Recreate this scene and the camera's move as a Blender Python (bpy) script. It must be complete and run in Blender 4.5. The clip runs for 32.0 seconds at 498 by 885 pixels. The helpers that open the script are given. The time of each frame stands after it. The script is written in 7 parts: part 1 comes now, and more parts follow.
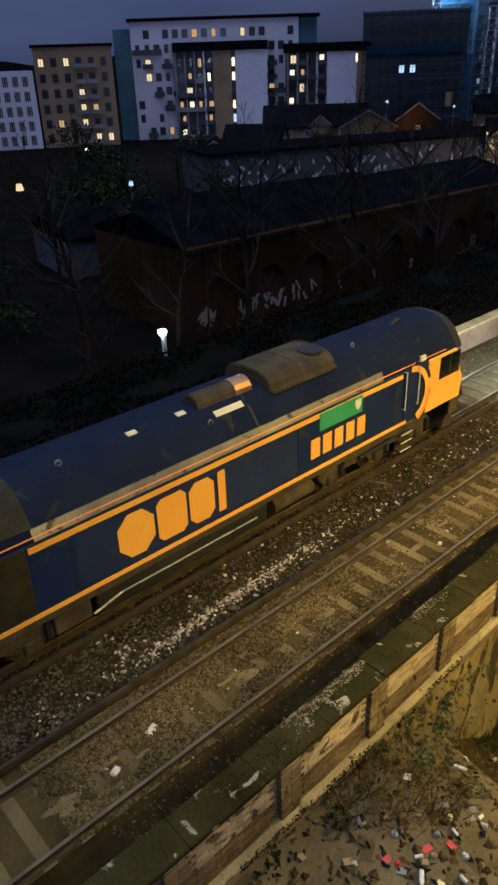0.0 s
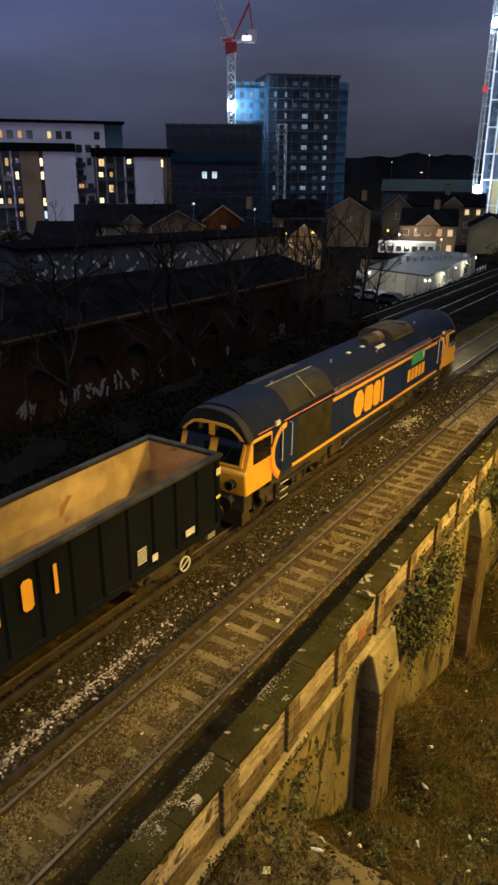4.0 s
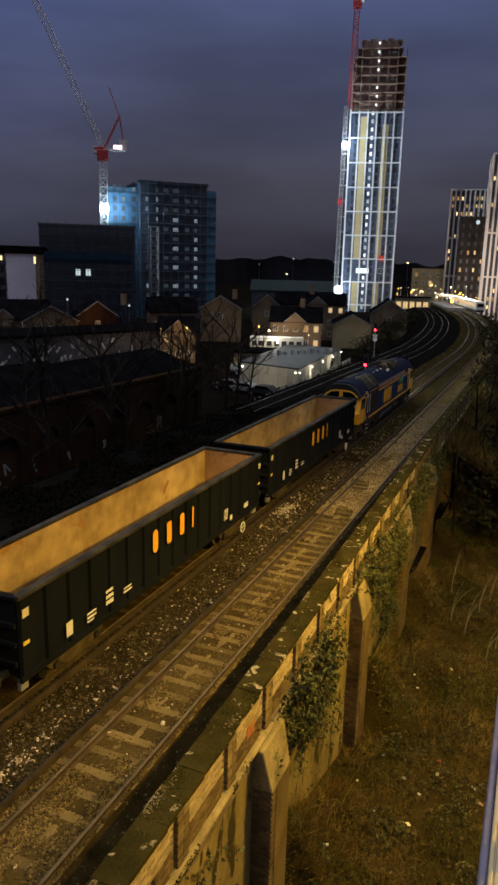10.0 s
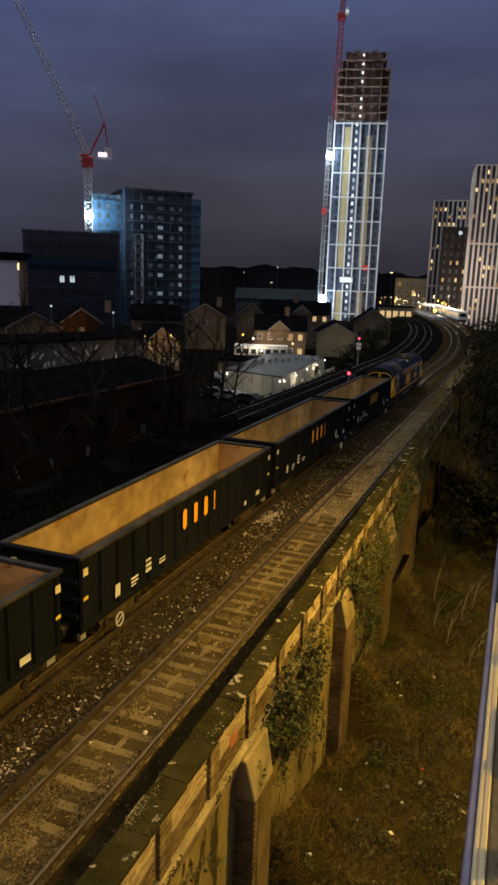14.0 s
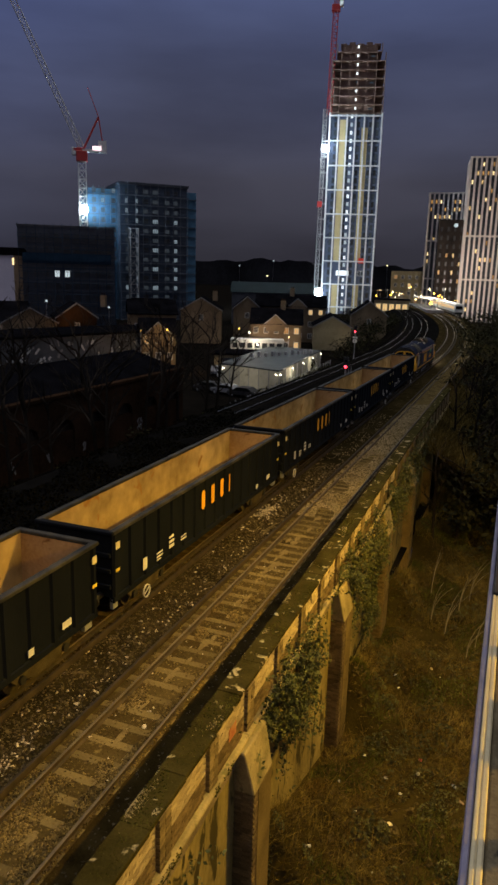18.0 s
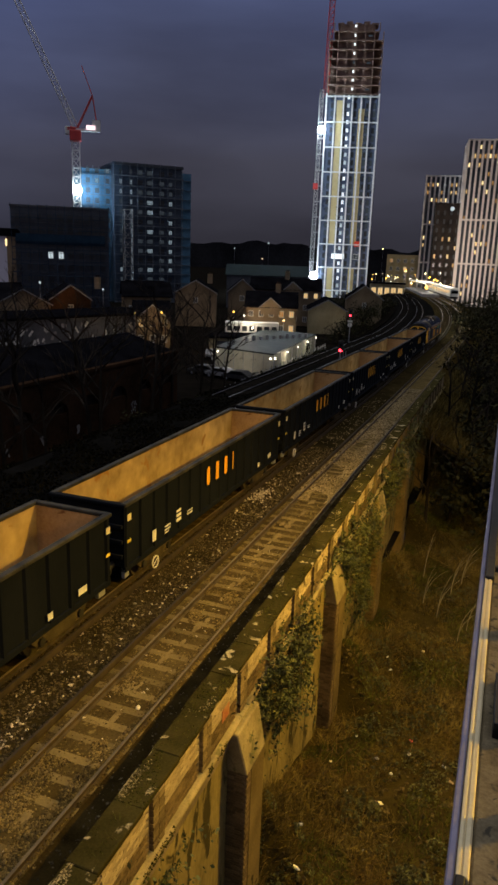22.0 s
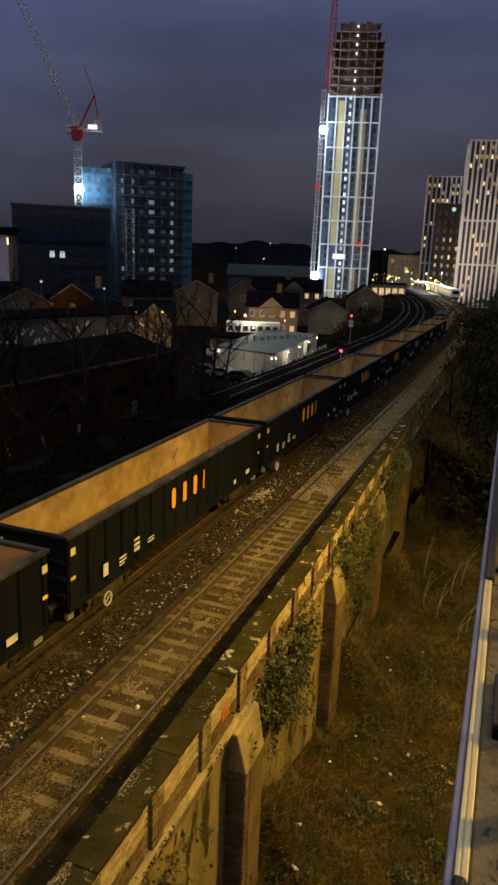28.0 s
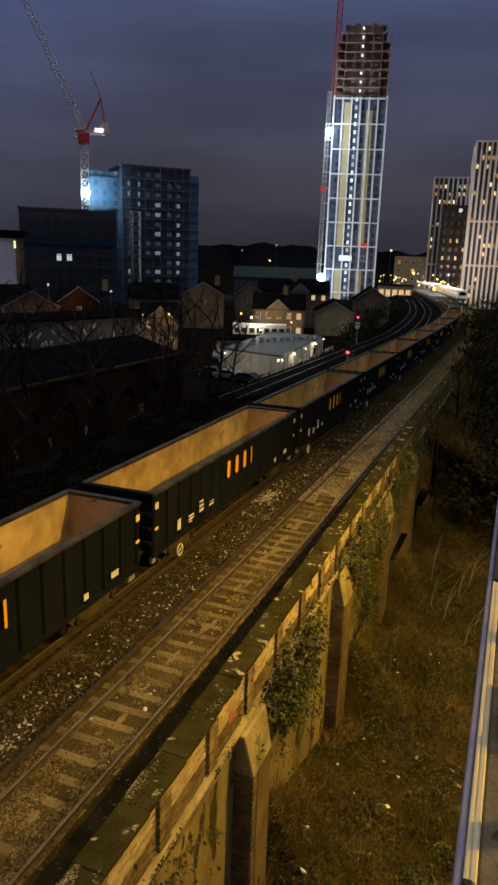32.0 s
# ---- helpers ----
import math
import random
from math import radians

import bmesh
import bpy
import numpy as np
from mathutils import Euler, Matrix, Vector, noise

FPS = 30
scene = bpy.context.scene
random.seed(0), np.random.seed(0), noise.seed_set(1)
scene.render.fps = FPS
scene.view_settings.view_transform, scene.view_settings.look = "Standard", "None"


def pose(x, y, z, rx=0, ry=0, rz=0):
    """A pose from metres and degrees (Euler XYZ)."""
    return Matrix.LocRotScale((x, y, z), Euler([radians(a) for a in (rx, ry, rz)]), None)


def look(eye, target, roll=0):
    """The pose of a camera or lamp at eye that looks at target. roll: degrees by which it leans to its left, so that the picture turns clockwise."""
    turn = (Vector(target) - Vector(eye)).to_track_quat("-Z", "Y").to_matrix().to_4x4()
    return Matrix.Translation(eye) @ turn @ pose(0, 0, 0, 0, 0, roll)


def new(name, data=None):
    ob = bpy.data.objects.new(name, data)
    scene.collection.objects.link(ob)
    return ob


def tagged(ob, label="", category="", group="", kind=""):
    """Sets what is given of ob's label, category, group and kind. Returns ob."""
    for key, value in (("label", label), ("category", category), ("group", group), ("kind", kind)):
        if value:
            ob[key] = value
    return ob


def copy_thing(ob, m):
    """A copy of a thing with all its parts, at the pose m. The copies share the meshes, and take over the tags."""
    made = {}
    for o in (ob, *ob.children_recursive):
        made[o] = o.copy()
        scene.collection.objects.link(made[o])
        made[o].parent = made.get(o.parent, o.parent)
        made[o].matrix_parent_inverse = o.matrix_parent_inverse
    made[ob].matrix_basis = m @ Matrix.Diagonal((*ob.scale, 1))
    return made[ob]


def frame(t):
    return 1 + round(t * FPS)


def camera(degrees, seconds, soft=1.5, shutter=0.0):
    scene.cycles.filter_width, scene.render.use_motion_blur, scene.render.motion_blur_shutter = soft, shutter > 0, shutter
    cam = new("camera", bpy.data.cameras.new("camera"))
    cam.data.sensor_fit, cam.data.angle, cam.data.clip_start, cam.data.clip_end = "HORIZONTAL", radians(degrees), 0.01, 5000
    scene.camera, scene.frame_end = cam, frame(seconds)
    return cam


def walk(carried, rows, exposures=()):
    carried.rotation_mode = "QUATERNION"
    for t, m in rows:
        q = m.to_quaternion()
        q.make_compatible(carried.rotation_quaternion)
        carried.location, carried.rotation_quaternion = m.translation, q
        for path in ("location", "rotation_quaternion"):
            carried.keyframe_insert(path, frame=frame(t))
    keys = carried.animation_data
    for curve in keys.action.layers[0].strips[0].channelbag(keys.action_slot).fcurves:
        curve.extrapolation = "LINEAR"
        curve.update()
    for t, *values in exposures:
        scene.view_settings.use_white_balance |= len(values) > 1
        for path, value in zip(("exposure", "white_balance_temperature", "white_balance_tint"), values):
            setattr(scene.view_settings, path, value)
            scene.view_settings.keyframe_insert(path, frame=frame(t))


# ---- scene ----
cam = camera(38.7, 32.0, soft=2.8)
EYE = (0.0, 0.0, 10.6)
# seconds, tilt, lean, heading of the hand-held phone; it stays in one spot and only turns
TURNS = [
(0.0, 62.167, 1.762, 47.203),
(0.5, 63.419, 1.643, 44.335),
(1.0, 64.624, 1.398, 42.001),
(1.5, 65.661, 1.049, 40.061),
(2.0, 66.431, 0.761, 38.527),
(2.5, 67.116, 0.481, 37.128),
(3.0, 67.697, 0.148, 35.752),
(3.5, 68.297, -0.095, 34.365),
(5.5, 71.335, -0.579, 29.729),
(6.0, 72.181, -0.631, 28.726),
(6.5, 72.897, -0.683, 27.859),
(7.0, 73.561, -0.704, 27.089),
(7.5, 74.204, -0.736, 26.326),
(8.0, 74.803, -0.757, 25.578),
(8.5, 75.338, -0.900, 24.839),
(9.0, 75.776, -1.065, 24.205),
(9.5, 76.112, -1.221, 23.697),
(10.0, 76.430, -1.378, 23.250),
(10.5, 76.696, -1.534, 22.903),
(11.0, 76.878, -1.650, 22.688),
(11.5, 76.986, -1.714, 22.520),
(12.0, 77.021, -1.767, 22.441),
(12.5, 77.047, -1.816, 22.327),
(13.0, 77.093, -1.817, 22.172),
(13.5, 77.102, -1.847, 22.101),
(14.0, 77.091, -1.846, 22.033),
(14.5, 77.050, -1.777, 21.982),
(16.5, 76.792, -1.537, 21.798),
(17.0, 76.722, -1.511, 21.769),
(17.5, 76.657, -1.533, 21.690),
(18.0, 76.619, -1.543, 21.699),
(18.5, 76.508, -1.635, 21.684),
(19.0, 76.337, -1.721, 21.670),
(19.5, 76.122, -1.822, 21.660),
(20.0, 75.890, -1.832, 21.582),
(20.5, 75.638, -1.861, 21.456),
(21.0, 75.459, -1.883, 21.368),
(21.5, 75.362, -1.944, 21.339),
(22.0, 75.309, -1.909, 21.314),
(22.5, 75.363, -1.946, 21.281),
(23.0, 75.481, -1.924, 21.234),
(23.5, 75.549, -1.971, 21.203),
(24.0, 75.605, -2.096, 21.188),
(24.5, 75.588, -2.200, 21.168),
(25.0, 75.507, -2.258, 21.149),
(25.5, 75.480, -2.328, 21.117),
(27.5, 75.333, -2.127, 21.286),
(28.0, 75.293, -2.124, 21.416),
(28.5, 75.293, -2.136, 21.587),
(29.0, 75.352, -2.108, 21.726),
(29.5, 75.353, -2.124, 21.869),
(30.0, 75.335, -2.064, 21.932),
(30.5, 75.252, -2.065, 21.989),
(31.0, 75.275, -2.032, 21.979),
(31.5, 75.335, -1.924, 21.940),
(32.0, 75.436, -1.855, 21.906),
]
# the phone brightens the dark start and cools its white balance a little
walk(cam, [(t, pose(*EYE, a, b, c)) for t, a, b, c in TURNS],
     [(0.0, 0.46, 5000, 10), (1.0, 0.36, 5030, 10), (2.0, 0.41, 5200, 10), (3.0, 0.50, 5550, 10), (5.5, 0.42, 6250, 10), (8.0, 0.26, 6450, 10), (11.0, 0.08, 6500, 10), (14.0, 0.02, 6550, 10), (32.0, 0.04, 6600, 10)])

# ---- world and lights ----
world = bpy.data.worlds.new("dusk")
scene.world = world
world.use_nodes = True
wn, wl = world.node_tree.nodes, world.node_tree.links
wn.clear()
w_out, w_bg = wn.new("ShaderNodeOutputWorld"), wn.new("ShaderNodeBackground")
w_co, w_sep = wn.new("ShaderNodeTexCoord"), wn.new("ShaderNodeSeparateXYZ")
w_ramp, w_noise, w_map = wn.new("ShaderNodeValToRGB"), wn.new("ShaderNodeTexNoise"), wn.new("ShaderNodeMapping")
w_mix, w_nr = wn.new("ShaderNodeMixRGB"), wn.new("ShaderNodeValToRGB")
wl.new(w_co.outputs["Generated"], w_sep.inputs[0])
wl.new(w_sep.outputs["Z"], w_ramp.inputs[0])
for e, (p, c) in zip([w_ramp.color_ramp.elements[0], w_ramp.color_ramp.elements[1]] + [w_ramp.color_ramp.elements.new(q) for q in (0.12, 0.24, 0.36, 0.50)],
                     ((0.0, (0.030, 0.029, 0.038, 1)), (1.0, (0.007, 0.009, 0.020, 1)), (0.12, (0.048, 0.048, 0.068, 1)), (0.24, (0.062, 0.072, 0.130, 1)), (0.36, (0.066, 0.087, 0.190, 1)), (0.50, (0.018, 0.024, 0.055, 1)))):
    e.position, e.color = p, c
wl.new(w_co.outputs["Generated"], w_map.inputs[0])
w_map.inputs["Scale"].default_value = (1.2, 1.2, 5.0)
wl.new(w_map.outputs[0], w_noise.inputs["Vector"])
w_noise.inputs["Scale"].default_value, w_noise.inputs["Detail"].default_value = 1.6, 5.0
wl.new(w_noise.outputs[0], w_nr.inputs[0])
w_nr.color_ramp.elements[0].position, w_nr.color_ramp.elements[0].color = 0.38, (0.78, 0.77, 0.79, 1)
w_nr.color_ramp.elements[1].position, w_nr.color_ramp.elements[1].color = 0.64, (1.17, 1.17, 1.18, 1)
w_mix.blend_type, w_mix.inputs[0].default_value = "MULTIPLY", 1.0
wl.new(w_ramp.outputs[0], w_mix.inputs[1])
wl.new(w_nr.outputs[0], w_mix.inputs[2])
# the last of the daylight, towards the west
w_west, w_tint = wn.new("ShaderNodeValToRGB"), wn.new("ShaderNodeMixRGB")
w_neg = wn.new("ShaderNodeMath")
w_neg.operation, w_neg.inputs[1].default_value = "MULTIPLY", -1.0
wl.new(w_sep.outputs["X"], w_neg.inputs[0])
wl.new(w_neg.outputs[0], w_west.inputs[0])
w_west.color_ramp.elements[0].position, w_west.color_ramp.elements[0].color = 0.48, (1, 1, 1, 1)
w_west.color_ramp.elements[1].position, w_west.color_ramp.elements[1].color = 0.80, (1.20, 1.30, 1.55, 1)
w_tint.blend_type, w_tint.inputs[0].default_value = "MULTIPLY", 1.0
wl.new(w_mix.outputs[0], w_tint.inputs[1])
wl.new(w_west.outputs[0], w_tint.inputs[2])
wl.new(w_tint.outputs[0], w_bg.inputs[0])
w_bg.inputs[1].default_value = 1.0
wl.new(w_bg.outputs[0], w_out.inputs[0])


def lamp(name, at, watts, colour, radius=0.15, aim=None, cone=120.0, blend=0.6):
    data = bpy.data.lights.new(name, "SPOT" if aim else "POINT")
    data.energy, data.color, data.shadow_soft_size = watts, colour, radius
    ob = new(name, data)
    if aim:
        data.spot_size, data.spot_blend = radians(cone), blend
        ob.matrix_world = look(at, aim)
    else:
        ob.location = at
    return ob


WARM, WHITE, COOL = (1.0, 0.605, 0.062), (1.0, 0.88, 0.66), (0.75, 0.9, 1.0)
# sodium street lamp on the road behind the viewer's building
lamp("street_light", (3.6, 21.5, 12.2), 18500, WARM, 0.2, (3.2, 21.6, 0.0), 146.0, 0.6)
# added unseen spot, coned to brighten the train and spare the ballast
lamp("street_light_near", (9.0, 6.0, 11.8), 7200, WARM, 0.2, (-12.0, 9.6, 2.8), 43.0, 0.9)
# added lamp without a known source, brightens only the viewer's sill
lamp("window_light", (4.0, 5.0, 11.4), 1300, WARM, 0.12, (0.1, 2.2, 9.2), 40.0, 0.6)
# flood lamps of the building sites
lamp("site_flood", (-97.0, 284.0, 62.0), 42000, COOL, 1.0)
lamp("site_flood_low", (-98.0, 282.0, 9.0), 30000, COOL, 1.0)
lamp("crane_flood", (-131.0, 196.5, 29.0), 6000, (0.55, 0.82, 1.0), 1.0)
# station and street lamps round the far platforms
# added strong fill among the station lamps, set to brighten the finned towers
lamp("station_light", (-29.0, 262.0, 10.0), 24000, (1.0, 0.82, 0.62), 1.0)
lamp("yard_light", (-30.6, 97.0, -2.7), 190, WHITE, 0.3)
lamp("yard_light_far", (-31.8, 111.0, -2.7), 190, WHITE, 0.3)
lamp("yard_light_front", (-37.0, 88.4, -2.8), 190, WHITE, 0.3)
lamp("cabin_light", (-46.0, 118.5, 0.4), 800, WHITE, 0.3)
lamp("path_light", (-31.0, 21.9, -1.7), 40, COOL, 0.2)
lamp("terrace_light", (-79.5, 111.5, 0.0), 260, (1.0, 0.5, 0.15), 0.3)
lamp("street_light_far", (-54.0, 104.0, 1.0), 1300, (1.0, 0.6, 0.25), 0.3)
lamp("terrace_light_far", (-50.0, 134.0, -0.5), 1500, (1.0, 0.72, 0.45), 0.3)
# added with no source known, to brighten the pale apartment walls
lamp("court_light", (-112.0, 92.0, 14.0), 6500, (0.95, 0.85, 1.0), 0.5)


# ---- materials ----
def mat(name, a, b, rough=0.8, metal=0.0, scale=4.0, fine=40.0, bump=0.3, spread=0.5, spots=None, wear=0.0, island=0.0, per_object=0.0, coords="Object", streak=1.0):
    """A surface whose colour runs from a to b in patches of 1/scale m, with a finer grain, relief, and stains of the colour spots."""
    m = bpy.data.materials.new(name)
    m.use_nodes = True
    n, l = m.node_tree.nodes, m.node_tree.links
    bsdf = n["Principled BSDF"]
    bsdf.inputs["Roughness"].default_value, bsdf.inputs["Metallic"].default_value = rough, metal
    bsdf.inputs["Specular IOR Level"].default_value = 0.0 if rough >= 0.85 else 0.06 if rough > 0.75 else 0.3 if rough > 0.55 else 0.5
    co = n.new("ShaderNodeTexCoord")
    mp = n.new("ShaderNodeMapping")
    mp.inputs["Scale"].default_value = (1, 1, streak)
    l.new(co.outputs[coords], mp.inputs[0])
    big, small = n.new("ShaderNodeTexNoise"), n.new("ShaderNodeTexNoise")
    for t, s, d in ((big, scale, 4.0), (small, fine, 3.0)):
        t.inputs["Scale"].default_value, t.inputs["Detail"].default_value = s, d
        l.new(mp.outputs[0], t.inputs["Vector"])
    add = n.new("ShaderNodeMath")
    add.operation = "MULTIPLY_ADD"
    l.new(small.outputs[0], add.inputs[0])
    add.inputs[1].default_value = 0.45
    l.new(big.outputs[0], add.inputs[2])
    ramp = n.new("ShaderNodeValToRGB")
    ramp.color_ramp.elements[0].position, ramp.color_ramp.elements[1].position = 0.72 - spread * 0.4, 0.72 + spread * 0.4
    ramp.color_ramp.elements[0].color, ramp.color_ramp.elements[1].color = (*a, 1), (*b, 1)
    l.new(add.outputs[0], ramp.inputs[0])
    colour = ramp.outputs[0]
    if spots:
        st, sr, mx = n.new("ShaderNodeTexNoise"), n.new("ShaderNodeValToRGB"), n.new("ShaderNodeMixRGB")
        st.inputs["Scale"].default_value, st.inputs["Detail"].default_value, st.inputs["Distortion"].default_value = scale * 2.3, 6.0, 0.6
        l.new(mp.outputs[0], st.inputs["Vector"])
        sr.color_ramp.elements[0].position, sr.color_ramp.elements[1].position = 0.60 - wear, 0.66 - wear
        l.new(st.outputs[0], sr.inputs[0])
        l.new(sr.outputs[0], mx.inputs[0])
        l.new(colour, mx.inputs[1])
        mx.inputs[2].default_value = (*spots, 1)
        colour = mx.outputs[0]
    if island or per_object:
        src = n.new("ShaderNodeNewGeometry").outputs["Random Per Island"] if island else n.new("ShaderNodeObjectInfo").outputs["Random"]
        hsv, mr = n.new("ShaderNodeHueSaturation"), n.new("ShaderNodeMapRange")
        k = island or per_object
        mr.inputs[3].default_value, mr.inputs[4].default_value = 1 - k, 1 + k
        l.new(src, mr.inputs[0])
        l.new(mr.outputs[0], hsv.inputs["Value"])
        l.new(colour, hsv.inputs["Color"])
        colour = hsv.outputs[0]
    l.new(colour, bsdf.inputs["Base Color"])
    rr = n.new("ShaderNodeMapRange")
    rr.inputs[3].default_value, rr.inputs[4].default_value = max(0.02, rough - 0.12), min(1.0, rough + 0.12)
    l.new(big.outputs[0], rr.inputs[0])
    l.new(rr.outputs[0], bsdf.inputs["Roughness"])
    if bump:
        bp = n.new("ShaderNodeBump")
        bp.inputs["Strength"].default_value, bp.inputs["Distance"].default_value = bump, 0.02
        l.new(add.outputs[0], bp.inputs["Height"])
        l.new(bp.outputs[0], bsdf.inputs["Normal"])
    return m


def glow(name, colour, strength):
    m = bpy.data.materials.new(name)
    m.use_nodes = True
    b = m.node_tree.nodes["Principled BSDF"]
    b.inputs["Base Color"].default_value = (*[q * 0.04 for q in colour], 1)
    b.inputs["Emission Color"].default_value, b.inputs["Emission Strength"].default_value = (*colour, 1), strength
    b.inputs["Roughness"].default_value = 0.4
    return m


def glass(name, tint, rough=0.06):
    m = bpy.data.materials.new(name)
    m.use_nodes = True
    b = m.node_tree.nodes["Principled BSDF"]
    b.inputs["Base Color"].default_value, b.inputs["Roughness"].default_value = (*tint, 1), rough
    b.inputs["Specular IOR Level"].default_value = 0.7
    return m


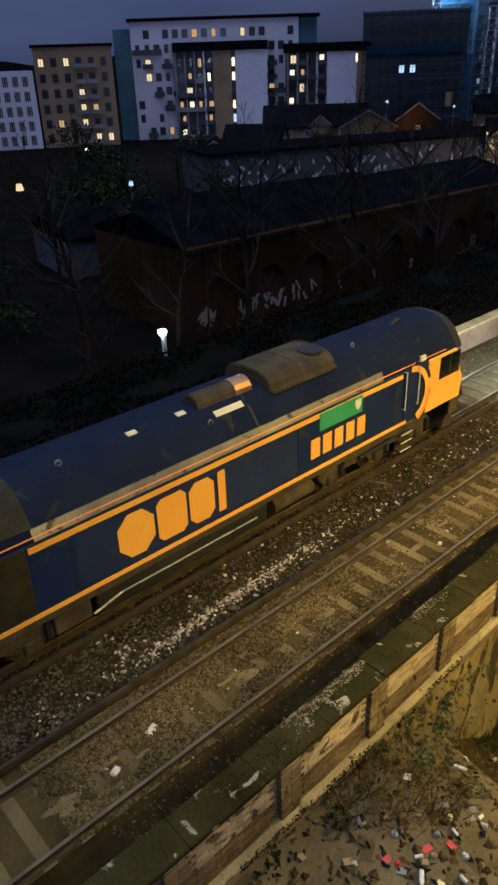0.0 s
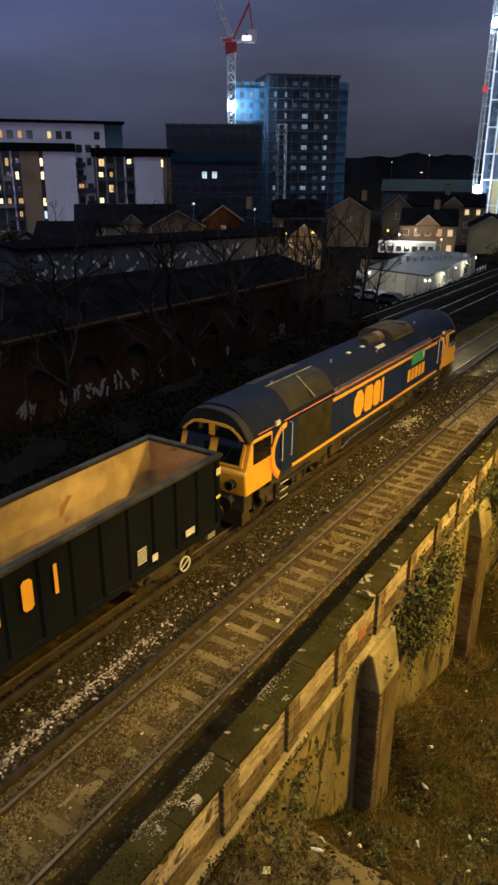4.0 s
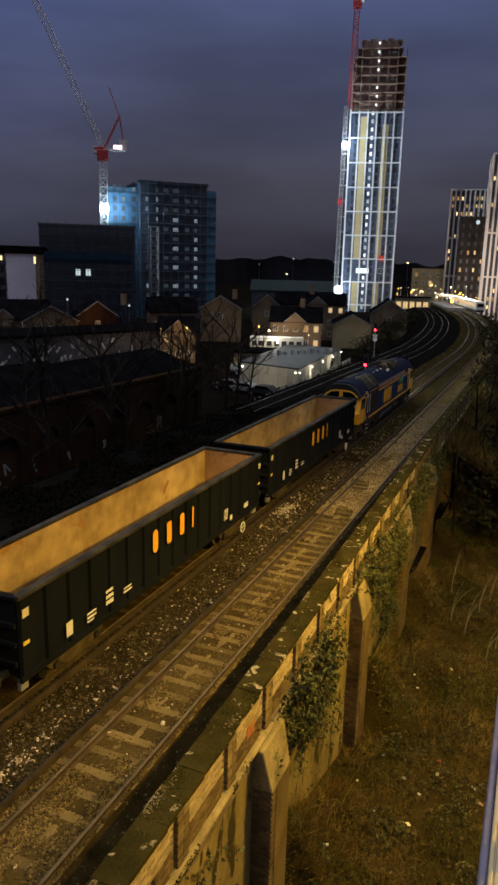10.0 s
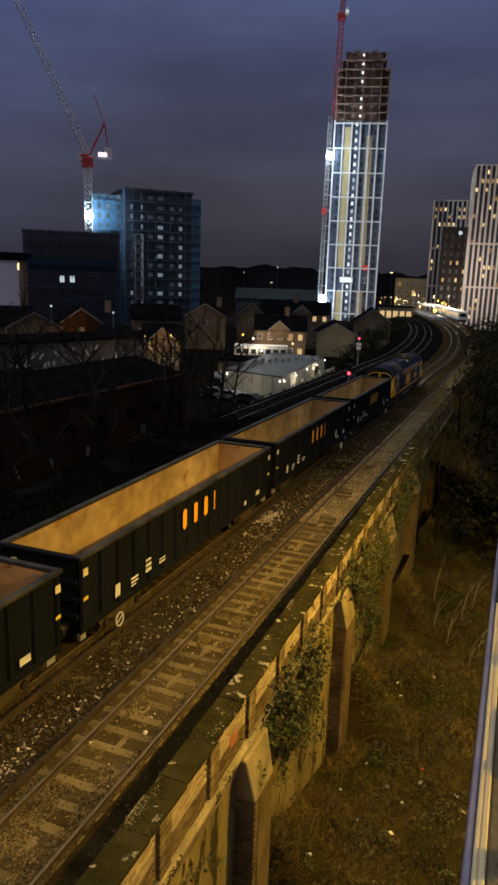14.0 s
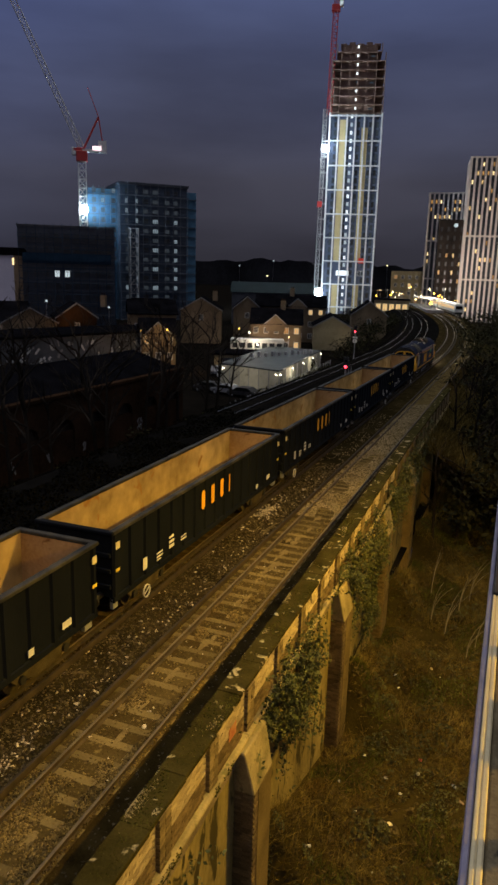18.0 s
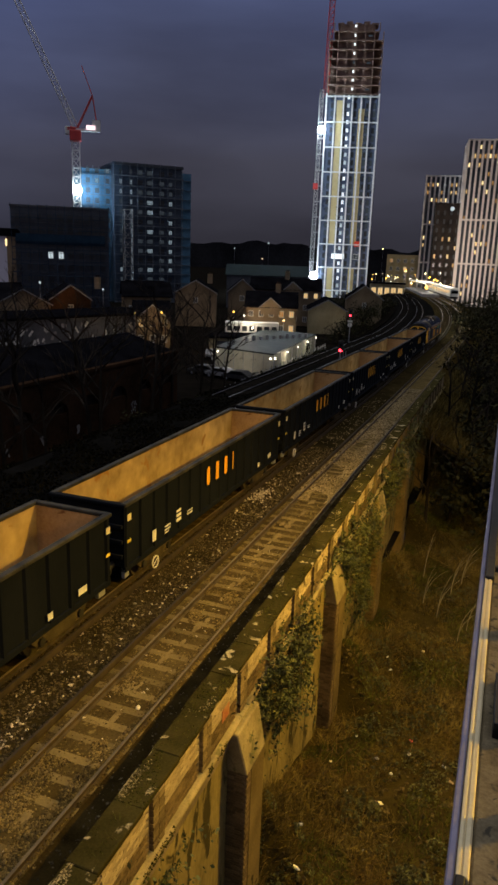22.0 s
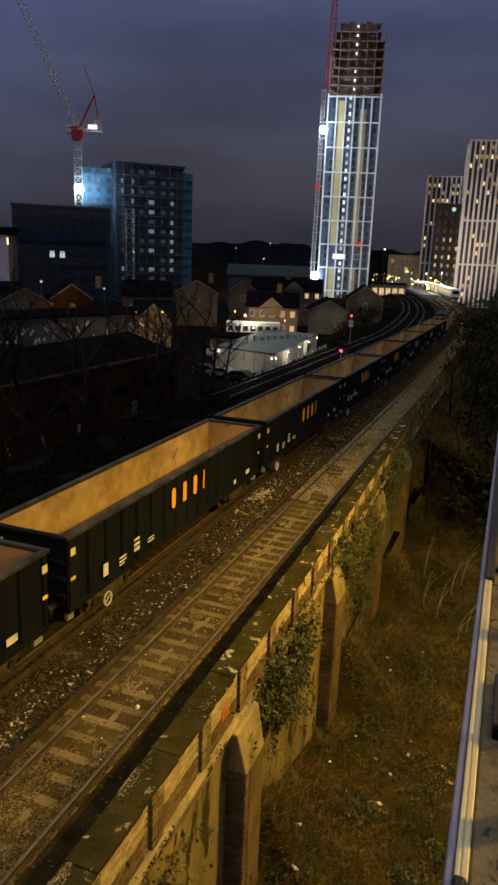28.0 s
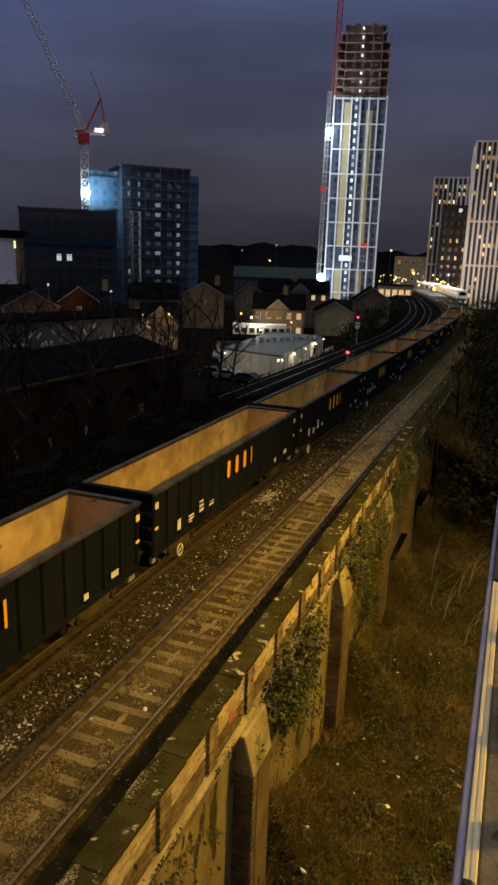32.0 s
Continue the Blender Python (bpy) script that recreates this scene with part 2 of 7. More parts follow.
M = {
    "ballast": mat("ballast", (0.022, 0.015, 0.005), (0.098, 0.070, 0.026), 0.9, 0, 0.55, 22, 0.9, 0.8, (0.22, 0.165, 0.065), -0.06),
    "stones": mat("ballast_stones", (0.036, 0.026, 0.009), (0.19, 0.138, 0.054), 0.85, 0, 0.8, 60, 0.4, 0.8, island=0.6),
    "white_stones": mat("fresh_stones", (0.34, 0.28, 0.21), (0.60, 0.51, 0.40), 0.8, 0, 3, 60, 0.4, island=0.35),
    "rail": mat("rail_steel", (0.032, 0.022, 0.011), (0.085, 0.058, 0.03), 0.7, 0.2, 3, 50, 0.2),
    "rail_top": mat("worn_rail_head", (0.085, 0.062, 0.036), (0.17, 0.128, 0.078), 0.6, 0.15, 2, 50, 0.05),
    "bright_rail": mat("polished_rail_head", (0.16, 0.16, 0.165), (0.28, 0.28, 0.28), 0.36, 1.0, 2, 50, 0.03),
    "dark_rail": mat("dirty_rail_steel", (0.022, 0.016, 0.009), (0.060, 0.042, 0.024), 0.75, 0.1, 3, 50, 0.2),
    "pale_stones": mat("pale_gravel", (0.14, 0.108, 0.06), (0.36, 0.285, 0.17), 0.85, 0, 0.5, 60, 0.4, 0.8, island=0.5),
    "sleeper": mat("sleeper_concrete", (0.062, 0.046, 0.019), (0.195, 0.146, 0.064), 0.9, 0, 1.6, 30, 0.4, 0.8, per_object=0.3),
    "coping": mat("mossy_coping", (0.014, 0.0125, 0.004), (0.055, 0.046, 0.016), 0.9, 0, 1.3, 24, 0.9, 0.8, (0.36, 0.30, 0.19), -0.02),
    "brick": mat("stock_brick", (0.27, 0.205, 0.115), (0.56, 0.45, 0.28), 0.9, 0, 1.1, 30, 0.5, 0.7, (0.10, 0.08, 0.05), 0.03, per_object=0.28),
    "brick_i": mat("stock_brick_rest", (0.27, 0.205, 0.115), (0.56, 0.45, 0.28), 0.9, 0, 1.1, 30, 0.5, 0.7, (0.10, 0.08, 0.05), 0.03, island=0.28),
    "dark_brick": mat("dark_wall_brick", (0.075, 0.055, 0.028), (0.20, 0.142, 0.072), 0.9, 0, 1.0, 30, 0.5, 0.6, island=0.3),
    "mortar": mat("old_mortar", (0.13, 0.10, 0.065), (0.26, 0.2, 0.13), 0.95, 0, 2, 40, 0.4),
    "stone": mat("weathered_stone", (0.13, 0.105, 0.048), (0.40, 0.32, 0.165), 0.9, 0, 1.3, 20, 0.6, 0.9, (0.16, 0.14, 0.065), 0.0),
    "render": mat("stained_render", (0.06, 0.048, 0.018), (0.34, 0.262, 0.10), 0.9, 0, 0.8, 9, 0.8, 0.95, (0.06, 0.05, 0.022), 0.05, streak=0.45),
    "pilaster": mat("sooty_stock_brick", (0.08, 0.06, 0.03), (0.26, 0.195, 0.10), 0.9, 0, 1.4, 30, 0.5, 0.8, (0.06, 0.045, 0.025), 0.0, island=0.3),
    # near-black tones stand in for the missing light on the left tracks
    "left_ballast": mat("unlit_ballast", (0.003, 0.003, 0.0028), (0.010, 0.0095, 0.009), 0.9, 0, 0.7, 22, 0.8, 0.7),
    "left_sleeper": mat("unlit_sleeper", (0.006, 0.0055, 0.0045), (0.019, 0.016, 0.013), 0.9, 0, 2.2, 30, 0.4, 0.6, per_object=0.3),
    "moss": mat("moss_cushions", (0.016, 0.017, 0.004), (0.06, 0.056, 0.014), 0.95, 0, 2, 30, 0.4, island=0.5),
    "lichen": mat("lichen_crumbs", (0.13, 0.105, 0.055), (0.36, 0.29, 0.175), 0.9, 0, 3, 30, 0.4, island=0.4),
    "depotwall": mat("dirty_pale_cladding", (0.27, 0.255, 0.20), (0.40, 0.38, 0.31), 0.8, 0, 0.5, 4, 0.1, 0.8, (0.20, 0.185, 0.14), 0.0),
    "wetroof": mat("wet_felt_roof", (0.006, 0.009, 0.010), (0.022, 0.026, 0.027), 0.6, 0, 0.5, 5, 0.2, 0.7),
    "sand": mat("sandy_dust", (0.10, 0.073, 0.032), (0.24, 0.178, 0.082), 0.95, 0, 2.5, 40, 0.6, 0.8),
    # dark tones put the parapet's shadow into the strip beside the rail
    "cess": mat("shadowed_cess", (0.010, 0.0065, 0.002), (0.046, 0.031, 0.010), 0.9, 0, 1.6, 22, 0.8, 0.7),
    "dark_ballast": mat("darker_ballast", (0.012, 0.009, 0.0035), (0.046, 0.034, 0.014), 0.9, 0, 0.7, 22, 0.8, 0.7, (0.12, 0.09, 0.045), -0.03),
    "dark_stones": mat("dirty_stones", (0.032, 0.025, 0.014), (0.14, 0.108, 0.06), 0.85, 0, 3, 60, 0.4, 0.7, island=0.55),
    "darker_sleeper": mat("darker_sleeper_concrete", (0.024, 0.018, 0.010), (0.07, 0.053, 0.029), 0.9, 0, 2.2, 30, 0.4, 0.6, per_object=0.3),
    "rubble": mat("earth_lumps", (0.014, 0.011, 0.004), (0.10, 0.075, 0.032), 0.95, 0, 1.5, 30, 0.5, 0.8, island=0.6),
    "pier": mat("sooty_pier_face", (0.10, 0.072, 0.030), (0.24, 0.175, 0.075), 0.9, 0, 0.7, 20, 0.5, 0.7, (0.05, 0.04, 0.02), 0.0),
    "earth": mat("bare_earth", (0.055, 0.044, 0.024), (0.17, 0.138, 0.082), 0.95, 0, 0.7, 16, 1.0, 0.9, (0.075, 0.06, 0.032), 0.02),
    "soil": mat("rough_ground", (0.007, 0.0055, 0.0018), (0.050, 0.037, 0.011), 0.95, 0, 0.55, 14, 1.0, 0.9),
    "asphalt": mat("asphalt", (0.03, 0.03, 0.03), (0.06, 0.06, 0.06), 0.75, 0, 0.3, 20, 0.2),
    "grass": mat("weeds", (0.02, 0.026, 0.006), (0.095, 0.098, 0.024), 0.9, 0, 0.5, 9, 0.0, 0.6, island=0.5),
    "dead_grass": mat("dead_growth", (0.020, 0.015, 0.004), (0.17, 0.128, 0.040), 0.9, 0, 0.33, 5, 0.0, 0.75, (0.09, 0.060, 0.018), 0.02, island=0.6),
    "ivy": mat("ivy_leaf", (0.022, 0.032, 0.008), (0.115, 0.118, 0.036), 0.6, 0, 0.9, 6, 0.0, 0.7, island=0.6),
    "bramble": mat("bramble_leaf", (0.014, 0.018, 0.005), (0.085, 0.082, 0.024), 0.7, 0, 0.6, 6, 0.0, 0.7, island=0.6),
    "cane": mat("bramble_cane", (0.04, 0.027, 0.011), (0.17, 0.118, 0.052), 0.85, 0, 0.6, 9, 0.0, 0.7, island=0.6),
    "bark": mat("bark", (0.012, 0.010, 0.008), (0.036, 0.029, 0.023), 0.95, 0, 2, 30, 0.6, streak=0.2),
    "pale_bark": mat("pale_bark", (0.16, 0.14, 0.10), (0.38, 0.33, 0.26), 0.9, 0, 2, 30, 0.5, streak=0.2),
    "twig": mat("twigs", (0.013, 0.011, 0.009), (0.040, 0.032, 0.026), 0.9, 0, 2, 30, 0.0),
    # leaf colour taken almost to black where no light should reach
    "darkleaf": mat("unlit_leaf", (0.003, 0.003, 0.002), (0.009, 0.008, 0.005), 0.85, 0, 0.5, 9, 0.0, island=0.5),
    "leaf": mat("evergreen_leaf", (0.012, 0.012, 0.005), (0.032, 0.030, 0.012), 0.8, 0, 1.0, 9, 0.0, island=0.5),
    "navy": mat("navy_paint", (0.006, 0.015, 0.075), (0.010, 0.024, 0.10), 0.57, 0, 0.8, 20, 0.03, 0.6, (0.03, 0.035, 0.05), -0.02),
    "roofnavy": mat("dusty_roof_paint", (0.007, 0.012, 0.030), (0.016, 0.021, 0.042), 0.8, 0, 0.8, 20, 0.05, 0.6, (0.035, 0.032, 0.03), -0.03),
    "orange": mat("orange_paint", (0.90, 0.41, 0.02), (0.97, 0.50, 0.03), 0.42, 0, 1.0, 20, 0.02),
    "redline": mat("red_orange_line", (0.75, 0.20, 0.05), (0.85, 0.27, 0.07), 0.45, 0, 1.0, 20, 0.02),
    "copper": mat("scorched_metal", (0.30, 0.15, 0.07), (0.55, 0.33, 0.18), 0.38, 0.8, 3, 30, 0.05, 0.8),
    "steel": mat("bare_steel", (0.42, 0.42, 0.42), (0.66, 0.66, 0.64), 0.33, 0.85, 1.2, 20, 0.06, 0.7, (0.16, 0.14, 0.12), 0.0),
    "grime": mat("grimy_underframe", (0.030, 0.024, 0.017), (0.10, 0.08, 0.05), 0.8, 0.0, 1.8, 24, 0.4, 0.7),
    "black": mat("black_steel", (0.010, 0.010, 0.011), (0.03, 0.028, 0.026), 0.6, 0.0, 1.5, 24, 0.2),
    "rubber": mat("dull_rubber", (0.012, 0.012, 0.012), (0.03, 0.03, 0.03), 0.8, 0.0, 4, 24, 0.2),
    "cabglass": glass("cab_glass", (0.006, 0.007, 0.008)),
    "green": mat("green_plate", (0.05, 0.30, 0.13), (0.07, 0.36, 0.17), 0.35, 0, 1, 20, 0.02),
    "whitep": mat("white_paint", (0.62, 0.60, 0.55), (0.80, 0.78, 0.72), 0.6, 0, 3, 20, 0.05),
    "yellowp": mat("yellow_paint", (0.80, 0.58, 0.05), (0.86, 0.66, 0.08), 0.5, 0, 3, 20, 0.05),
    "radiator_edge": mat("grimy_cream_edge", (0.16, 0.14, 0.085), (0.34, 0.30, 0.19), 0.7, 0, 3, 20, 0.1),
    "cream": mat("cream_plate", (0.72, 0.62, 0.36), (0.82, 0.72, 0.44), 0.5, 0, 3, 20, 0.05),
    "wagon": mat("dark_wagon_paint", (0.0045, 0.0058, 0.0095), (0.011, 0.013, 0.018), 0.8, 0, 0.9, 18, 0.12, 0.7, (0.012, 0.012, 0.012), -0.02, streak=0.3),
    "wagon_in": mat("dusty_wagon_inside", (0.14, 0.085, 0.026), (0.70, 0.50, 0.22), 0.85, 0, 0.42, 2.2, 0.12, 0.9, (0.36, 0.19, 0.055), 0.0),
    "wagon_end": mat("rusty_wagon_end", (0.22, 0.12, 0.045), (0.56, 0.36, 0.18), 0.85, 0, 0.6, 9, 0.25, 0.9, (0.16, 0.07, 0.025), 0.0),
    "edgesteel": mat("dull_edge_steel", (0.13, 0.13, 0.13), (0.30, 0.29, 0.28), 0.40, 0.8, 1.2, 20, 0.06, 0.8, (0.06, 0.06, 0.07), 0.0),
    "rim": mat("worn_wagon_rim", (0.008, 0.009, 0.010), (0.060, 0.055, 0.046), 0.75, 0.0, 1.4, 20, 0.2),
    "grille": mat("radiator_grille", (0.018, 0.016, 0.008), (0.05, 0.042, 0.02), 0.7, 0.2, 2, 40, 0.3),
    "lightbrick": mat("brick_far", (0.11, 0.084, 0.056), (0.21, 0.163, 0.11), 0.9, 0, 0.2, 3, 0.2),
    # red brick darkened to offset lamp light that should not reach it
    "redbrick": mat("dimmed_red_brick", (0.018, 0.011, 0.007), (0.050, 0.027, 0.016), 0.9, 0, 0.3, 3, 0.2),
    "houseyellow": mat("pale_brick_house", (0.26, 0.22, 0.13), (0.38, 0.32, 0.20), 0.9, 0, 0.3, 3, 0.2),
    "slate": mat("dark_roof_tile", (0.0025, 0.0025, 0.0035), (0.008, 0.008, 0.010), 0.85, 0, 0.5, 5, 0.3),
    "bluewall": mat("pale_lit_cladding", (0.52, 0.50, 0.60), (0.66, 0.64, 0.74), 0.7, 0, 0.1, 2, 0.05),
    "brownwall": mat("brown_cladding", (0.21, 0.15, 0.095), (0.29, 0.21, 0.135), 0.8, 0, 0.2, 2, 0.05),
    "darkwall": mat("dark_cladding", (0.03, 0.036, 0.05), (0.055, 0.064, 0.085), 0.6, 0, 0.2, 2, 0.05),
    "greywall": mat("grey_concrete", (0.16, 0.16, 0.17), (0.27, 0.27, 0.28), 0.8, 0, 0.2, 2, 0.1),
    "bluesheet": mat("blue_sheeting", (0.035, 0.11, 0.20), (0.075, 0.19, 0.32), 0.6, 0, 0.3, 2, 0.3),
    "goldpanel": mat("gold_panel", (0.50, 0.40, 0.19), (0.60, 0.50, 0.27), 0.6, 0, 0.2, 2, 0.05),
    "tealroof": mat("teal_roof", (0.007, 0.014, 0.016), (0.014, 0.026, 0.029), 0.8, 0, 0.3, 3, 0.1),
    "nightblue": mat("unlit_blue_wall", (0.024, 0.036, 0.062), (0.055, 0.078, 0.12), 0.7, 0, 0.3, 2, 0.1),
    "lift": mat("weathered_scaffold", (0.06, 0.075, 0.10), (0.13, 0.15, 0.19), 0.7, 0.1, 0.6, 9, 0.0),
    "scaffold": mat("scaffold_tube", (0.25, 0.25, 0.26), (0.4, 0.4, 0.42), 0.5, 0.5, 1, 9, 0.0),
    "cranered": mat("crane_red", (0.42, 0.03, 0.03), (0.52, 0.05, 0.05), 0.5, 0, 1, 9, 0.0),
    "cranewhite": mat("crane_white", (0.55, 0.55, 0.55), (0.7, 0.7, 0.7), 0.5, 0, 1, 9, 0.0),
    "pane": glass("dark_pane", (0.012, 0.014, 0.018), 0.3),
    "warmwin": glow("warm_window", (1.0, 0.66, 0.28), 0.8),
    "bright_warm": glow("bright_warm_window", (1.0, 0.74, 0.36), 1.5),
    "amberwin": glow("amber_window", (1.0, 0.52, 0.16), 0.5),
    "coolwin": glow("cool_window", (0.78, 0.93, 1.0), 0.65),
    "dimwin": glow("dim_window", (0.55, 0.70, 0.85), 0.05),
    "sitewin": glow("site_window", (0.66, 0.86, 1.0), 0.24),
    "bulb_warm": glow("warm_lamp", (1.0, 0.72, 0.32), 9.0),
    "bulb_red": glow("red_lamp", (1.0, 0.03, 0.05), 9.0),
    "bulb_amber": glow("amber_lamp", (1.0, 0.50, 0.05), 9.0),
    # near-black so the missing light on this ground sits in its colour
    "dark_soil": mat("unlit_overgrown_soil", (0.0035, 0.0034, 0.003), (0.012, 0.010, 0.008), 0.95, 0, 0.35, 9, 0.8, 0.7),
    "lilac": mat("bluish_metal", (0.16, 0.15, 0.22), (0.26, 0.24, 0.33), 0.5, 0.3, 6, 60, 0.05),
    "creammetal": mat("cream_metal", (0.50, 0.42, 0.25), (0.64, 0.55, 0.34), 0.45, 0.2, 6, 90, 0.08),
    # dirt, with the shadow over the ledge put into the darker tones
    "ledge": mat("dirty_shaded_ledge", (0.06, 0.048, 0.03), (0.20, 0.165, 0.105), 0.85, 0, 9, 90, 0.4, 0.7, (0.05, 0.045, 0.035), 0.02),
    "towerwall": mat("tower_glazing", (0.05, 0.07, 0.12), (0.10, 0.13, 0.20), 0.3, 0, 0.2, 2, 0.0),
    "whiteframe": mat("white_frame", (0.60, 0.62, 0.64), (0.78, 0.79, 0.80), 0.6, 0, 0.2, 2, 0.0),
    "rawconcrete": mat("raw_concrete", (0.20, 0.135, 0.11), (0.36, 0.255, 0.21), 0.9, 0, 0.3, 2, 0.1),
    "palefin": mat("pale_fin", (0.62, 0.55, 0.52), (0.74, 0.67, 0.63), 0.7, 0, 0.1, 2, 0.0),
    "blackbrick": mat("black_brick", (0.02, 0.016, 0.015), (0.045, 0.035, 0.03), 0.8, 0, 0.3, 3, 0.1),
    "darkblock": mat("dark_unfinished", (0.035, 0.04, 0.05), (0.08, 0.085, 0.10), 0.7, 0, 0.3, 2, 0.1),
    "tealwall": mat("teal_cladding", (0.05, 0.12, 0.15), (0.08, 0.17, 0.21), 0.6, 0, 0.2, 2, 0.05),
    "bluenet": mat("blue_net", (0.012, 0.03, 0.055), (0.02, 0.045, 0.08), 0.8, 0, 0.4, 3, 0.1),
    "dimwhite": mat("grey_white_trim", (0.46, 0.46, 0.46), (0.62, 0.62, 0.60), 0.7, 0, 1, 5, 0.0),
    "brightwin": glow("bright_window", (0.86, 0.95, 1.0), 1.6),
    "flood": glow("flood_lamp_face", (0.75, 0.92, 1.0), 60.0),
    "redpanel": glow("red_panel", (1.0, 0.08, 0.03), 0.5),
    "pinkboard": glow("pink_board", (1.0, 0.72, 0.78), 1.6),
    "headlamp": glow("headlamp_glass", (1.0, 0.97, 0.90), 15000.0),
    "bluewhite": mat("white_panel", (0.50, 0.50, 0.48), (0.68, 0.68, 0.65), 0.7, 0, 0.5, 4, 0.1),
    "yardbulb": glow("yard_lamp_glass", (1.0, 0.90, 0.70), 9.0),
    "pathbulb": glow("path_lamp_glass", (0.72, 0.88, 1.0), 30.0),
    "stationlamp": glow("station_strip", (1.0, 0.90, 0.62), 14.0),
    "lighttrain": mat("white_train_paint", (0.66, 0.66, 0.62), (0.8, 0.8, 0.76), 0.5, 0, 0.3, 4, 0.0),
    "hill": mat("far_woods", (0.012, 0.012, 0.014), (0.03, 0.03, 0.034), 1.0, 0, 0.02, 0.3, 0.0),
}


# ---- building tools ----
class Build:
    """Collects corners and faces of one mesh."""

    def __init__(self):
        self.v, self.f = [], []

    def add(self, verts, faces):
        k = len(self.v)
        self.v.extend(verts)
        self.f.extend([tuple(i + k for i in q) for q in faces])
        return self

    def box(self, x0, x1, y0, y1, z0, z1):
        return self.add([(x0, y0, z0), (x1, y0, z0), (x1, y1, z0), (x0, y1, z0), (x0, y0, z1), (x1, y0, z1), (x1, y1, z1), (x0, y1, z1)],
                        [(0, 3, 2, 1), (4, 5, 6, 7), (0, 1, 5, 4), (1, 2, 6, 5), (2, 3, 7, 6), (3, 0, 4, 7)])

    def obox(self, m, sx, sy, sz):
        c = [m @ Vector((x * sx / 2, y * sy / 2, z * sz / 2)) for x, y, z in ((-1, -1, -1), (1, -1, -1), (1, 1, -1), (-1, 1, -1), (-1, -1, 1), (1, -1, 1), (1, 1, 1), (-1, 1, 1))]
        return self.add([tuple(q) for q in c], [(0, 3, 2, 1), (4, 5, 6, 7), (0, 1, 5, 4), (1, 2, 6, 5), (2, 3, 7, 6), (3, 0, 4, 7)])

    def prism(self, prof, a, b, axis="y"):
        """A closed profile, (x, z) along y, (x, y) along z or (y, z) along x, drawn from a to b."""
        n = len(prof)
        put = {"y": lambda p, t: (p[0], t, p[1]), "z": lambda p, t: (p[0], p[1], t), "x": lambda p, t: (t, p[0], p[1])}[axis]
        return self.add([put(p, a) for p in prof] + [put(p, b) for p in prof],
                        [tuple(range(n)), tuple(range(2 * n - 1, n - 1, -1))] + [(i, i + n, (i + 1) % n + n, (i + 1) % n) for i in range(n)])

    def tube(self, p, q, r, n=8, r2=None):
        p, q = Vector(p), Vector(q)
        r2 = r if r2 is None else r2
        rot = (q - p).to_track_quat("Z", "Y").to_matrix()
        ring = [rot @ Vector((math.cos(2 * math.pi * i / n), math.sin(2 * math.pi * i / n), 0)) for i in range(n)]
        return self.add([tuple(p + w * r) for w in ring] + [tuple(q + w * r2) for w in ring],
                        [tuple(range(n - 1, -1, -1)), tuple(range(n, 2 * n))] + [(i, (i + 1) % n, (i + 1) % n + n, i + n) for i in range(n)])

    def ring(self, c, axis, r0, r1, depth, n=20, a0=0.0, a1=360.0):
        """A flat ring or arc of the inner radius r0 and outer r1 round c, its axis along x, y or z."""
        full = abs(a1 - a0) >= 359.9
        steps = n if full else n + 1
        vs = []
        for i in range(steps):
            t = radians(a0 + (a1 - a0) * i / n)
            for r, d in ((r0, -depth / 2), (r1, -depth / 2), (r1, depth / 2), (r0, depth / 2)):
                u, w = r * math.cos(t), r * math.sin(t)
                vs.append({"x": (c[0] + d, c[1] + u, c[2] + w), "y": (c[0] + u, c[1] + d, c[2] + w), "z": (c[0] + u, c[1] + w, c[2] + d)}[axis])
        fs = []
        for i in range(n):
            j = (i + 1) % steps
            fs += [(i * 4 + a, i * 4 + (a + 1) % 4, j * 4 + (a + 1) % 4, j * 4 + a) for a in range(4)]
        if not full:
            fs += [(0, 1, 2, 3), tuple(n * 4 + a for a in (3, 2, 1, 0))]
        return self.add(vs, fs)

    def sweep(self, prof, us, x0=0.0, shut=True, veer=None):
        """A profile of (dx, z) along the railway's line."""
        n, k = len(prof), len(self.v)
        for u in us:
            x, y, a = on_line(0.0, u)
            ca, sa = math.cos(a), math.sin(a)
            e = x0 + (veer(u) if veer else 0.0)
            self.v.extend([(x + (e + d) * ca, y + (e + d) * sa, z + fall(u)) for d, z in prof])
        for i in range(len(us) - 1):
            for j in range(n if shut else n - 1):
                a, b = k + i * n + j, k + i * n + (j + 1) % n
                self.f.append((a, b, b + n, a + n))
        if shut:
            self.f += [tuple(range(k + n - 1, k - 1, -1)), tuple(range(k + (len(us) - 1) * n, k + len(us) * n))]
        return self

    def mesh(self, name, bev=0.0, smooth=False):
        me = bpy.data.meshes.new(name)
        if len(self.v) < 30000:
            bm = bmesh.new()
            vs = [bm.verts.new(p) for p in self.v]
            for q in self.f:
                try:
                    bm.faces.new([vs[i] for i in q])
                except ValueError:
                    pass
            bmesh.ops.recalc_face_normals(bm, faces=bm.faces)
            if bev:
                bmesh.ops.bevel(bm, geom=[e for e in bm.edges if len(e.link_faces) == 2 and e.calc_face_angle(0) > 0.6], offset=bev, segments=1, affect="EDGES", clamp_overlap=True)
            bm.to_mesh(me)
            bm.free()
        else:
            me.from_pydata(self.v, [], self.f)
        if smooth:
            me.shade_smooth()
        return me


def heading(u):
    """The railway's heading, radians to the left: a slight bend, then a sharper one towards the station."""
    return 0.023 * min(1.0, max(0.0, (u - 5.0) / 60.0)) + max(0.0, u - 125.0) / 500.0


LINE = [(0.0, -40.0)]
for i in range(420):
    LINE.append((LINE[-1][0] - math.sin(heading(i - 39.5)), LINE[-1][1] + math.cos(heading(i - 39.5))))


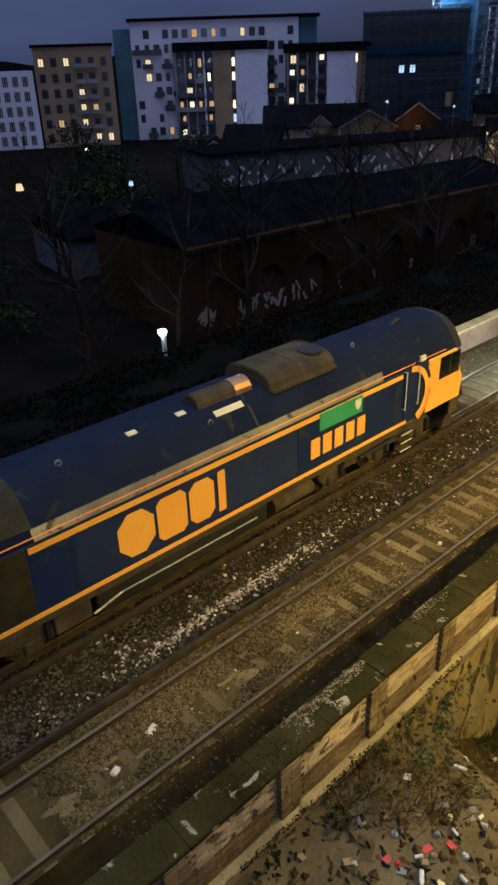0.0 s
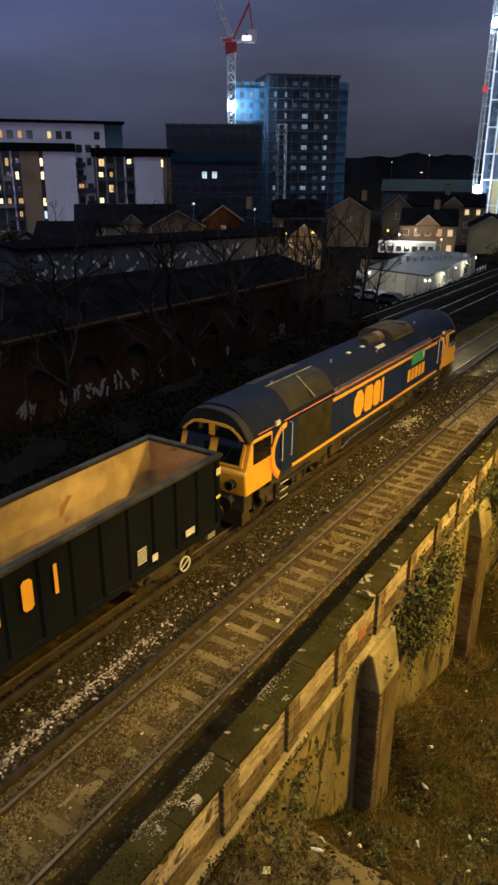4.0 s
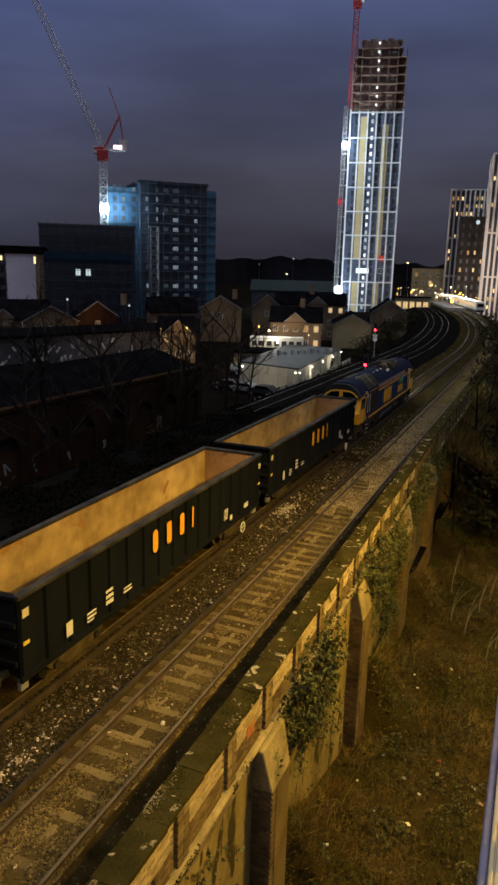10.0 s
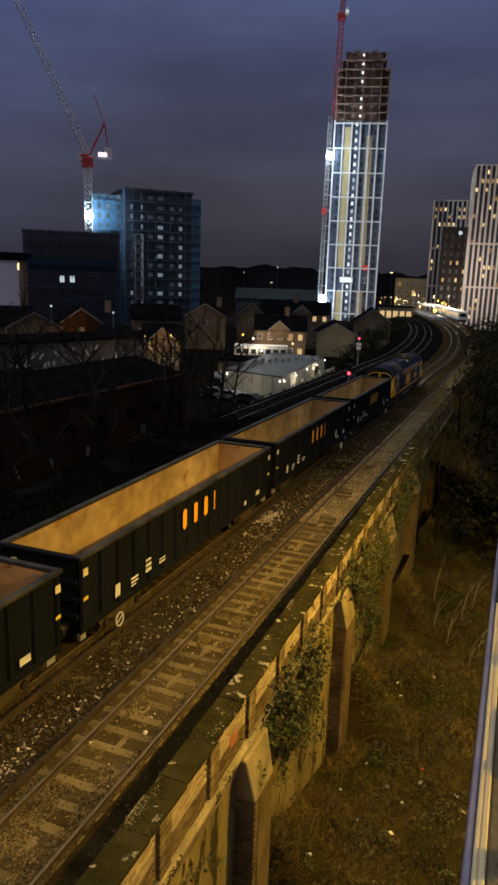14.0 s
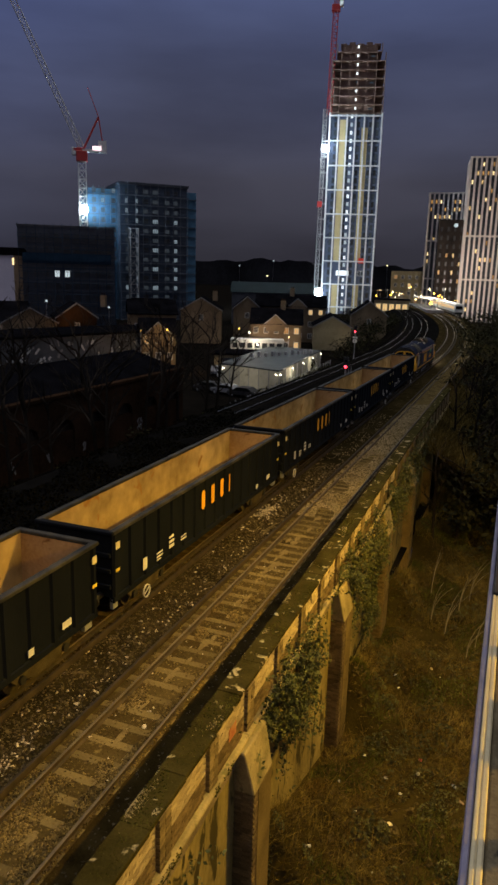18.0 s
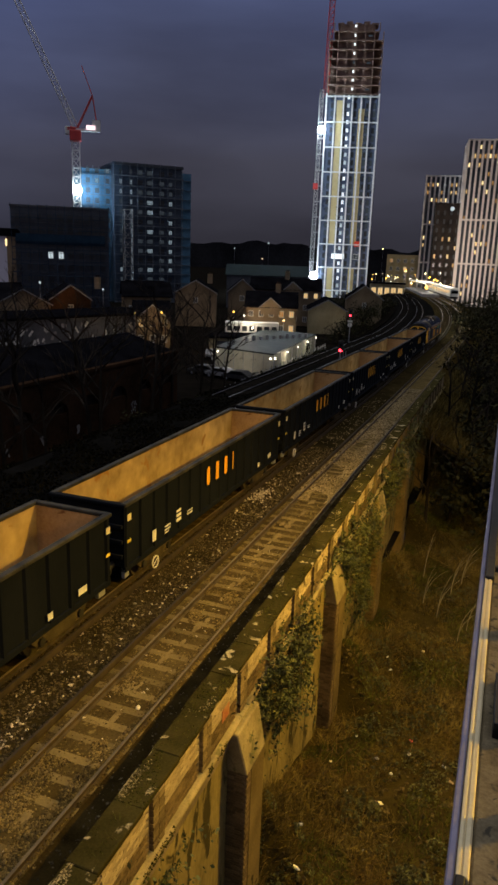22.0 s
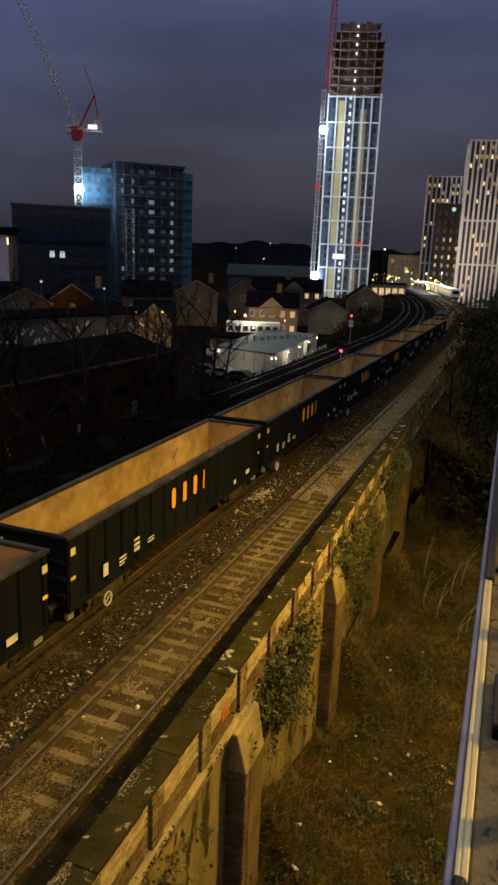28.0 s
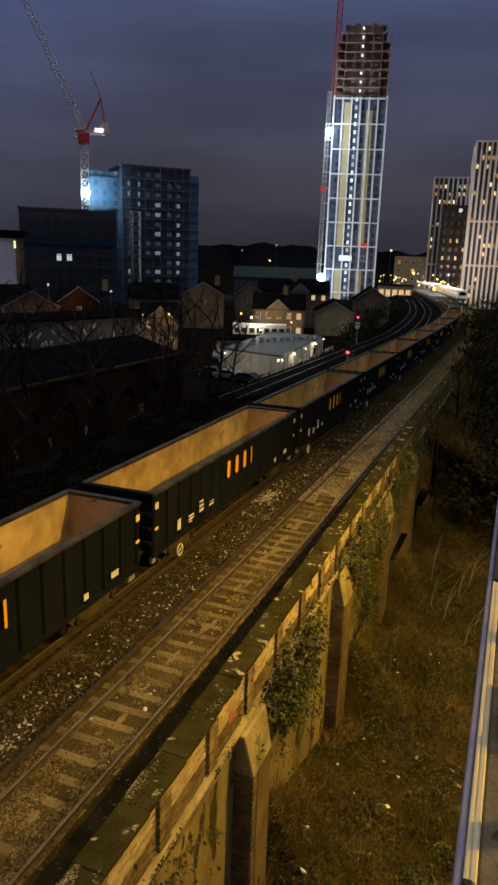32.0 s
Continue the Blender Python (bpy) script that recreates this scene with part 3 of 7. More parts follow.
def fall(u):
    """How far the rails drop below their level near the viewer."""
    return -0.018 * max(0.0, min(u, 125.0) - 50.0) + 0.0115 * max(0.0, u - 125.0) - 0.0003 * min(30.0, max(0.0, u - 20.0)) ** 2


def on_line(x0, u):
    """Where the line x0 metres beside the railway's zero line is at u metres along it, and its heading."""
    k = min(418, max(0, int(math.floor(u + 40.0))))
    q, a = u + 40.0 - k, heading(u)
    (ax, ay), (bx, by) = LINE[k], LINE[k + 1]
    return ax + (bx - ax) * q + x0 * math.cos(a), ay + (by - ay) * q + x0 * math.sin(a), a


def spot(x0, u, z=0.0):
    x, y, a = on_line(x0, u)
    return Matrix.Translation((x, y, z + fall(u))) @ Matrix.Rotation(a, 4, "Z")


def us(a, b, step=5.0):
    n = max(1, round((b - a) / step))
    return [a + (b - a) * i / n for i in range(n + 1)]


def thing(name, label, category, group="", kind="", m=None):
    ob = new(name)
    ob.empty_display_size = 0.2
    if m is not None:
        ob.matrix_world = m
    return tagged(ob, label, category, group, kind)


def part(name, build, material, parent=None, label="", bev=0.0, smooth=False, kind="", m=None):
    me = build if isinstance(build, bpy.types.Mesh) else build.mesh(name, bev, smooth)
    if not me.materials:
        me.materials.append(M[material] if isinstance(material, str) else material)
    ob = new(name, me)
    if parent is not None:
        ob.parent = parent
    if m is not None:
        ob.matrix_local = m
    return tagged(ob, label=label, kind=kind)


def whole(name, build, material, label, category, kind="", group="", bev=0.0, smooth=False, m=None):
    ob = part(name, build, material, None, label, bev, smooth, kind, m)
    return tagged(ob, category=category, group=group)


def rocks(places, size, rng, spread=0.5):
    """Many small broken stones as one mesh: six corners each, thrown about their places."""
    base = np.array([(1, 0, 0), (-1, 0, 0), (0, 1, 0), (0, -1, 0), (0, 0, 0.75), (0, 0, -0.75)])
    tri = np.array([(0, 2, 4), (2, 1, 4), (1, 3, 4), (3, 0, 4), (2, 0, 5), (1, 2, 5), (3, 1, 5), (0, 3, 5)])
    n = len(places)
    s = size * (1 + spread * rng.uniform(-1, 1, (n, 1, 3)))
    jit = 1 + 0.3 * rng.uniform(-1, 1, (n, 6, 1))
    t = rng.uniform(0, 2 * np.pi, n)
    tilt = rng.uniform(-0.5, 0.5, n)
    p = base[None] * s * jit
    y, z = p[..., 1] * np.cos(tilt)[:, None] - p[..., 2] * np.sin(tilt)[:, None], p[..., 1] * np.sin(tilt)[:, None] + p[..., 2] * np.cos(tilt)[:, None]
    x = p[..., 0]
    v = np.stack([x * np.cos(t)[:, None] - y * np.sin(t)[:, None], x * np.sin(t)[:, None] + y * np.cos(t)[:, None], z], -1) + np.asarray(places)[:, None, :]
    f = (tri[None] + 6 * np.arange(n)[:, None, None]).reshape(-1, 3)
    me = bpy.data.meshes.new("stones")
    me.from_pydata(v.reshape(-1, 3).tolist(), [], f.tolist())
    return me


NEAR_X, FAR_X, LEFT_XS = -7.99, -12.12, (-18.2, -21.8)
GROUND = -5.3

# ---- ground ----
# one sheet to the horizon, with the hollow of the waste ground cut out
sheet = Build()
gx, gy = (-3000.0, -5.6, 26.0, 3000.0), (-900.0, -13.0, 68.0, 3500.0)
for i in range(3):
    for j in range(3):
        if (i, j) != (1, 1):
            sheet.add([(gx[i], gy[j], GROUND), (gx[i + 1], gy[j], GROUND), (gx[i + 1], gy[j + 1], GROUND), (gx[i], gy[j + 1], GROUND)], [(0, 1, 2, 3)])
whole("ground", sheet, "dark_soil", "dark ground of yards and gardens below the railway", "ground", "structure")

# ---- railway bed ----
bed = Build().sweep([(-9.3, -1.2), (-9.3, -0.166), (-9.2, -0.156), (-7.1, -0.156), (-7.1, -1.2)], us(-14, 5, 19) + us(10, 330, 5))
whole("ballast_bed", bed, "ballast", "dirty brown stone ballast under the railway tracks", "ballast", "structure")

# bed of the left tracks, its lack of light put into the colour
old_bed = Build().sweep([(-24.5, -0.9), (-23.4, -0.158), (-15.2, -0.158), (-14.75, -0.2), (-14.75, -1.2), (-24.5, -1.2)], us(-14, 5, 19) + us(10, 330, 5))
whole("sooty_ballast_bed", old_bed, "left_ballast", "ballast of the left tracks, coloured near-black as if unlit", "ballast", "structure")

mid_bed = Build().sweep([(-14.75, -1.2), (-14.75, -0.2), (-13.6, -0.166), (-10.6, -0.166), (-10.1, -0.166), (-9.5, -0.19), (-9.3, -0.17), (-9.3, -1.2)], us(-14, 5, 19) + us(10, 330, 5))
whole("dirty_ballast_bed", mid_bed, "dark_ballast", "darker ballast under the freight train's track", "ballast", "structure")
# strip as wide as the parapet's shadow, which is in its colour
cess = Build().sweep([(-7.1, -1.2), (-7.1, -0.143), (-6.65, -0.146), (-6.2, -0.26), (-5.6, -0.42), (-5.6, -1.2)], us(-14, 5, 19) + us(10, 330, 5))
whole("cess", cess, "cess", "path between the track and the parapet, coloured dark for the parapet's shadow", "path", "structure")

RAIL = [(-0.075, -0.16), (0.075, -0.16), (0.075, -0.145), (0.012, -0.12), (0.012, -0.045), (0.036, -0.035), (0.036, -0.004), (-0.036, -0.004), (-0.036, -0.035), (-0.012, -0.045), (-0.012, -0.12), (-0.075, -0.145)]
HEAD = [(-0.033, -0.004), (0.033, -0.004), (0.028, 0.0), (-0.028, 0.0)]
sleeper_mesh = Build().prism([(-0.14, -0.26), (0.14, -0.26), (0.125, -0.15), (-0.125, -0.15)], -1.25, 1.25, "x").mesh("sleeper", 0.012)
sleeper_mesh.materials.append(M["sleeper"])
darker_mesh = sleeper_mesh.copy()
darker_mesh.materials[0] = M["darker_sleeper"]
clip_mesh = Build().box(-0.17, -0.06, -0.07, 0.07, -0.15, -0.115).box(0.06, 0.17, -0.07, 0.07, -0.15, -0.115).mesh("clip", 0.01)
clip_mesh.materials.append(M["rail"])


def track(x0, u0, u1, singles, label, third=0, old="sleeper"):
    t = thing("railway_track", label, "railway track", "railway tracks", "structure")
    steps = us(u0, u1, 5)
    for side in (-0.7525, 0.7525):
        r = part("rail", Build().sweep(RAIL, steps, x0 + side), {"left_sleeper": "left_sleeper", "darker_sleeper": "dark_rail"}.get(old, "rail"), t)
        part("rail_head", Build().sweep(HEAD, steps, x0 + side), "bright_rail" if old == "left_sleeper" else "rail_top", r, "shiny worn running surface")
    if third:
        r = part("conductor_rail", Build().sweep([(-0.045, -0.12), (0.045, -0.12), (0.05, -0.03), (0.035, 0.055), (-0.035, 0.055), (-0.05, -0.03)], steps, x0 + third), "left_sleeper" if old == "left_sleeper" else "dark_rail", t, "raised electric conductor rail")
        pots = Build()
        for u in us(u0, min(u1, 90), 2.6):
            x, y, _ = on_line(x0 + third, u)
            pots.tube((x, y, fall(u) - 0.26), (x, y, fall(u) - 0.11), 0.07, 6, 0.05)
        part("insulator", pots, "dark_rail", r, "row of dirty insulators", kind="stuff")
    rest, k = Build(), 0
    for u in us(u0, u1, 0.65):
        if k < singles:
            s = part("sleeper", darker_mesh if old == "darker_sleeper" else sleeper_mesh, None, t, m=spot(x0, u))
            k += 1
        else:
            m = spot(x0, u, -0.2)
            rest.obox(m, 2.5, 0.26, 0.1)
    if rest.v:
        part("sleepers_beyond", rest, old, t, kind="stuff")
    return t


track(NEAR_X, -4.5, 300, 100, "railway track with pale concrete sleepers beside the parapet", -1.17)
track(FAR_X, -14.0, 300, 40, "railway track under the freight train", 1.2, "darker_sleeper")
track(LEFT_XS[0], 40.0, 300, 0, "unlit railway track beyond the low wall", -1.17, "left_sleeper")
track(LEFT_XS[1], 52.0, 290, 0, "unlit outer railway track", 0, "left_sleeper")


def block(a, e, z0, z1, x0, x1, c):
    """A plain flat block with cut corners."""
    return Build().prism([(a + c, z0), (e - c, z0), (e, z0 + c), (e, z1 - c), (e - c, z1), (a + c, z1), (a, z1 - c), (a, z0 + c)], x0, x1, "x")


def emblems(parent, spans, z0, z1, x0, x1, w):
    """Plain orange blocks in a row, in place of lettering."""
    for k, (a, e) in enumerate(spans):
        e = a + w if k == 3 else e
        part("emblem", block(a, e, z0, z1, x0, x1, (0.3, 0.16, 0.24, 0.1)[k] * (e - a)), "orange", parent, "plain orange emblem block")


# ---- locomotive: y ahead, x to its right side, z up from the rail ----
def locomotive():
    t = thing("locomotive", "navy blue and orange diesel freight locomotive with a silver roof edge", "locomotive")
    body = part("body", Build().prism([(1.30, 1.16), (1.30, 2.90), (-1.30, 2.90), (-1.30, 1.16)], -8.6, 8.6), "navy", t, "navy blue body side", bev=0.03)
    curve = [(1.31, 2.90), (1.27, 3.02), (1.205, 3.145), (1.08, 3.345), (0.935, 3.525), (0.78, 3.665), (0.60, 3.775), (0.31, 3.845), (0.0, 3.86)]
    roof_p = curve + [(-x, z) for x, z in reversed(curve[:-1])]
    part("roof", Build().prism(roof_p, -9.66, 9.94), "roofnavy", t, "dusty dark blue curved roof", bev=0.02)
    for sx in (1, -1):
        edge = part("roof_edge", Build().prism([(sx * 1.335, 2.93), (sx * 1.235, 3.16), (sx * 1.20, 3.15), (sx * 1.30, 2.92)], -4.1, 6.4), "edgesteel", t, "bare steel roof edge strip")
        part("edge_line", Build().prism([(sx * 1.318, 3.005), (sx * 1.306, 3.030), (sx * 1.286, 3.020), (sx * 1.300, 2.995)], -9.4, 9.4), "redline", t, "thin orange line")
        part("upper_stripe", Build().box(*sorted((sx * 1.30, sx * 1.322)), -4.25, 7.3, 2.70, 2.83), "orange", t, "orange upper stripe")
        part("lower_stripe", Build().box(*sorted((sx * 1.30, sx * 1.324)), -7.2, 7.6, 1.20, 1.30), "orange", t, "orange sill stripe")
        part("sill", Build().box(*sorted((sx * 1.10, sx * 1.318)), -8.6, 8.6, 1.02, 1.185), "grime", t, "grimy underframe sill", bev=0.02)
        # louvred radiator side and body doors
        gr = part("side_louvre", Build().box(*sorted((sx * 1.296, sx * 1.306)), -3.35, 3.0, 1.36, 2.66), "navy", t)
        lv = Build()
        for i in range(26):
            z = 1.40 + i * 0.048
            lv.prism([(sx * 1.304, z), (sx * 1.311, z + 0.026), (sx * 1.304, z + 0.034)], -3.3, 2.95)
        part("louvre_slats", lv, "navy", gr, kind="stuff")
        part("radiator_grille", Build().box(*sorted((sx * 1.296, sx * 1.312)), -6.9, -4.3, 1.36, 2.86), "grille", t, "dark brown radiator mesh", bev=0.01)
        for y in (-3.4, 3.05, 5.7, 7.0):
            part("panel_seam", Build().box(*sorted((sx * 1.298, sx * 1.308)), y - 0.012, y + 0.012, 1.32, 2.68), "black", t)
        # plain orange emblem blocks, in place of the lettering
        sp = ((-2.36, -1.44), (-1.36, -0.56), (-0.48, 0.24), (0.36, 0.70))
        emblems(t, [q if sx > 0 else (-q[1] - 1.1, -q[0] - 1.1) for q in sp], 1.50, 2.56, *sorted((sx * 1.318, sx * 1.330)), 0.22)
        for i in range(5):
            y = 3.5 + i * 0.46
            y = y if sx > 0 else -y + 0.0
            part("number_bar", Build().box(*sorted((sx * 1.300, sx * 1.312)), y, y + 0.34, 1.60, 2.16).mesh("number_bar", 0.0), "orange", t, "plain orange bar")
        y0, y1 = (3.8, 5.5) if sx > 0 else (-5.5, -3.8)
        plate = part("name_plate", Build().box(*sorted((sx * 1.300, sx * 1.336)), y0, y1, 2.32, 2.82), "green", t, "green name plate", bev=0.008)
        part("crest", Build().prism([(y1 - 0.32, 2.74), (y1 - 0.32, 2.56), (y1 - 0.2, 2.42), (y1 - 0.08, 2.56), (y1 - 0.08, 2.74)], sx * 1.334, sx * 1.346, "x"), "whitep", plate, "small pale crest")
    # cabs
    for e, c, cw in ((1, 0.42, 0.72), (-1, 0.12, 0.22)):
        cp = [(8.55, 1.17), (10.0 + c, 1.17), (10.06 + c, 1.9), (9.97 + c, 2.0), (9.62 + c, 2.92), (8.55, 2.92)]
        cab = part("cab", Build().prism([(e * y, z) for y, z in cp], -1.325, 1.325, "x"), "orange", t, "bright orange driving cab", bev=0.04)
        part("cab_roof", Build().prism([(x * 1.012, z - 0.03 - 0.09 * max(0.0, z - 3.4)) for x, z in roof_p], e * (9.5 + c), e * (9.86 + c)), "black", cab, "dark cab roof front", bev=0.03)
        part("cab_brow", Build().prism([(1.18, 2.93), (1.02, 3.10), (0.76, 3.30), (0.45, 3.38), (-0.45, 3.38), (-0.76, 3.30), (-1.02, 3.10), (-1.18, 2.93)], e * (9.855 + c), e * (9.885 + c)), "orange", cab, "orange arch under the roof edge", bev=0.008)
        for sx in (1, -1):
            part("upper_pane", Build().prism([(sx * 0.12, 2.94), (sx * 1.02, 2.94), (sx * 0.92, 3.08), (sx * 0.66, 3.25), (sx * 0.12, 3.30)], e * (9.88 + c), e * (9.90 + c)), "cabglass", cab, "dark upper part of the windscreen")
        for sx in (1, -1):
            win = part("side_window", Build().box(*sorted((sx * 1.30, sx * 1.332)), *sorted((e * (8.42 + cw), e * (9.50 + cw))), 2.10, 2.82), "rubber", cab, "dark rubber window frame", bev=0.01)
            for a, b in ((8.47 + cw, 8.93 + cw), (8.99 + cw, 9.45 + cw)):
                part("pane", Build().box(*sorted((sx * 1.325, sx * 1.337)), *sorted((e * a, e * b)), 2.13, 2.79), "cabglass", win)
            # swept arc of the livery and the navy doorway
            part("livery_arc", Build().ring((sx * 1.329, e * 7.68, 2.02), "x", 0.76, 0.94, 0.012, 16, -62 if e > 0 else 90, 90 if e > 0 else 242), "orange", t, "swept orange livery band")
            part("dark_arc", Build().ring((sx * 1.331, e * 7.68, 2.02), "x", 0.96, 1.06, 0.012, 12, 20 if e > 0 else 100, 80 if e > 0 else 160), "navy", t)
            part("red_flash", Build().ring((sx * 1.331, e * 7.68, 2.02), "x", 0.95, 1.04, 0.012, 12, -60 if e > 0 else 180, 0 if e > 0 else 240), "redline", t, "red flash on the livery")
            dr = part("cab_door", Build().box(*sorted((sx * 1.315, sx * 1.327)), *sorted((e * 7.42, e * 8.0)), 1.32, 2.84), "navy", t, "navy cab door", bev=0.01)
            for y in (7.4, 8.02):
                part("handrail", Build().tube((sx * 1.39, e * y, 1.70), (sx * 1.39, e * y, 2.88), 0.02, 6).tube((sx * 1.30, e * y, 1.72), (sx * 1.39, e * y, 1.72), 0.015, 5).tube((sx * 1.30, e * y, 2.86), (sx * 1.39, e * y, 2.86), 0.015, 5), "whitep", dr, "white vertical handrail")
            part("marker_plate", Build().box(*sorted((sx * 1.27, sx * 1.335)), *sorted((e * 8.1, e * 8.35)), 2.98, 3.14), "cream", t, "small cream plate")
            st = part("steps", Build().box(*sorted((sx * 1.02, sx * 1.30)), *sorted((e * 7.45, e * 7.98)), 0.25, 0.29).box(*sorted((sx * 1.02, sx * 1.30)), *sorted((e * 7.45, e * 7.98)), 0.52, 0.56).box(*sorted((sx * 1.02, sx * 1.30)), *sorted((e * 7.45, e * 7.98)), 0.79, 0.83).box(*sorted((sx * 1.05, sx * 1.10)), *sorted((e * 7.45, e * 7.98)), 0.2, 1.15), "grime", t, "grimy cab steps")
            part("step_edge", Build().box(*sorted((sx * 1.30, sx * 1.315)), *sorted((e * 7.45, e * 7.98)), 0.27, 0.30).box(*sorted((sx * 1.30, sx * 1.315)), *sorted((e * 7.45, e * 7.98)), 0.54, 0.57).box(*sorted((sx * 1.30, sx * 1.315)), *sorted((e * 7.45, e * 7.98)), 0.81, 0.84), "whitep", st, "white step edges")
            part("buffer", Build().tube((sx * 0.87, e * (9.9 + c), 1.06), (sx * 0.87, e * (10.45 + c), 1.06), 0.12, 10).tube((sx * 0.87, e * (10.45 + c), 1.06), (sx * 0.87, e * (10.52 + c), 1.06), 0.25, 14), "black", t, "black steel buffer", smooth=False)
            # front windows
            fw = Matrix.Translation((sx * 0.60, e * (9.80 + c), 2.52)) @ Matrix.Rotation(radians(e * 20.8), 4, "X")
            part("windscreen_frame", Build().obox(fw, 1.10, 0.05, 0.98), "orange", cab, "orange windscreen surround", bev=0.015)
            part("windscreen_seal", Build().obox(fw @ Matrix.Translation((0, e * 0.012, 0)), 0.90, 0.05, 0.80), "rubber", cab, "dark rubber seal")
            part("windscreen", Build().obox(fw @ Matrix.Translation((0, e * 0.02, 0)), 0.84, 0.05, 0.74), "cabglass", cab, "dark windscreen")
            part("headlight_hood", Build().ring((sx * 0.85, e * (10.10 + c), 1.55), "y", 0.125, 0.16, 0.34, 16), "black", cab)
            part("headlight", Build().tube((sx * 0.85, e * (10.0 + c), 1.55), (sx * 0.85, e * (10.08 + c), 1.55), 0.12, 12), "headlamp" if e > 0 else "cabglass", cab, "round headlight")
            part("wiper", Build().obox(fw @ Matrix.Translation((0, e * 0.06, -0.1)) @ Matrix.Rotation(0.5 * sx, 4, "Y"), 0.02, 0.02, 0.6), "black", cab)
        part("gangway_post", Build().obox(Matrix.Translation((0, e * (9.83 + c), 2.46)) @ Matrix.Rotation(radians(e * 20.8), 4, "X"), 0.22, 0.06, 0.9), "orange", cab)
        part("coupler", Build().box(-0.16, 0.16, *sorted((e * (9.9 + c), e * (10.4 + c))), 0.88, 1.14), "black", t, "heavy steel coupler", bev=0.03)
        part("buffer_beam", Build().box(-1.28, 1.28, *sorted((e * (9.55 + c), e * (10.02 + c))), 0.62, 1.19), "grime", t, "grimy buffer beam", bev=0.03)
        part("snow_guard", Build().prism([(e * (9.4 + c), 0.15), (e * (9.95 + c), 0.12), (e * (9.95 + c), 0.62), (e * (9.6 + c), 0.62)], -1.15, 1.15, "x"), "grime", t)
        # bogie with three axles
        for sx in (-1, 1):
            fr = Build()
            fr.prism([(e * 6.5 - 2.55, 0.72), (e * 6.5 - 2.3, 0.45), (e * 6.5 - 1.7, 0.45), (e * 6.5 - 1.4, 0.62), (e * 6.5 - 0.5, 0.62), (e * 6.5 - 0.3, 0.42), (e * 6.5 + 0.3, 0.42), (e * 6.5 + 0.5, 0.62), (e * 6.5 + 1.4, 0.62), (e * 6.5 + 1.7, 0.45), (e * 6.5 + 2.3, 0.45), (e * 6.5 + 2.55, 0.72), (e * 6.5 + 2.5, 0.95), (e * 6.5 - 2.5, 0.95)], sx * 0.98, sx * 1.16, "x")
            bogie = part("bogie_frame", fr, "grime", t, "grimy cast bogie frame", bev=0.03)
        for dy in (-2.0, 0.0, 2.0):
            for sx in (1, -1):
                wh = part("wheel", Build().tube((sx * 0.70, e * 6.5 + dy, 0.52), (sx * 0.83, e * 6.5 + dy, 0.52), 0.53, 20).tube((sx * 0.66, e * 6.5 + dy, 0.52), (sx * 0.70, e * 6.5 + dy, 0.52), 0.555, 20), "grime", t, "steel wheel")
                part("axle_box", Build().box(*sorted((sx * 1.08, sx * 1.24)), e * 6.5 + dy - 0.2, e * 6.5 + dy + 0.2, 0.38, 0.68), "grime", bogie, bev=0.04)
                part("spring", Build().tube((sx * 1.18, e * 6.5 + dy + 0.38, 0.55), (sx * 1.18, e * 6.5 + dy + 0.38, 0.9), 0.1, 10), "black", bogie)
            part("axle", Build().tube((-0.8, e * 6.5 + dy, 0.52), (0.8, e * 6.5 + dy, 0.52), 0.09, 8), "grime", t)
        for sx in (1, -1):
            part("damper", Build().tube((sx * 1.24, e * 6.5 - 0.9, 0.80), (sx * 1.24, e * 6.5 + 0.7, 0.86), 0.06, 8), "black", bogie)
    part("fuel_tank", Build().prism([(-1.22, 0.95), (1.22, 0.95), (1.22, 0.42), (1.05, 0.25), (-1.05, 0.25), (-1.22, 0.42)], -3.0, 2.0), "black", t, "black fuel tank", bev=0.03)
    for sx in (1, -1):
        part("tank_pipe", Build().tube((sx * 1.26, -2.4, 0.72), (sx * 1.26, 1.6, 0.72), 0.022, 6).tube((sx * 1.26, -2.4, 0.72), (sx * 1.2, -3.1, 0.5), 0.028, 6), "steel", t, "long steel pipe")
        part("air_tank", Build().tube((sx * 1.05, 2.25, 0.66), (sx * 1.05, 3.7, 0.66), 0.22, 12), "grime", t, smooth=False)
        part("battery_box", Build().box(*sorted((sx * 0.8, sx * 1.25)), -4.0, -3.15, 0.5, 0.98), "grime", t, bev=0.02)
    # roof gear
    gr = part("roof_radiator", Build().prism([(1.215, 3.165), (0.945, 3.545), (0.62, 3.80), (0.25, 3.86), (0.25, 3.82), (0.9, 3.46), (1.18, 3.10)], -7.3, -4.05), "grille", t, "brown roof radiator mesh", bev=0.0)
    for a, b in ((-7.3, -6.3), (-6.2, -5.2), (-5.1, -4.1)):
        part("radiator_rim", Build().box(0.24, 0.28, a, b, 3.84, 3.885), "radiator_edge", gr, "pale radiator rim")
    part("radiator_bar", Build().obox(Matrix.Translation((0.9, -5.65, 3.60)) @ Matrix.Rotation(radians(40), 4, "Y"), 1.0, 0.07, 0.03), "radiator_edge", gr)
    gl = part("roof_radiator", Build().prism([(-1.215, 3.165), (-0.945, 3.545), (-0.62, 3.80), (-0.25, 3.86), (-0.25, 3.82), (-0.9, 3.46), (-1.18, 3.10)], -7.3, -4.05), "grille", t, "brown roof radiator mesh")
    for y in (-1.2, 0.12):
        part("roof_hatch_tag", Build().obox(Matrix.Translation((0.44, y, 3.82)) @ Matrix.Rotation(radians(10), 4, "Y"), 0.14, 0.24, 0.03), "cream", t, "cream lifting-point tag")
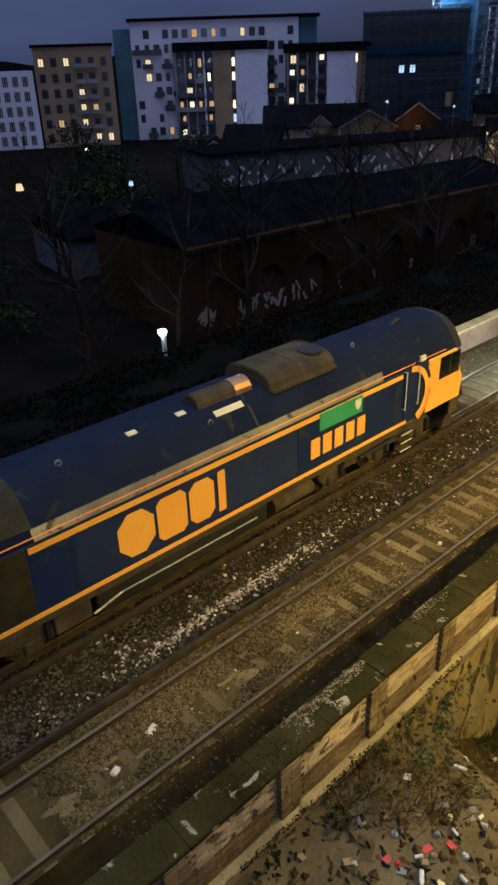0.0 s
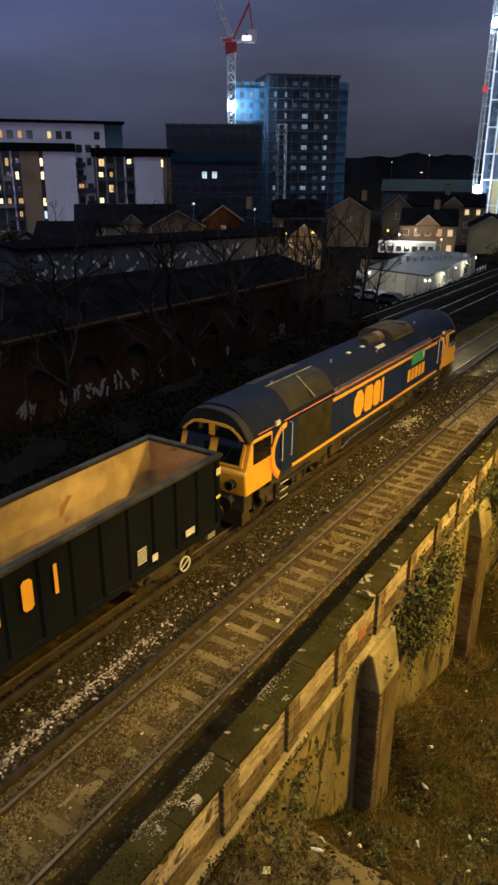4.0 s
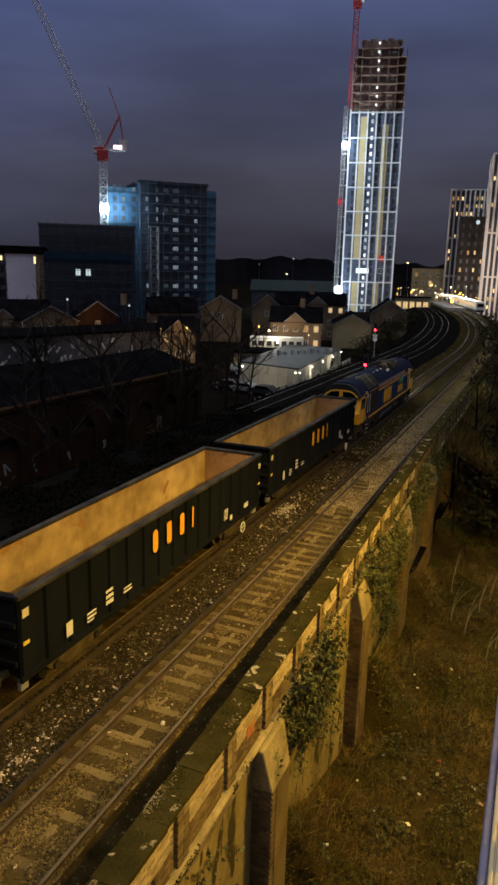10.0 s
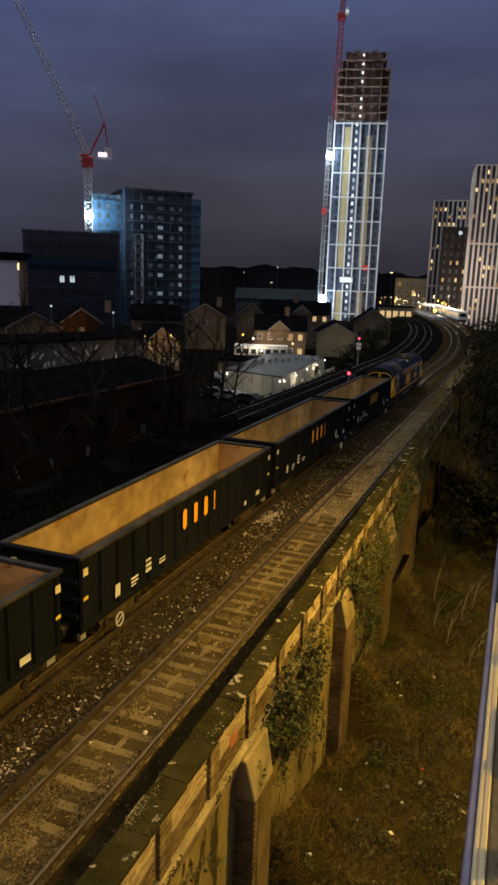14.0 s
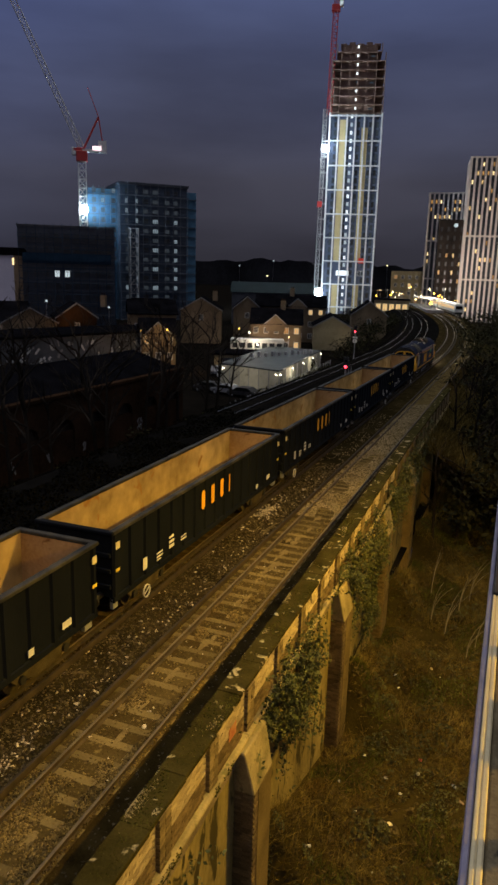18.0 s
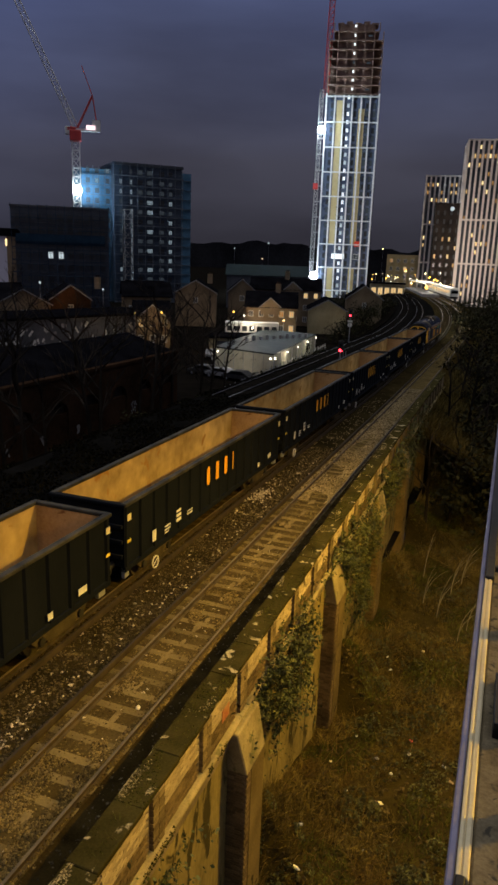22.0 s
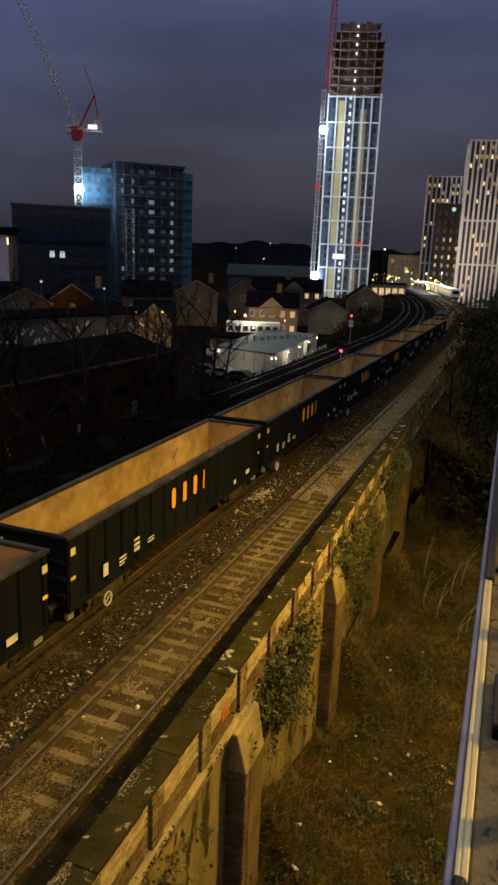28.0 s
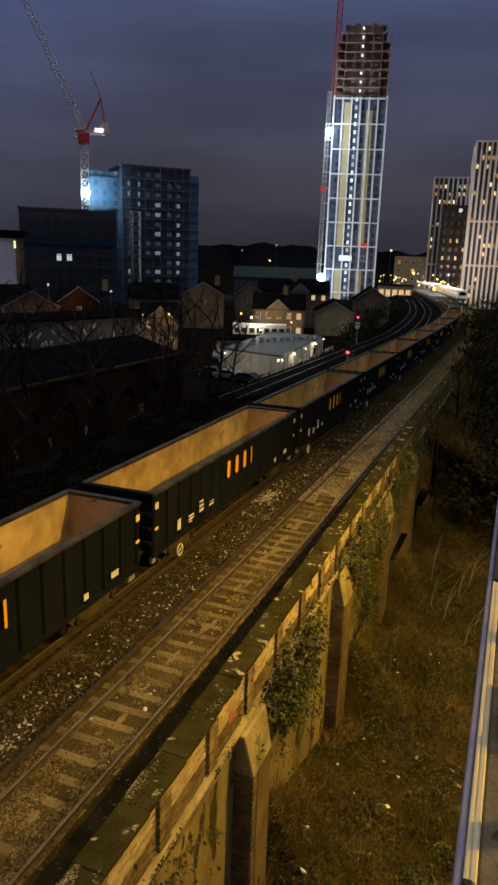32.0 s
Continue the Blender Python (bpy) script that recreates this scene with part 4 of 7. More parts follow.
    part("roof_seam", Build().prism([(1.225, 3.15), (0.945, 3.53), (0.61, 3.79), (0.0, 3.872), (0.0, 3.85), (0.59, 3.76), (0.92, 3.50), (1.20, 3.12)], 1.75, 1.82), "black", t)
    hump_p = [(0.86, 3.62), (0.80, 3.86), (0.62, 4.02), (0.34, 4.09), (-0.34, 4.09), (-0.62, 4.02), (-0.80, 3.86), (-0.86, 3.62)]
    sil = part("silencer", Build().prism(hump_p, 2.55, 4.9), "grime", t, "grimy rounded exhaust silencer", bev=0.03)
    for y in (2.6, 3.7, 4.84):
        part("silencer_band", Build().prism([(x * 1.015, 3.6 + (z - 3.6) * 1.03) for x, z in hump_p], y - 0.03, y + 0.03), "grime", sil, "raised seam of the silencer")
    part("exhaust_port", Build().tube((0.3, 4.5, 3.98), (0.3, 4.5, 4.12), 0.33, 16), "black", sil, "round black exhaust port")
    part("silencer_edge", Build().tube((0.84, 2.6, 3.66), (0.84, 4.9, 3.66), 0.07, 8).tube((0.84, 4.7, 3.66), (0.5, 5.0, 3.8), 0.09, 8), "grime", t)
    part("exhaust_drum", Build().tube((0.25, 0.55, 3.78), (0.25, 2.2, 3.78), 0.30, 16), "grime", t, "grimy exhaust drum lying on the roof", bev=0.03)
    part("drum_plate", Build().ring((0.25, 1.95, 3.78), "y", 0.30, 0.315, 0.5, 16), "copper", t, "bright scorched band of the drum")
    for y, x in ((-3.0, 0.55), (0.6, 0.9), (-6.8, 0.2), (6.0, 0.5)):
        part("roof_eye", Build().ring((x, y, 3.86 if x < 0.6 else 3.58), "x", 0.05, 0.08, 0.03, 10), "steel", t, "small lifting eye")
    part("roof_plate", Build().obox(Matrix.Translation((0.78, 1.25, 3.66)) @ Matrix.Rotation(radians(36), 4, "Y"), 0.16, 0.85, 0.03), "cream", t, "pale roof plate")
    part("roof_horn", Build().tube((0.2, 8.0, 3.8), (0.2, 8.4, 3.95), 0.05, 8, 0.09), "black", t)
    return t


# ---- open box wagon ----
def box_wagon(front):
    t = thing("box_wagon", "dark green open freight wagon with a dusty orange-lit empty inside", "freight wagon", "wagons of the freight train")
    Y0, Y1, ZB, ZT, W = -7.86, 7.2, 1.0, 3.02, 1.30
    for sx in (1, -1):
        side = part("side_wall", Build().box(*sorted((sx * (W - 0.07), sx * W)), Y0, Y1, ZB, ZT), "wagon", t, "dark green ribbed side wall")
        n = 17
        for i in range(n):
            y = Y0 + 0.12 + (Y1 - Y0 - 0.24) * i / (n - 1)
            part("side_post", Build().add([(sx * W, y - 0.11, ZB), (sx * (W + 0.07), y - 0.06, ZB), (sx * (W + 0.07), y + 0.06, ZB), (sx * W, y + 0.11, ZB), (sx * W, y - 0.11, ZT), (sx * (W + 0.07), y - 0.06, ZT), (sx * (W + 0.07), y + 0.06, ZT), (sx * W, y + 0.11, ZT)],
                             [(0, 1, 5, 4), (1, 2, 6, 5), (2, 3, 7, 6), (0, 3, 2, 1), (4, 5, 6, 7)]), "wagon", side)
        part("inner_lining", Build().box(*sorted((sx * (W - 0.085), sx * (W - 0.068))), Y0 + 0.08, Y1 - 0.08, ZB + 0.1, ZT - 0.02), "wagon_in", side, "dusty scraped inner lining")
        part("top_rail", Build().box(*sorted((sx * (W - 0.11), sx * (W + 0.09))), Y0 - 0.02, Y1 + 0.02, ZT - 0.02, ZT + 0.10), "rim", t, "worn steel top rail", bev=0.02)
        part("bottom_rail", Build().box(*sorted((sx * (W - 0.12), sx * (W + 0.06))), Y0, Y1, ZB - 0.18, ZB + 0.02), "wagon", t, bev=0.02)
        # plain marks
        yy = (lambda a: a) if sx > 0 else (lambda a: -a - 0.3)
        xa, xb = sorted((sx * (W + 0.074), sx * (W + 0.082)))
        for y, z0, z1, k in ((-7.76, 2.52, 2.74, "cream"), (6.95, 2.52, 2.74, "cream"), (-7.78, 1.80, 1.90, "yellowp"), (6.93, 1.80, 1.90, "yellowp")):
            part("end_mark", Build().box(xa, xb, min(yy(y), yy(y + 0.22)), max(yy(y), yy(y + 0.22)), z0, z1), k, side, "small pale end marking")
        for y, w, z0, z1 in ((-6.15, 0.26, 1.22, 1.62), (-5.25, 0.42, 1.30, 1.36), (-5.25, 0.42, 1.42, 1.48), (-5.25, 0.30, 1.20, 1.25), (-4.35, 0.36, 1.32, 1.44), (-4.35, 0.36, 1.50, 1.60), (-4.35, 0.34, 1.68, 1.76), (-3.45, 0.42, 1.30, 1.36), (-3.45, 0.42, 1.42, 1.46), (4.1, 0.22, 1.14, 1.34), (5.5, 0.4, 1.22, 1.42)):
            part("data_panel", Build().box(xa, xb, min(yy(y), yy(y + w)), max(yy(y), yy(y + w)), z0, z1), "whitep", side, "plain pale panel")
        part("foot_plate", Build().box(*sorted((sx * 1.2, sx * 1.31)), *sorted((yy(-7.86), yy(-7.6))), 0.62, 0.96), "greywall", t)
        part("foot_plate", Build().box(*sorted((sx * 1.2, sx * 1.31)), *sorted((yy(6.6), yy(6.95))), 0.62, 0.9), "greywall", t)
        # orange emblem blocks split over the ribs
        emblems(side, [sorted((yy(y), yy(y + 0.30))) for y in (-1.74, -0.86, 0.02, 0.90)], 1.92, 2.66, xa, xb, 0.10)
        hy = 5.45 if front else -5.9
        hy = hy if sx > 0 else -hy - 0.3
        if front:
            for i in range(6):
                y = yy(3.55)
                part("data_panel", Build().box(xa, xb, min(y, y + 0.34), max(y, y + 0.34), 1.30 + i * 0.075, 1.34 + i * 0.075), "whitep", side, "thin pale bar")
        wheel = part("brake_wheel", Build().ring((sx * 1.36, hy, 0.42), "x", 0.19, 0.225, 0.035, 20), "whitep", t, "white hand brake wheel")
        part("spoke", Build().obox(Matrix.Translation((sx * 1.36, hy, 0.42)) @ Matrix.Rotation(0.5, 4, "X"), 0.02, 0.4, 0.03), "whitep", wheel)
    for y, s in ((Y0, -1), (Y1, 1)):
        end = part("end_wall", Build().box(-W, W, *sorted((y, y - s * 0.07)), ZB, ZT), "wagon", t, "dark green end wall")
        for z in (1.35, 1.85, 2.35):
            part("end_rib", Build().box(-W + 0.03, W - 0.03, *sorted((y, y + s * 0.09)), z - 0.07, z + 0.07), "wagon", end, bev=0.02)
        part("end_lining", Build().box(-W + 0.08, W - 0.08, *sorted((y - s * 0.072, y - s * 0.085)), ZB + 0.1, ZT - 0.02), "wagon_end", end, "rust-stained end lining")
        part("end_rail", Build().box(-W - 0.08, W + 0.08, *sorted((y - s * 0.10, y + s * 0.10)), ZT - 0.019, ZT + 0.095), "rim" if s > 0 else "wagon", t, bev=0.02)
        part("end_lamp_plate", Build().box(-0.95, -0.78, *sorted((y + s * 0.0, y + s * 0.03)), 2.52, 2.74), "cream", end)
        for sx in (1, -1):
            part("buffer", Build().tube((sx * 0.87, y - s * 0.1, 1.02), (sx * 0.87, y + s * 0.42, 1.02), 0.11, 10).tube((sx * 0.87, y + s * 0.42, 1.02), (sx * 0.87, y + s * 0.48, 1.02), 0.23, 12), "black", t, "black buffer")
        part("coupler", Build().box(-0.12, 0.12, *sorted((y, y + s * 0.6)), 0.9, 1.1), "black", t)
    part("wagon_floor", Build().box(-W + 0.05, W - 0.05, Y0 + 0.05, Y1 - 0.05, ZB - 0.02, ZB + 0.09), "wagon_in", t, "dusty wagon floor with spilled stone")
    part("centre_sill", Build().box(-0.25, 0.25, Y0 + 0.1, Y1 - 0.1, 0.72, 0.99), "grime", t)
    for cy in (-5.35, 5.05):
        for sx in (-1, 1):
            fr = Build()
            fr.prism([(cy - 1.35, 0.62), (cy - 1.1, 0.36), (cy - 0.75, 0.36), (cy - 0.4, 0.22), (cy + 0.4, 0.22), (cy + 0.75, 0.36), (cy + 1.1, 0.36), (cy + 1.35, 0.62), (cy + 0.5, 0.76), (cy - 0.5, 0.76)], sx * 0.94, sx * 1.08, "x")
            bogie = part("bogie_frame", fr, "grime", t, "grimy cast bogie", bev=0.02)
        for dy in (-0.9, 0.9):
            for sx in (1, -1):
                part("wheel", Build().tube((sx * 0.69, cy + dy, 0.42), (sx * 0.82, cy + dy, 0.42), 0.42, 18).tube((sx * 0.65, cy + dy, 0.42), (sx * 0.69, cy + dy, 0.42), 0.45, 18), "grime", t, "steel wheel")
                part("axle_cap", Build().tube((sx * 1.04, cy + dy, 0.44), (sx * 1.15, cy + dy, 0.44), 0.13, 10), "black", bogie)
            part("axle", Build().tube((-0.8, cy + dy, 0.42), (0.8, cy + dy, 0.42), 0.08, 8), "grime", t)
    return t


loco = locomotive()
wagons = [box_wagon(True)]
wagons.append(copy_thing(wagons[0], pose(0, 0, 0)))
wagons.append(box_wagon(False))
for _ in range(7):
    wagons.append(copy_thing(wagons[2], pose(0, 0, 0)))


# ---- far buildings ----
def site(l, r, z0=0.0):
    """The pose of a front that runs from l to r, as one sees it: x along the front, y into the building."""
    (x0, y0), (x1, y1) = l, r
    return pose(x0, y0, z0, 0, 0, math.degrees(math.atan2(y1 - y0, x1 - x0))), math.hypot(x1 - x0, y1 - y0)


WINDOWS = {}


def win_mesh(w, h, frame_mat, pane_mat, bars=1):
    """A window with its frame, mullions and panes, in the plane y = 0, looking towards -y."""
    key = (w, h, frame_mat, pane_mat, bars)
    if key not in WINDOWS:
        t = min(0.14, w * 0.1)
        o = [(-w / 2, 0), (w / 2, 0), (w / 2, h), (-w / 2, h)]
        i = [(-w / 2 + t, t), (w / 2 - t, t), (w / 2 - t, h - t), (-w / 2 + t, h - t)]
        v = [(x, 0.03, z) for x, z in o] + [(x, -0.05, z) for x, z in o] + [(x, -0.05, z) for x, z in i] + [(x, 0.0, z) for x, z in i]
        f = [(12, 13, 14, 15)]
        for k in range(4):
            q = (k + 1) % 4
            f += [(k, q, q + 4, k + 4), (k + 4, q + 4, q + 8, k + 8), (k + 8, q + 8, q + 12, k + 12)]
        for b in range(bars):
            x, k = -w / 2 + w * (b + 1) / (bars + 1), len(v)
            v += [(x - t * 0.35, -0.03, t), (x + t * 0.35, -0.03, t), (x + t * 0.35, -0.03, h - t), (x - t * 0.35, -0.03, h - t), (x - t * 0.35, 0.0, t), (x + t * 0.35, 0.0, t), (x + t * 0.35, 0.0, h - t), (x - t * 0.35, 0.0, h - t)]
            f += [(k, k + 1, k + 2, k + 3), (k, k + 3, k + 7, k + 4), (k + 1, k + 5, k + 6, k + 2)]
        me = bpy.data.meshes.new("window")
        me.from_pydata(v, [], f)
        me.materials.append(M[frame_mat])
        me.materials.append(M[pane_mat])
        for p in me.polygons:
            p.material_index = 1 if p.index == 0 else 0
        WINDOWS[key] = me
    return WINDOWS[key]


def window(parent, x, y, z, w, h, frame_mat, pane_mat, turn=0.0, bars=1):
    return part("window", win_mesh(w, h, frame_mat, pane_mat, bars), None, parent, m=pose(x, y, z, 0, 0, turn))


far_rng = random.Random(5)


def pick(lit, kinds=("warmwin", "amberwin")):
    return far_rng.choice(kinds) if far_rng.random() < lit else "pane"


def lattice(b, p, q, w, r, step):
    """A square lattice mast from p to q."""
    p, q = Vector(p), Vector(q)
    d = (q - p)
    rot = d.to_track_quat("Z", "Y").to_matrix()
    n = max(1, int(d.length / step))
    cs = [rot @ Vector((sx * w / 2, sy * w / 2, 0)) for sx, sy in ((-1, -1), (1, -1), (1, 1), (-1, 1))]
    for c in cs:
        b.tube(p + c, q + c, r, 4)
    for i in range(n):
        for k in range(4):
            a, c = cs[k], cs[(k + 1) % 4]
            s0, s1 = p + d * (i / n), p + d * ((i + 1) / n)
            b.tube(s0 + a, s1 + c, r * 0.7, 3)
            b.tube(s1 + a, s1 + c, r * 0.7, 3)
    return b


def tall_tower():
    m, w = site((-86.6, 302.8), (-66.2, 308.2), GROUND)
    t = thing("tower_block", "unfinished white-framed tower with lit core and gold panels under construction", "tower", m=m)
    clad, top = 80.3, 106.3
    part("wall", Build().box(0, w, 0.4, 20, 0, clad), "towerwall", t, "dark blue-grey glazed wall")
    cols = 6
    for i in range(cols + 1):
        x = w * i / cols
        part("fin", Build().box(x - 0.32, x + 0.32, -0.25, 0.45, 0, clad + (0 if i not in (0, cols) else 0.6)), "whiteframe", t, "white vertical frame")
    for k in range(9):
        z = 3.0 + k * 9.6
        part("band", Build().box(-0.3, w + 0.3, -0.2, 0.42, z - 0.25, z + 0.25), "whiteframe", t, "white horizontal frame")
    for a, e, top_z in ((0.20, 0.315, clad - 2), (0.625, 0.74, clad - 5)):
        for z0, z1 in ((0.0, 12.4), (22.2, top_z)):
            part("gold_panel", Build().box(w * a, w * e, 0.2, 0.42, z0, z1), "goldpanel", t, "pale gold facade panel strip")
    for k in range(26):
        z = 1.0 + k * 3.1
        window(t, w * 2.55 / cols, 0.36, z + 0.3, 1.0, 1.5, "whiteframe", "brightwin" if far_rng.random() < 0.6 else "coolwin", 0, 0)
        for i, x in ((0, w * 0.12), (1, w * 0.36), (3, w * 0.56), (4, w * 0.79), (5, w * 0.92)):
            window(t, x, 0.36, z, 1.2, 2.1, "darkwall", far_rng.choice(("dimwin", "pane", "pane", "dimwin")), 0, 0)
    window(t, w * 2.4 / cols, 0.3, 16.2, 5.5, 2.2, "whiteframe", "brightwin", 0, 3)
    window(t, w * 4.6 / cols, 0.3, 16.2, 2.6, 2.2, "whiteframe", "dimwin", 0, 1)
    part("red_lamp_panel", Build().box(w * 4.25 / cols, w * 4.25 / cols + 2.6, 0.1, 0.35, 21.5, 23.6), "redpanel", t, "red lit panel")
    # bare concrete floors above
    for k in range(8):
        z = clad + 0.4 + k * 3.25
        inset = 0.0 if k < 7 else 1.6
        part("floor_slab", Build().box(inset, w - inset, 0.3, 19, z, z + 0.28), "rawconcrete", t, "bare concrete floor slab")
        for i in range(7):
            x = inset + (w - 2 * inset) * i / 6
            part("column", Build().box(x - 0.18, x + 0.18, 0.4, 1.0, z + 0.35, z + 3.25), "rawconcrete", t)
        part("core_wall", Build().box(w * 0.16, w * 0.84, 2.2, 12, z + 0.35, z + 3.25), "rawconcrete", t)
        part("site_light", Build().box(w * 0.46, w * 0.46 + 0.7, 0.6, 0.9, z + 1.6, z + 2.5), "brightwin" if k != 3 else "dimwin", t, "bright site lamp")
        if k % 3 == 0:
            part("site_light", Build().box(w * 0.72, w * 0.72 + 1.6, 0.8, 1.0, z + 1.6, z + 2.2), "dimwin", t)
    for i in range(5):
        x = 3.0 + i * 3.4
        part("formwork", Build().box(x, x + 2.4, 2.0, 8, top, top + 0.7 + 0.5 * (i % 2)), "rawconcrete", t, "formwork on the top floor")
    # hoist mast and side scaffold
    part("hoist_mast", lattice(Build(), (-2.6, 1.0, 0), (-2.0, 1.0, clad + 2), 1.5, 0.14, 2.0), "scaffold", t, "steel hoist mast")
    for k in range(12):
        part("hoist_deck", Build().box(-4.2 if k < 4 else -2.8, -0.3, 0.2, 2.4, 2 + k * 6.2, 2.25 + k * 6.2), "scaffold", t)
    part("hoist_cage", Build().box(-3.6, -1.6, -0.4, 1.0, 44, 46.4), "cranered", t, "red hoist cage")
    for z in (67.0, 9.0):
        part("flood_lamp", Build().tube((-1.3, -1.6, z), (-1.3, -1.3, z), 1.5 if z > 20 else 1.6, 12), "flood", t, "blazing white flood lamp")
    return t


def tower_crane():
    m, w = site((-86.6, 302.8), (-66.2, 308.2), GROUND)
    t = thing("tower_crane", "red lattice tower crane beside the unfinished tower", "crane", m=m)
    part("mast", lattice(Build(), (-0.5, 3, 80), (0.3, 3, 120), 2.0, 0.16, 2.2), "cranered", t, "red lattice mast")
    part("slewing_ring", Build().box(-1.4, 2.0, 1.8, 4.4, 119, 121.5), "cranered", t, bev=0.2)
    part("crane_cab", Build().box(1.6, 3.2, 1.2, 3.2, 120.5, 123), "cranewhite", t, "white crane cab", bev=0.2)
    part("jib", lattice(Build(), (0.3, 3, 121), (2.6, 8, 168), 1.4, 0.13, 2.6), "cranered", t, "red luffing jib")
    part("beacon", Build().tube((2.4, 1.1, 121.6), (2.4, 0.9, 121.6), 0.7, 10), "coolwin", t, "white cab lamp")


def luffing_crane():
    t = thing("luffing_crane", "white lattice luffing crane with a red slewing head", "crane", m=pose(-133.3, 194.8, 0, 0, 0, 34))
    part("mast", lattice(Build(), (0, 0, GROUND), (0, 0, 42.5), 2.2, 0.17, 2.4), "cranewhite", t, "white lattice mast")
    part("slewing_head", Build().box(-1.7, 1.7, -1.7, 1.7, 42.5, 45.5).box(-2.6, 0.5, -1.2, 1.2, 45.2, 46.4), "cranered", t, "red slewing head", bev=0.2)
    part("crane_cab", Build().box(-3.0, -1.4, -1.2, 0.6, 44.2, 46.4), "cranewhite", t, "white crane cab", bev=0.15)
    part("counter_jib", Build().box(0, 7.4, -1.2, 1.2, 45.4, 46.0).box(5.0, 7.4, -1.2, 1.2, 46.0, 48.6), "cranewhite", t, "counter jib with ballast")
    part("name_board", Build().box(3.2, 5.8, -1.45, -1.3, 45.8, 47.0), "pinkboard", t, "glowing pale pink board")
    part("a_frame", Build().tube((0.5, -0.8, 46), (5.2, -0.6, 55.5), 0.28, 6).tube((0.5, 0.8, 46), (5.2, 0.6, 55.5), 0.28, 6).tube((6.6, 0, 46), (5.2, 0, 55.5), 0.2, 6), "cranered", t, "red back frame")
    part("stay_rope", Build().tube((5.2, 0, 55.5), (2.2, 0, 63.5), 0.12, 4), "cranered", t)
    part("jib", lattice(Build(), (0, 0, 46.5), (-19.5, 0, 88), 1.5, 0.12, 2.6), "cranewhite", t, "long white luffing jib")
    part("tip_lamp", Build().tube((-19.6, -0.4, 88.2), (-19.6, 0.4, 88.2), 0.55, 8), "bulb_red", t, "red aircraft warning lamp")
    part("flood_lamp", Build().tube((0.2, -2.0, 28.4), (0.2, -1.6, 28.4), 1.25, 12), "flood", t, "blazing white flood lamp")


def scaffold_block():
    m, w = site((-126.2, 204.4), (-110.2, 220.0), GROUND)
    t = thing("scaffold_block", "dark apartment block wrapped in scaffolding and blue sheeting", "building", m=m)
    H = 42.4
    part("wall", Build().box(0, w, 0, 18, 0, H), "nightblue", t, "dark unfinished wall")
    part("roof", Build().box(-0.4, w + 0.4, -0.6, 18.4, H, H + 0.8), "darkwall", t)
    part("side_sheeting", Build().box(w + 0.05, w + 4.2, 3.0, 3.3, 0, H - 0.8), "bluesheet", t, "blue sheeting on the side")
    part("left_wing", Build().box(-9.5, -0.02, 3.5, 18, 0, H - 1.4), "bluesheet", t, "flood-lit blue wing")
    for r in range(14):
        z = 0.8 + r * 3.0
        part("scaffold_lift", Build().box(-0.3, w + 0.3, -1.05, -0.35, z - 0.62, z - 0.54).box(-0.3, w + 0.3, -1.06, -1.0, z - 0.54, z - 0.36), "lift", t, "scaffold lift with toe board")
        part("guard_rail", Build().box(-0.3, w + 0.3, -1.06, -1.0, z + 0.42, z + 0.50), "lift", t, "scaffold guard rail")
        part("wing_lift", Build().box(-9.6, -0.4, 2.6, 3.3, z - 0.62, z - 0.5).box(-9.6, -0.4, 2.6, 2.66, z + 0.4, z + 0.48), "lift", t, "scaffold lift on the wing")
        part("side_lift", Build().box(w + 0.1, w + 4.3, 2.3, 2.95, z - 0.62, z - 0.5), "lift", t, "scaffold lift on the side")
        for x, lit, ww in ((5.5, 0.75, 0.9), (8.4, 0.0, 1.9), (11.7, 0.55, 2.0), (15.6, 0.0, 1.8), (18.6, 0.4, 1.3), (2.2, 0.15, 0.9)):
            k = "sitewin" if far_rng.random() < lit else far_rng.choice(("dimwin", "dimwin", "pane"))
            window(t, x, -0.02, z, ww, 1.5, "darkblock", k, 0, 1 if ww < 1.5 else 2)
        if r > 5:
            for x in (-7.4, -4.6, -1.2):
                window(t, x, 3.46, z, 1.2, 1.5, "darkblock", "sitewin" if far_rng.random() < 0.3 else "dimwin", 0, 1)
    for i in range(6):
        part("wing_standard", Build().tube((-9.5 + i * 1.8, 2.6, 0), (-9.5 + i * 1.8, 2.6, H - 0.6), 0.08, 5), "lift", t, "scaffold upright")
    for i in range(10):
        x = w * i / 9
        part("standard", Build().tube((x, -1.0, 0), (x, -1.0, H + 1), 0.09, 5), "lift", t, "scaffold upright")
    hoist = part("hoist_tower", lattice(Build(), (3.9, -2.2, 0), (3.9, -2.2, 29), 2.6, 0.12, 2.9), "scaffold", t, "scaffold stair tower")


def dark_block():
    m, w = site((-126.3, 155.0), (-106.4, 169.4), GROUND)
    t = thing("dark_block", "dark unlit building under construction with netting", "building", m=m)
    H = 26.4
    part("wall", Build().box(0, w, 0.3, 16, 0, H), "darkwall", t)
    part("parapet", Build().box(-0.3, w + 0.3, 0, 16.3, H, H + 0.5), "darkblock", t)
    for r in range(8):
        z = 1.0 + r * 3.15
        part("floor_edge", Build().box(0, w, 0.0, 0.3, z - 0.5, z - 0.2), "darkblock", t)
        for i in range(9):
            k = "coolwin" if r == 4 and i in (3, 4) else "pane"
            window(t, 1.6 + i * 2.65, 0.26, z, 1.5, 1.9, "darkblock", k, 0, 1)
    part("netting", Build().box(1, w - 1, -0.4, -0.35, 17.2, 19.8), "bluenet", t, "dark blue safety netting")
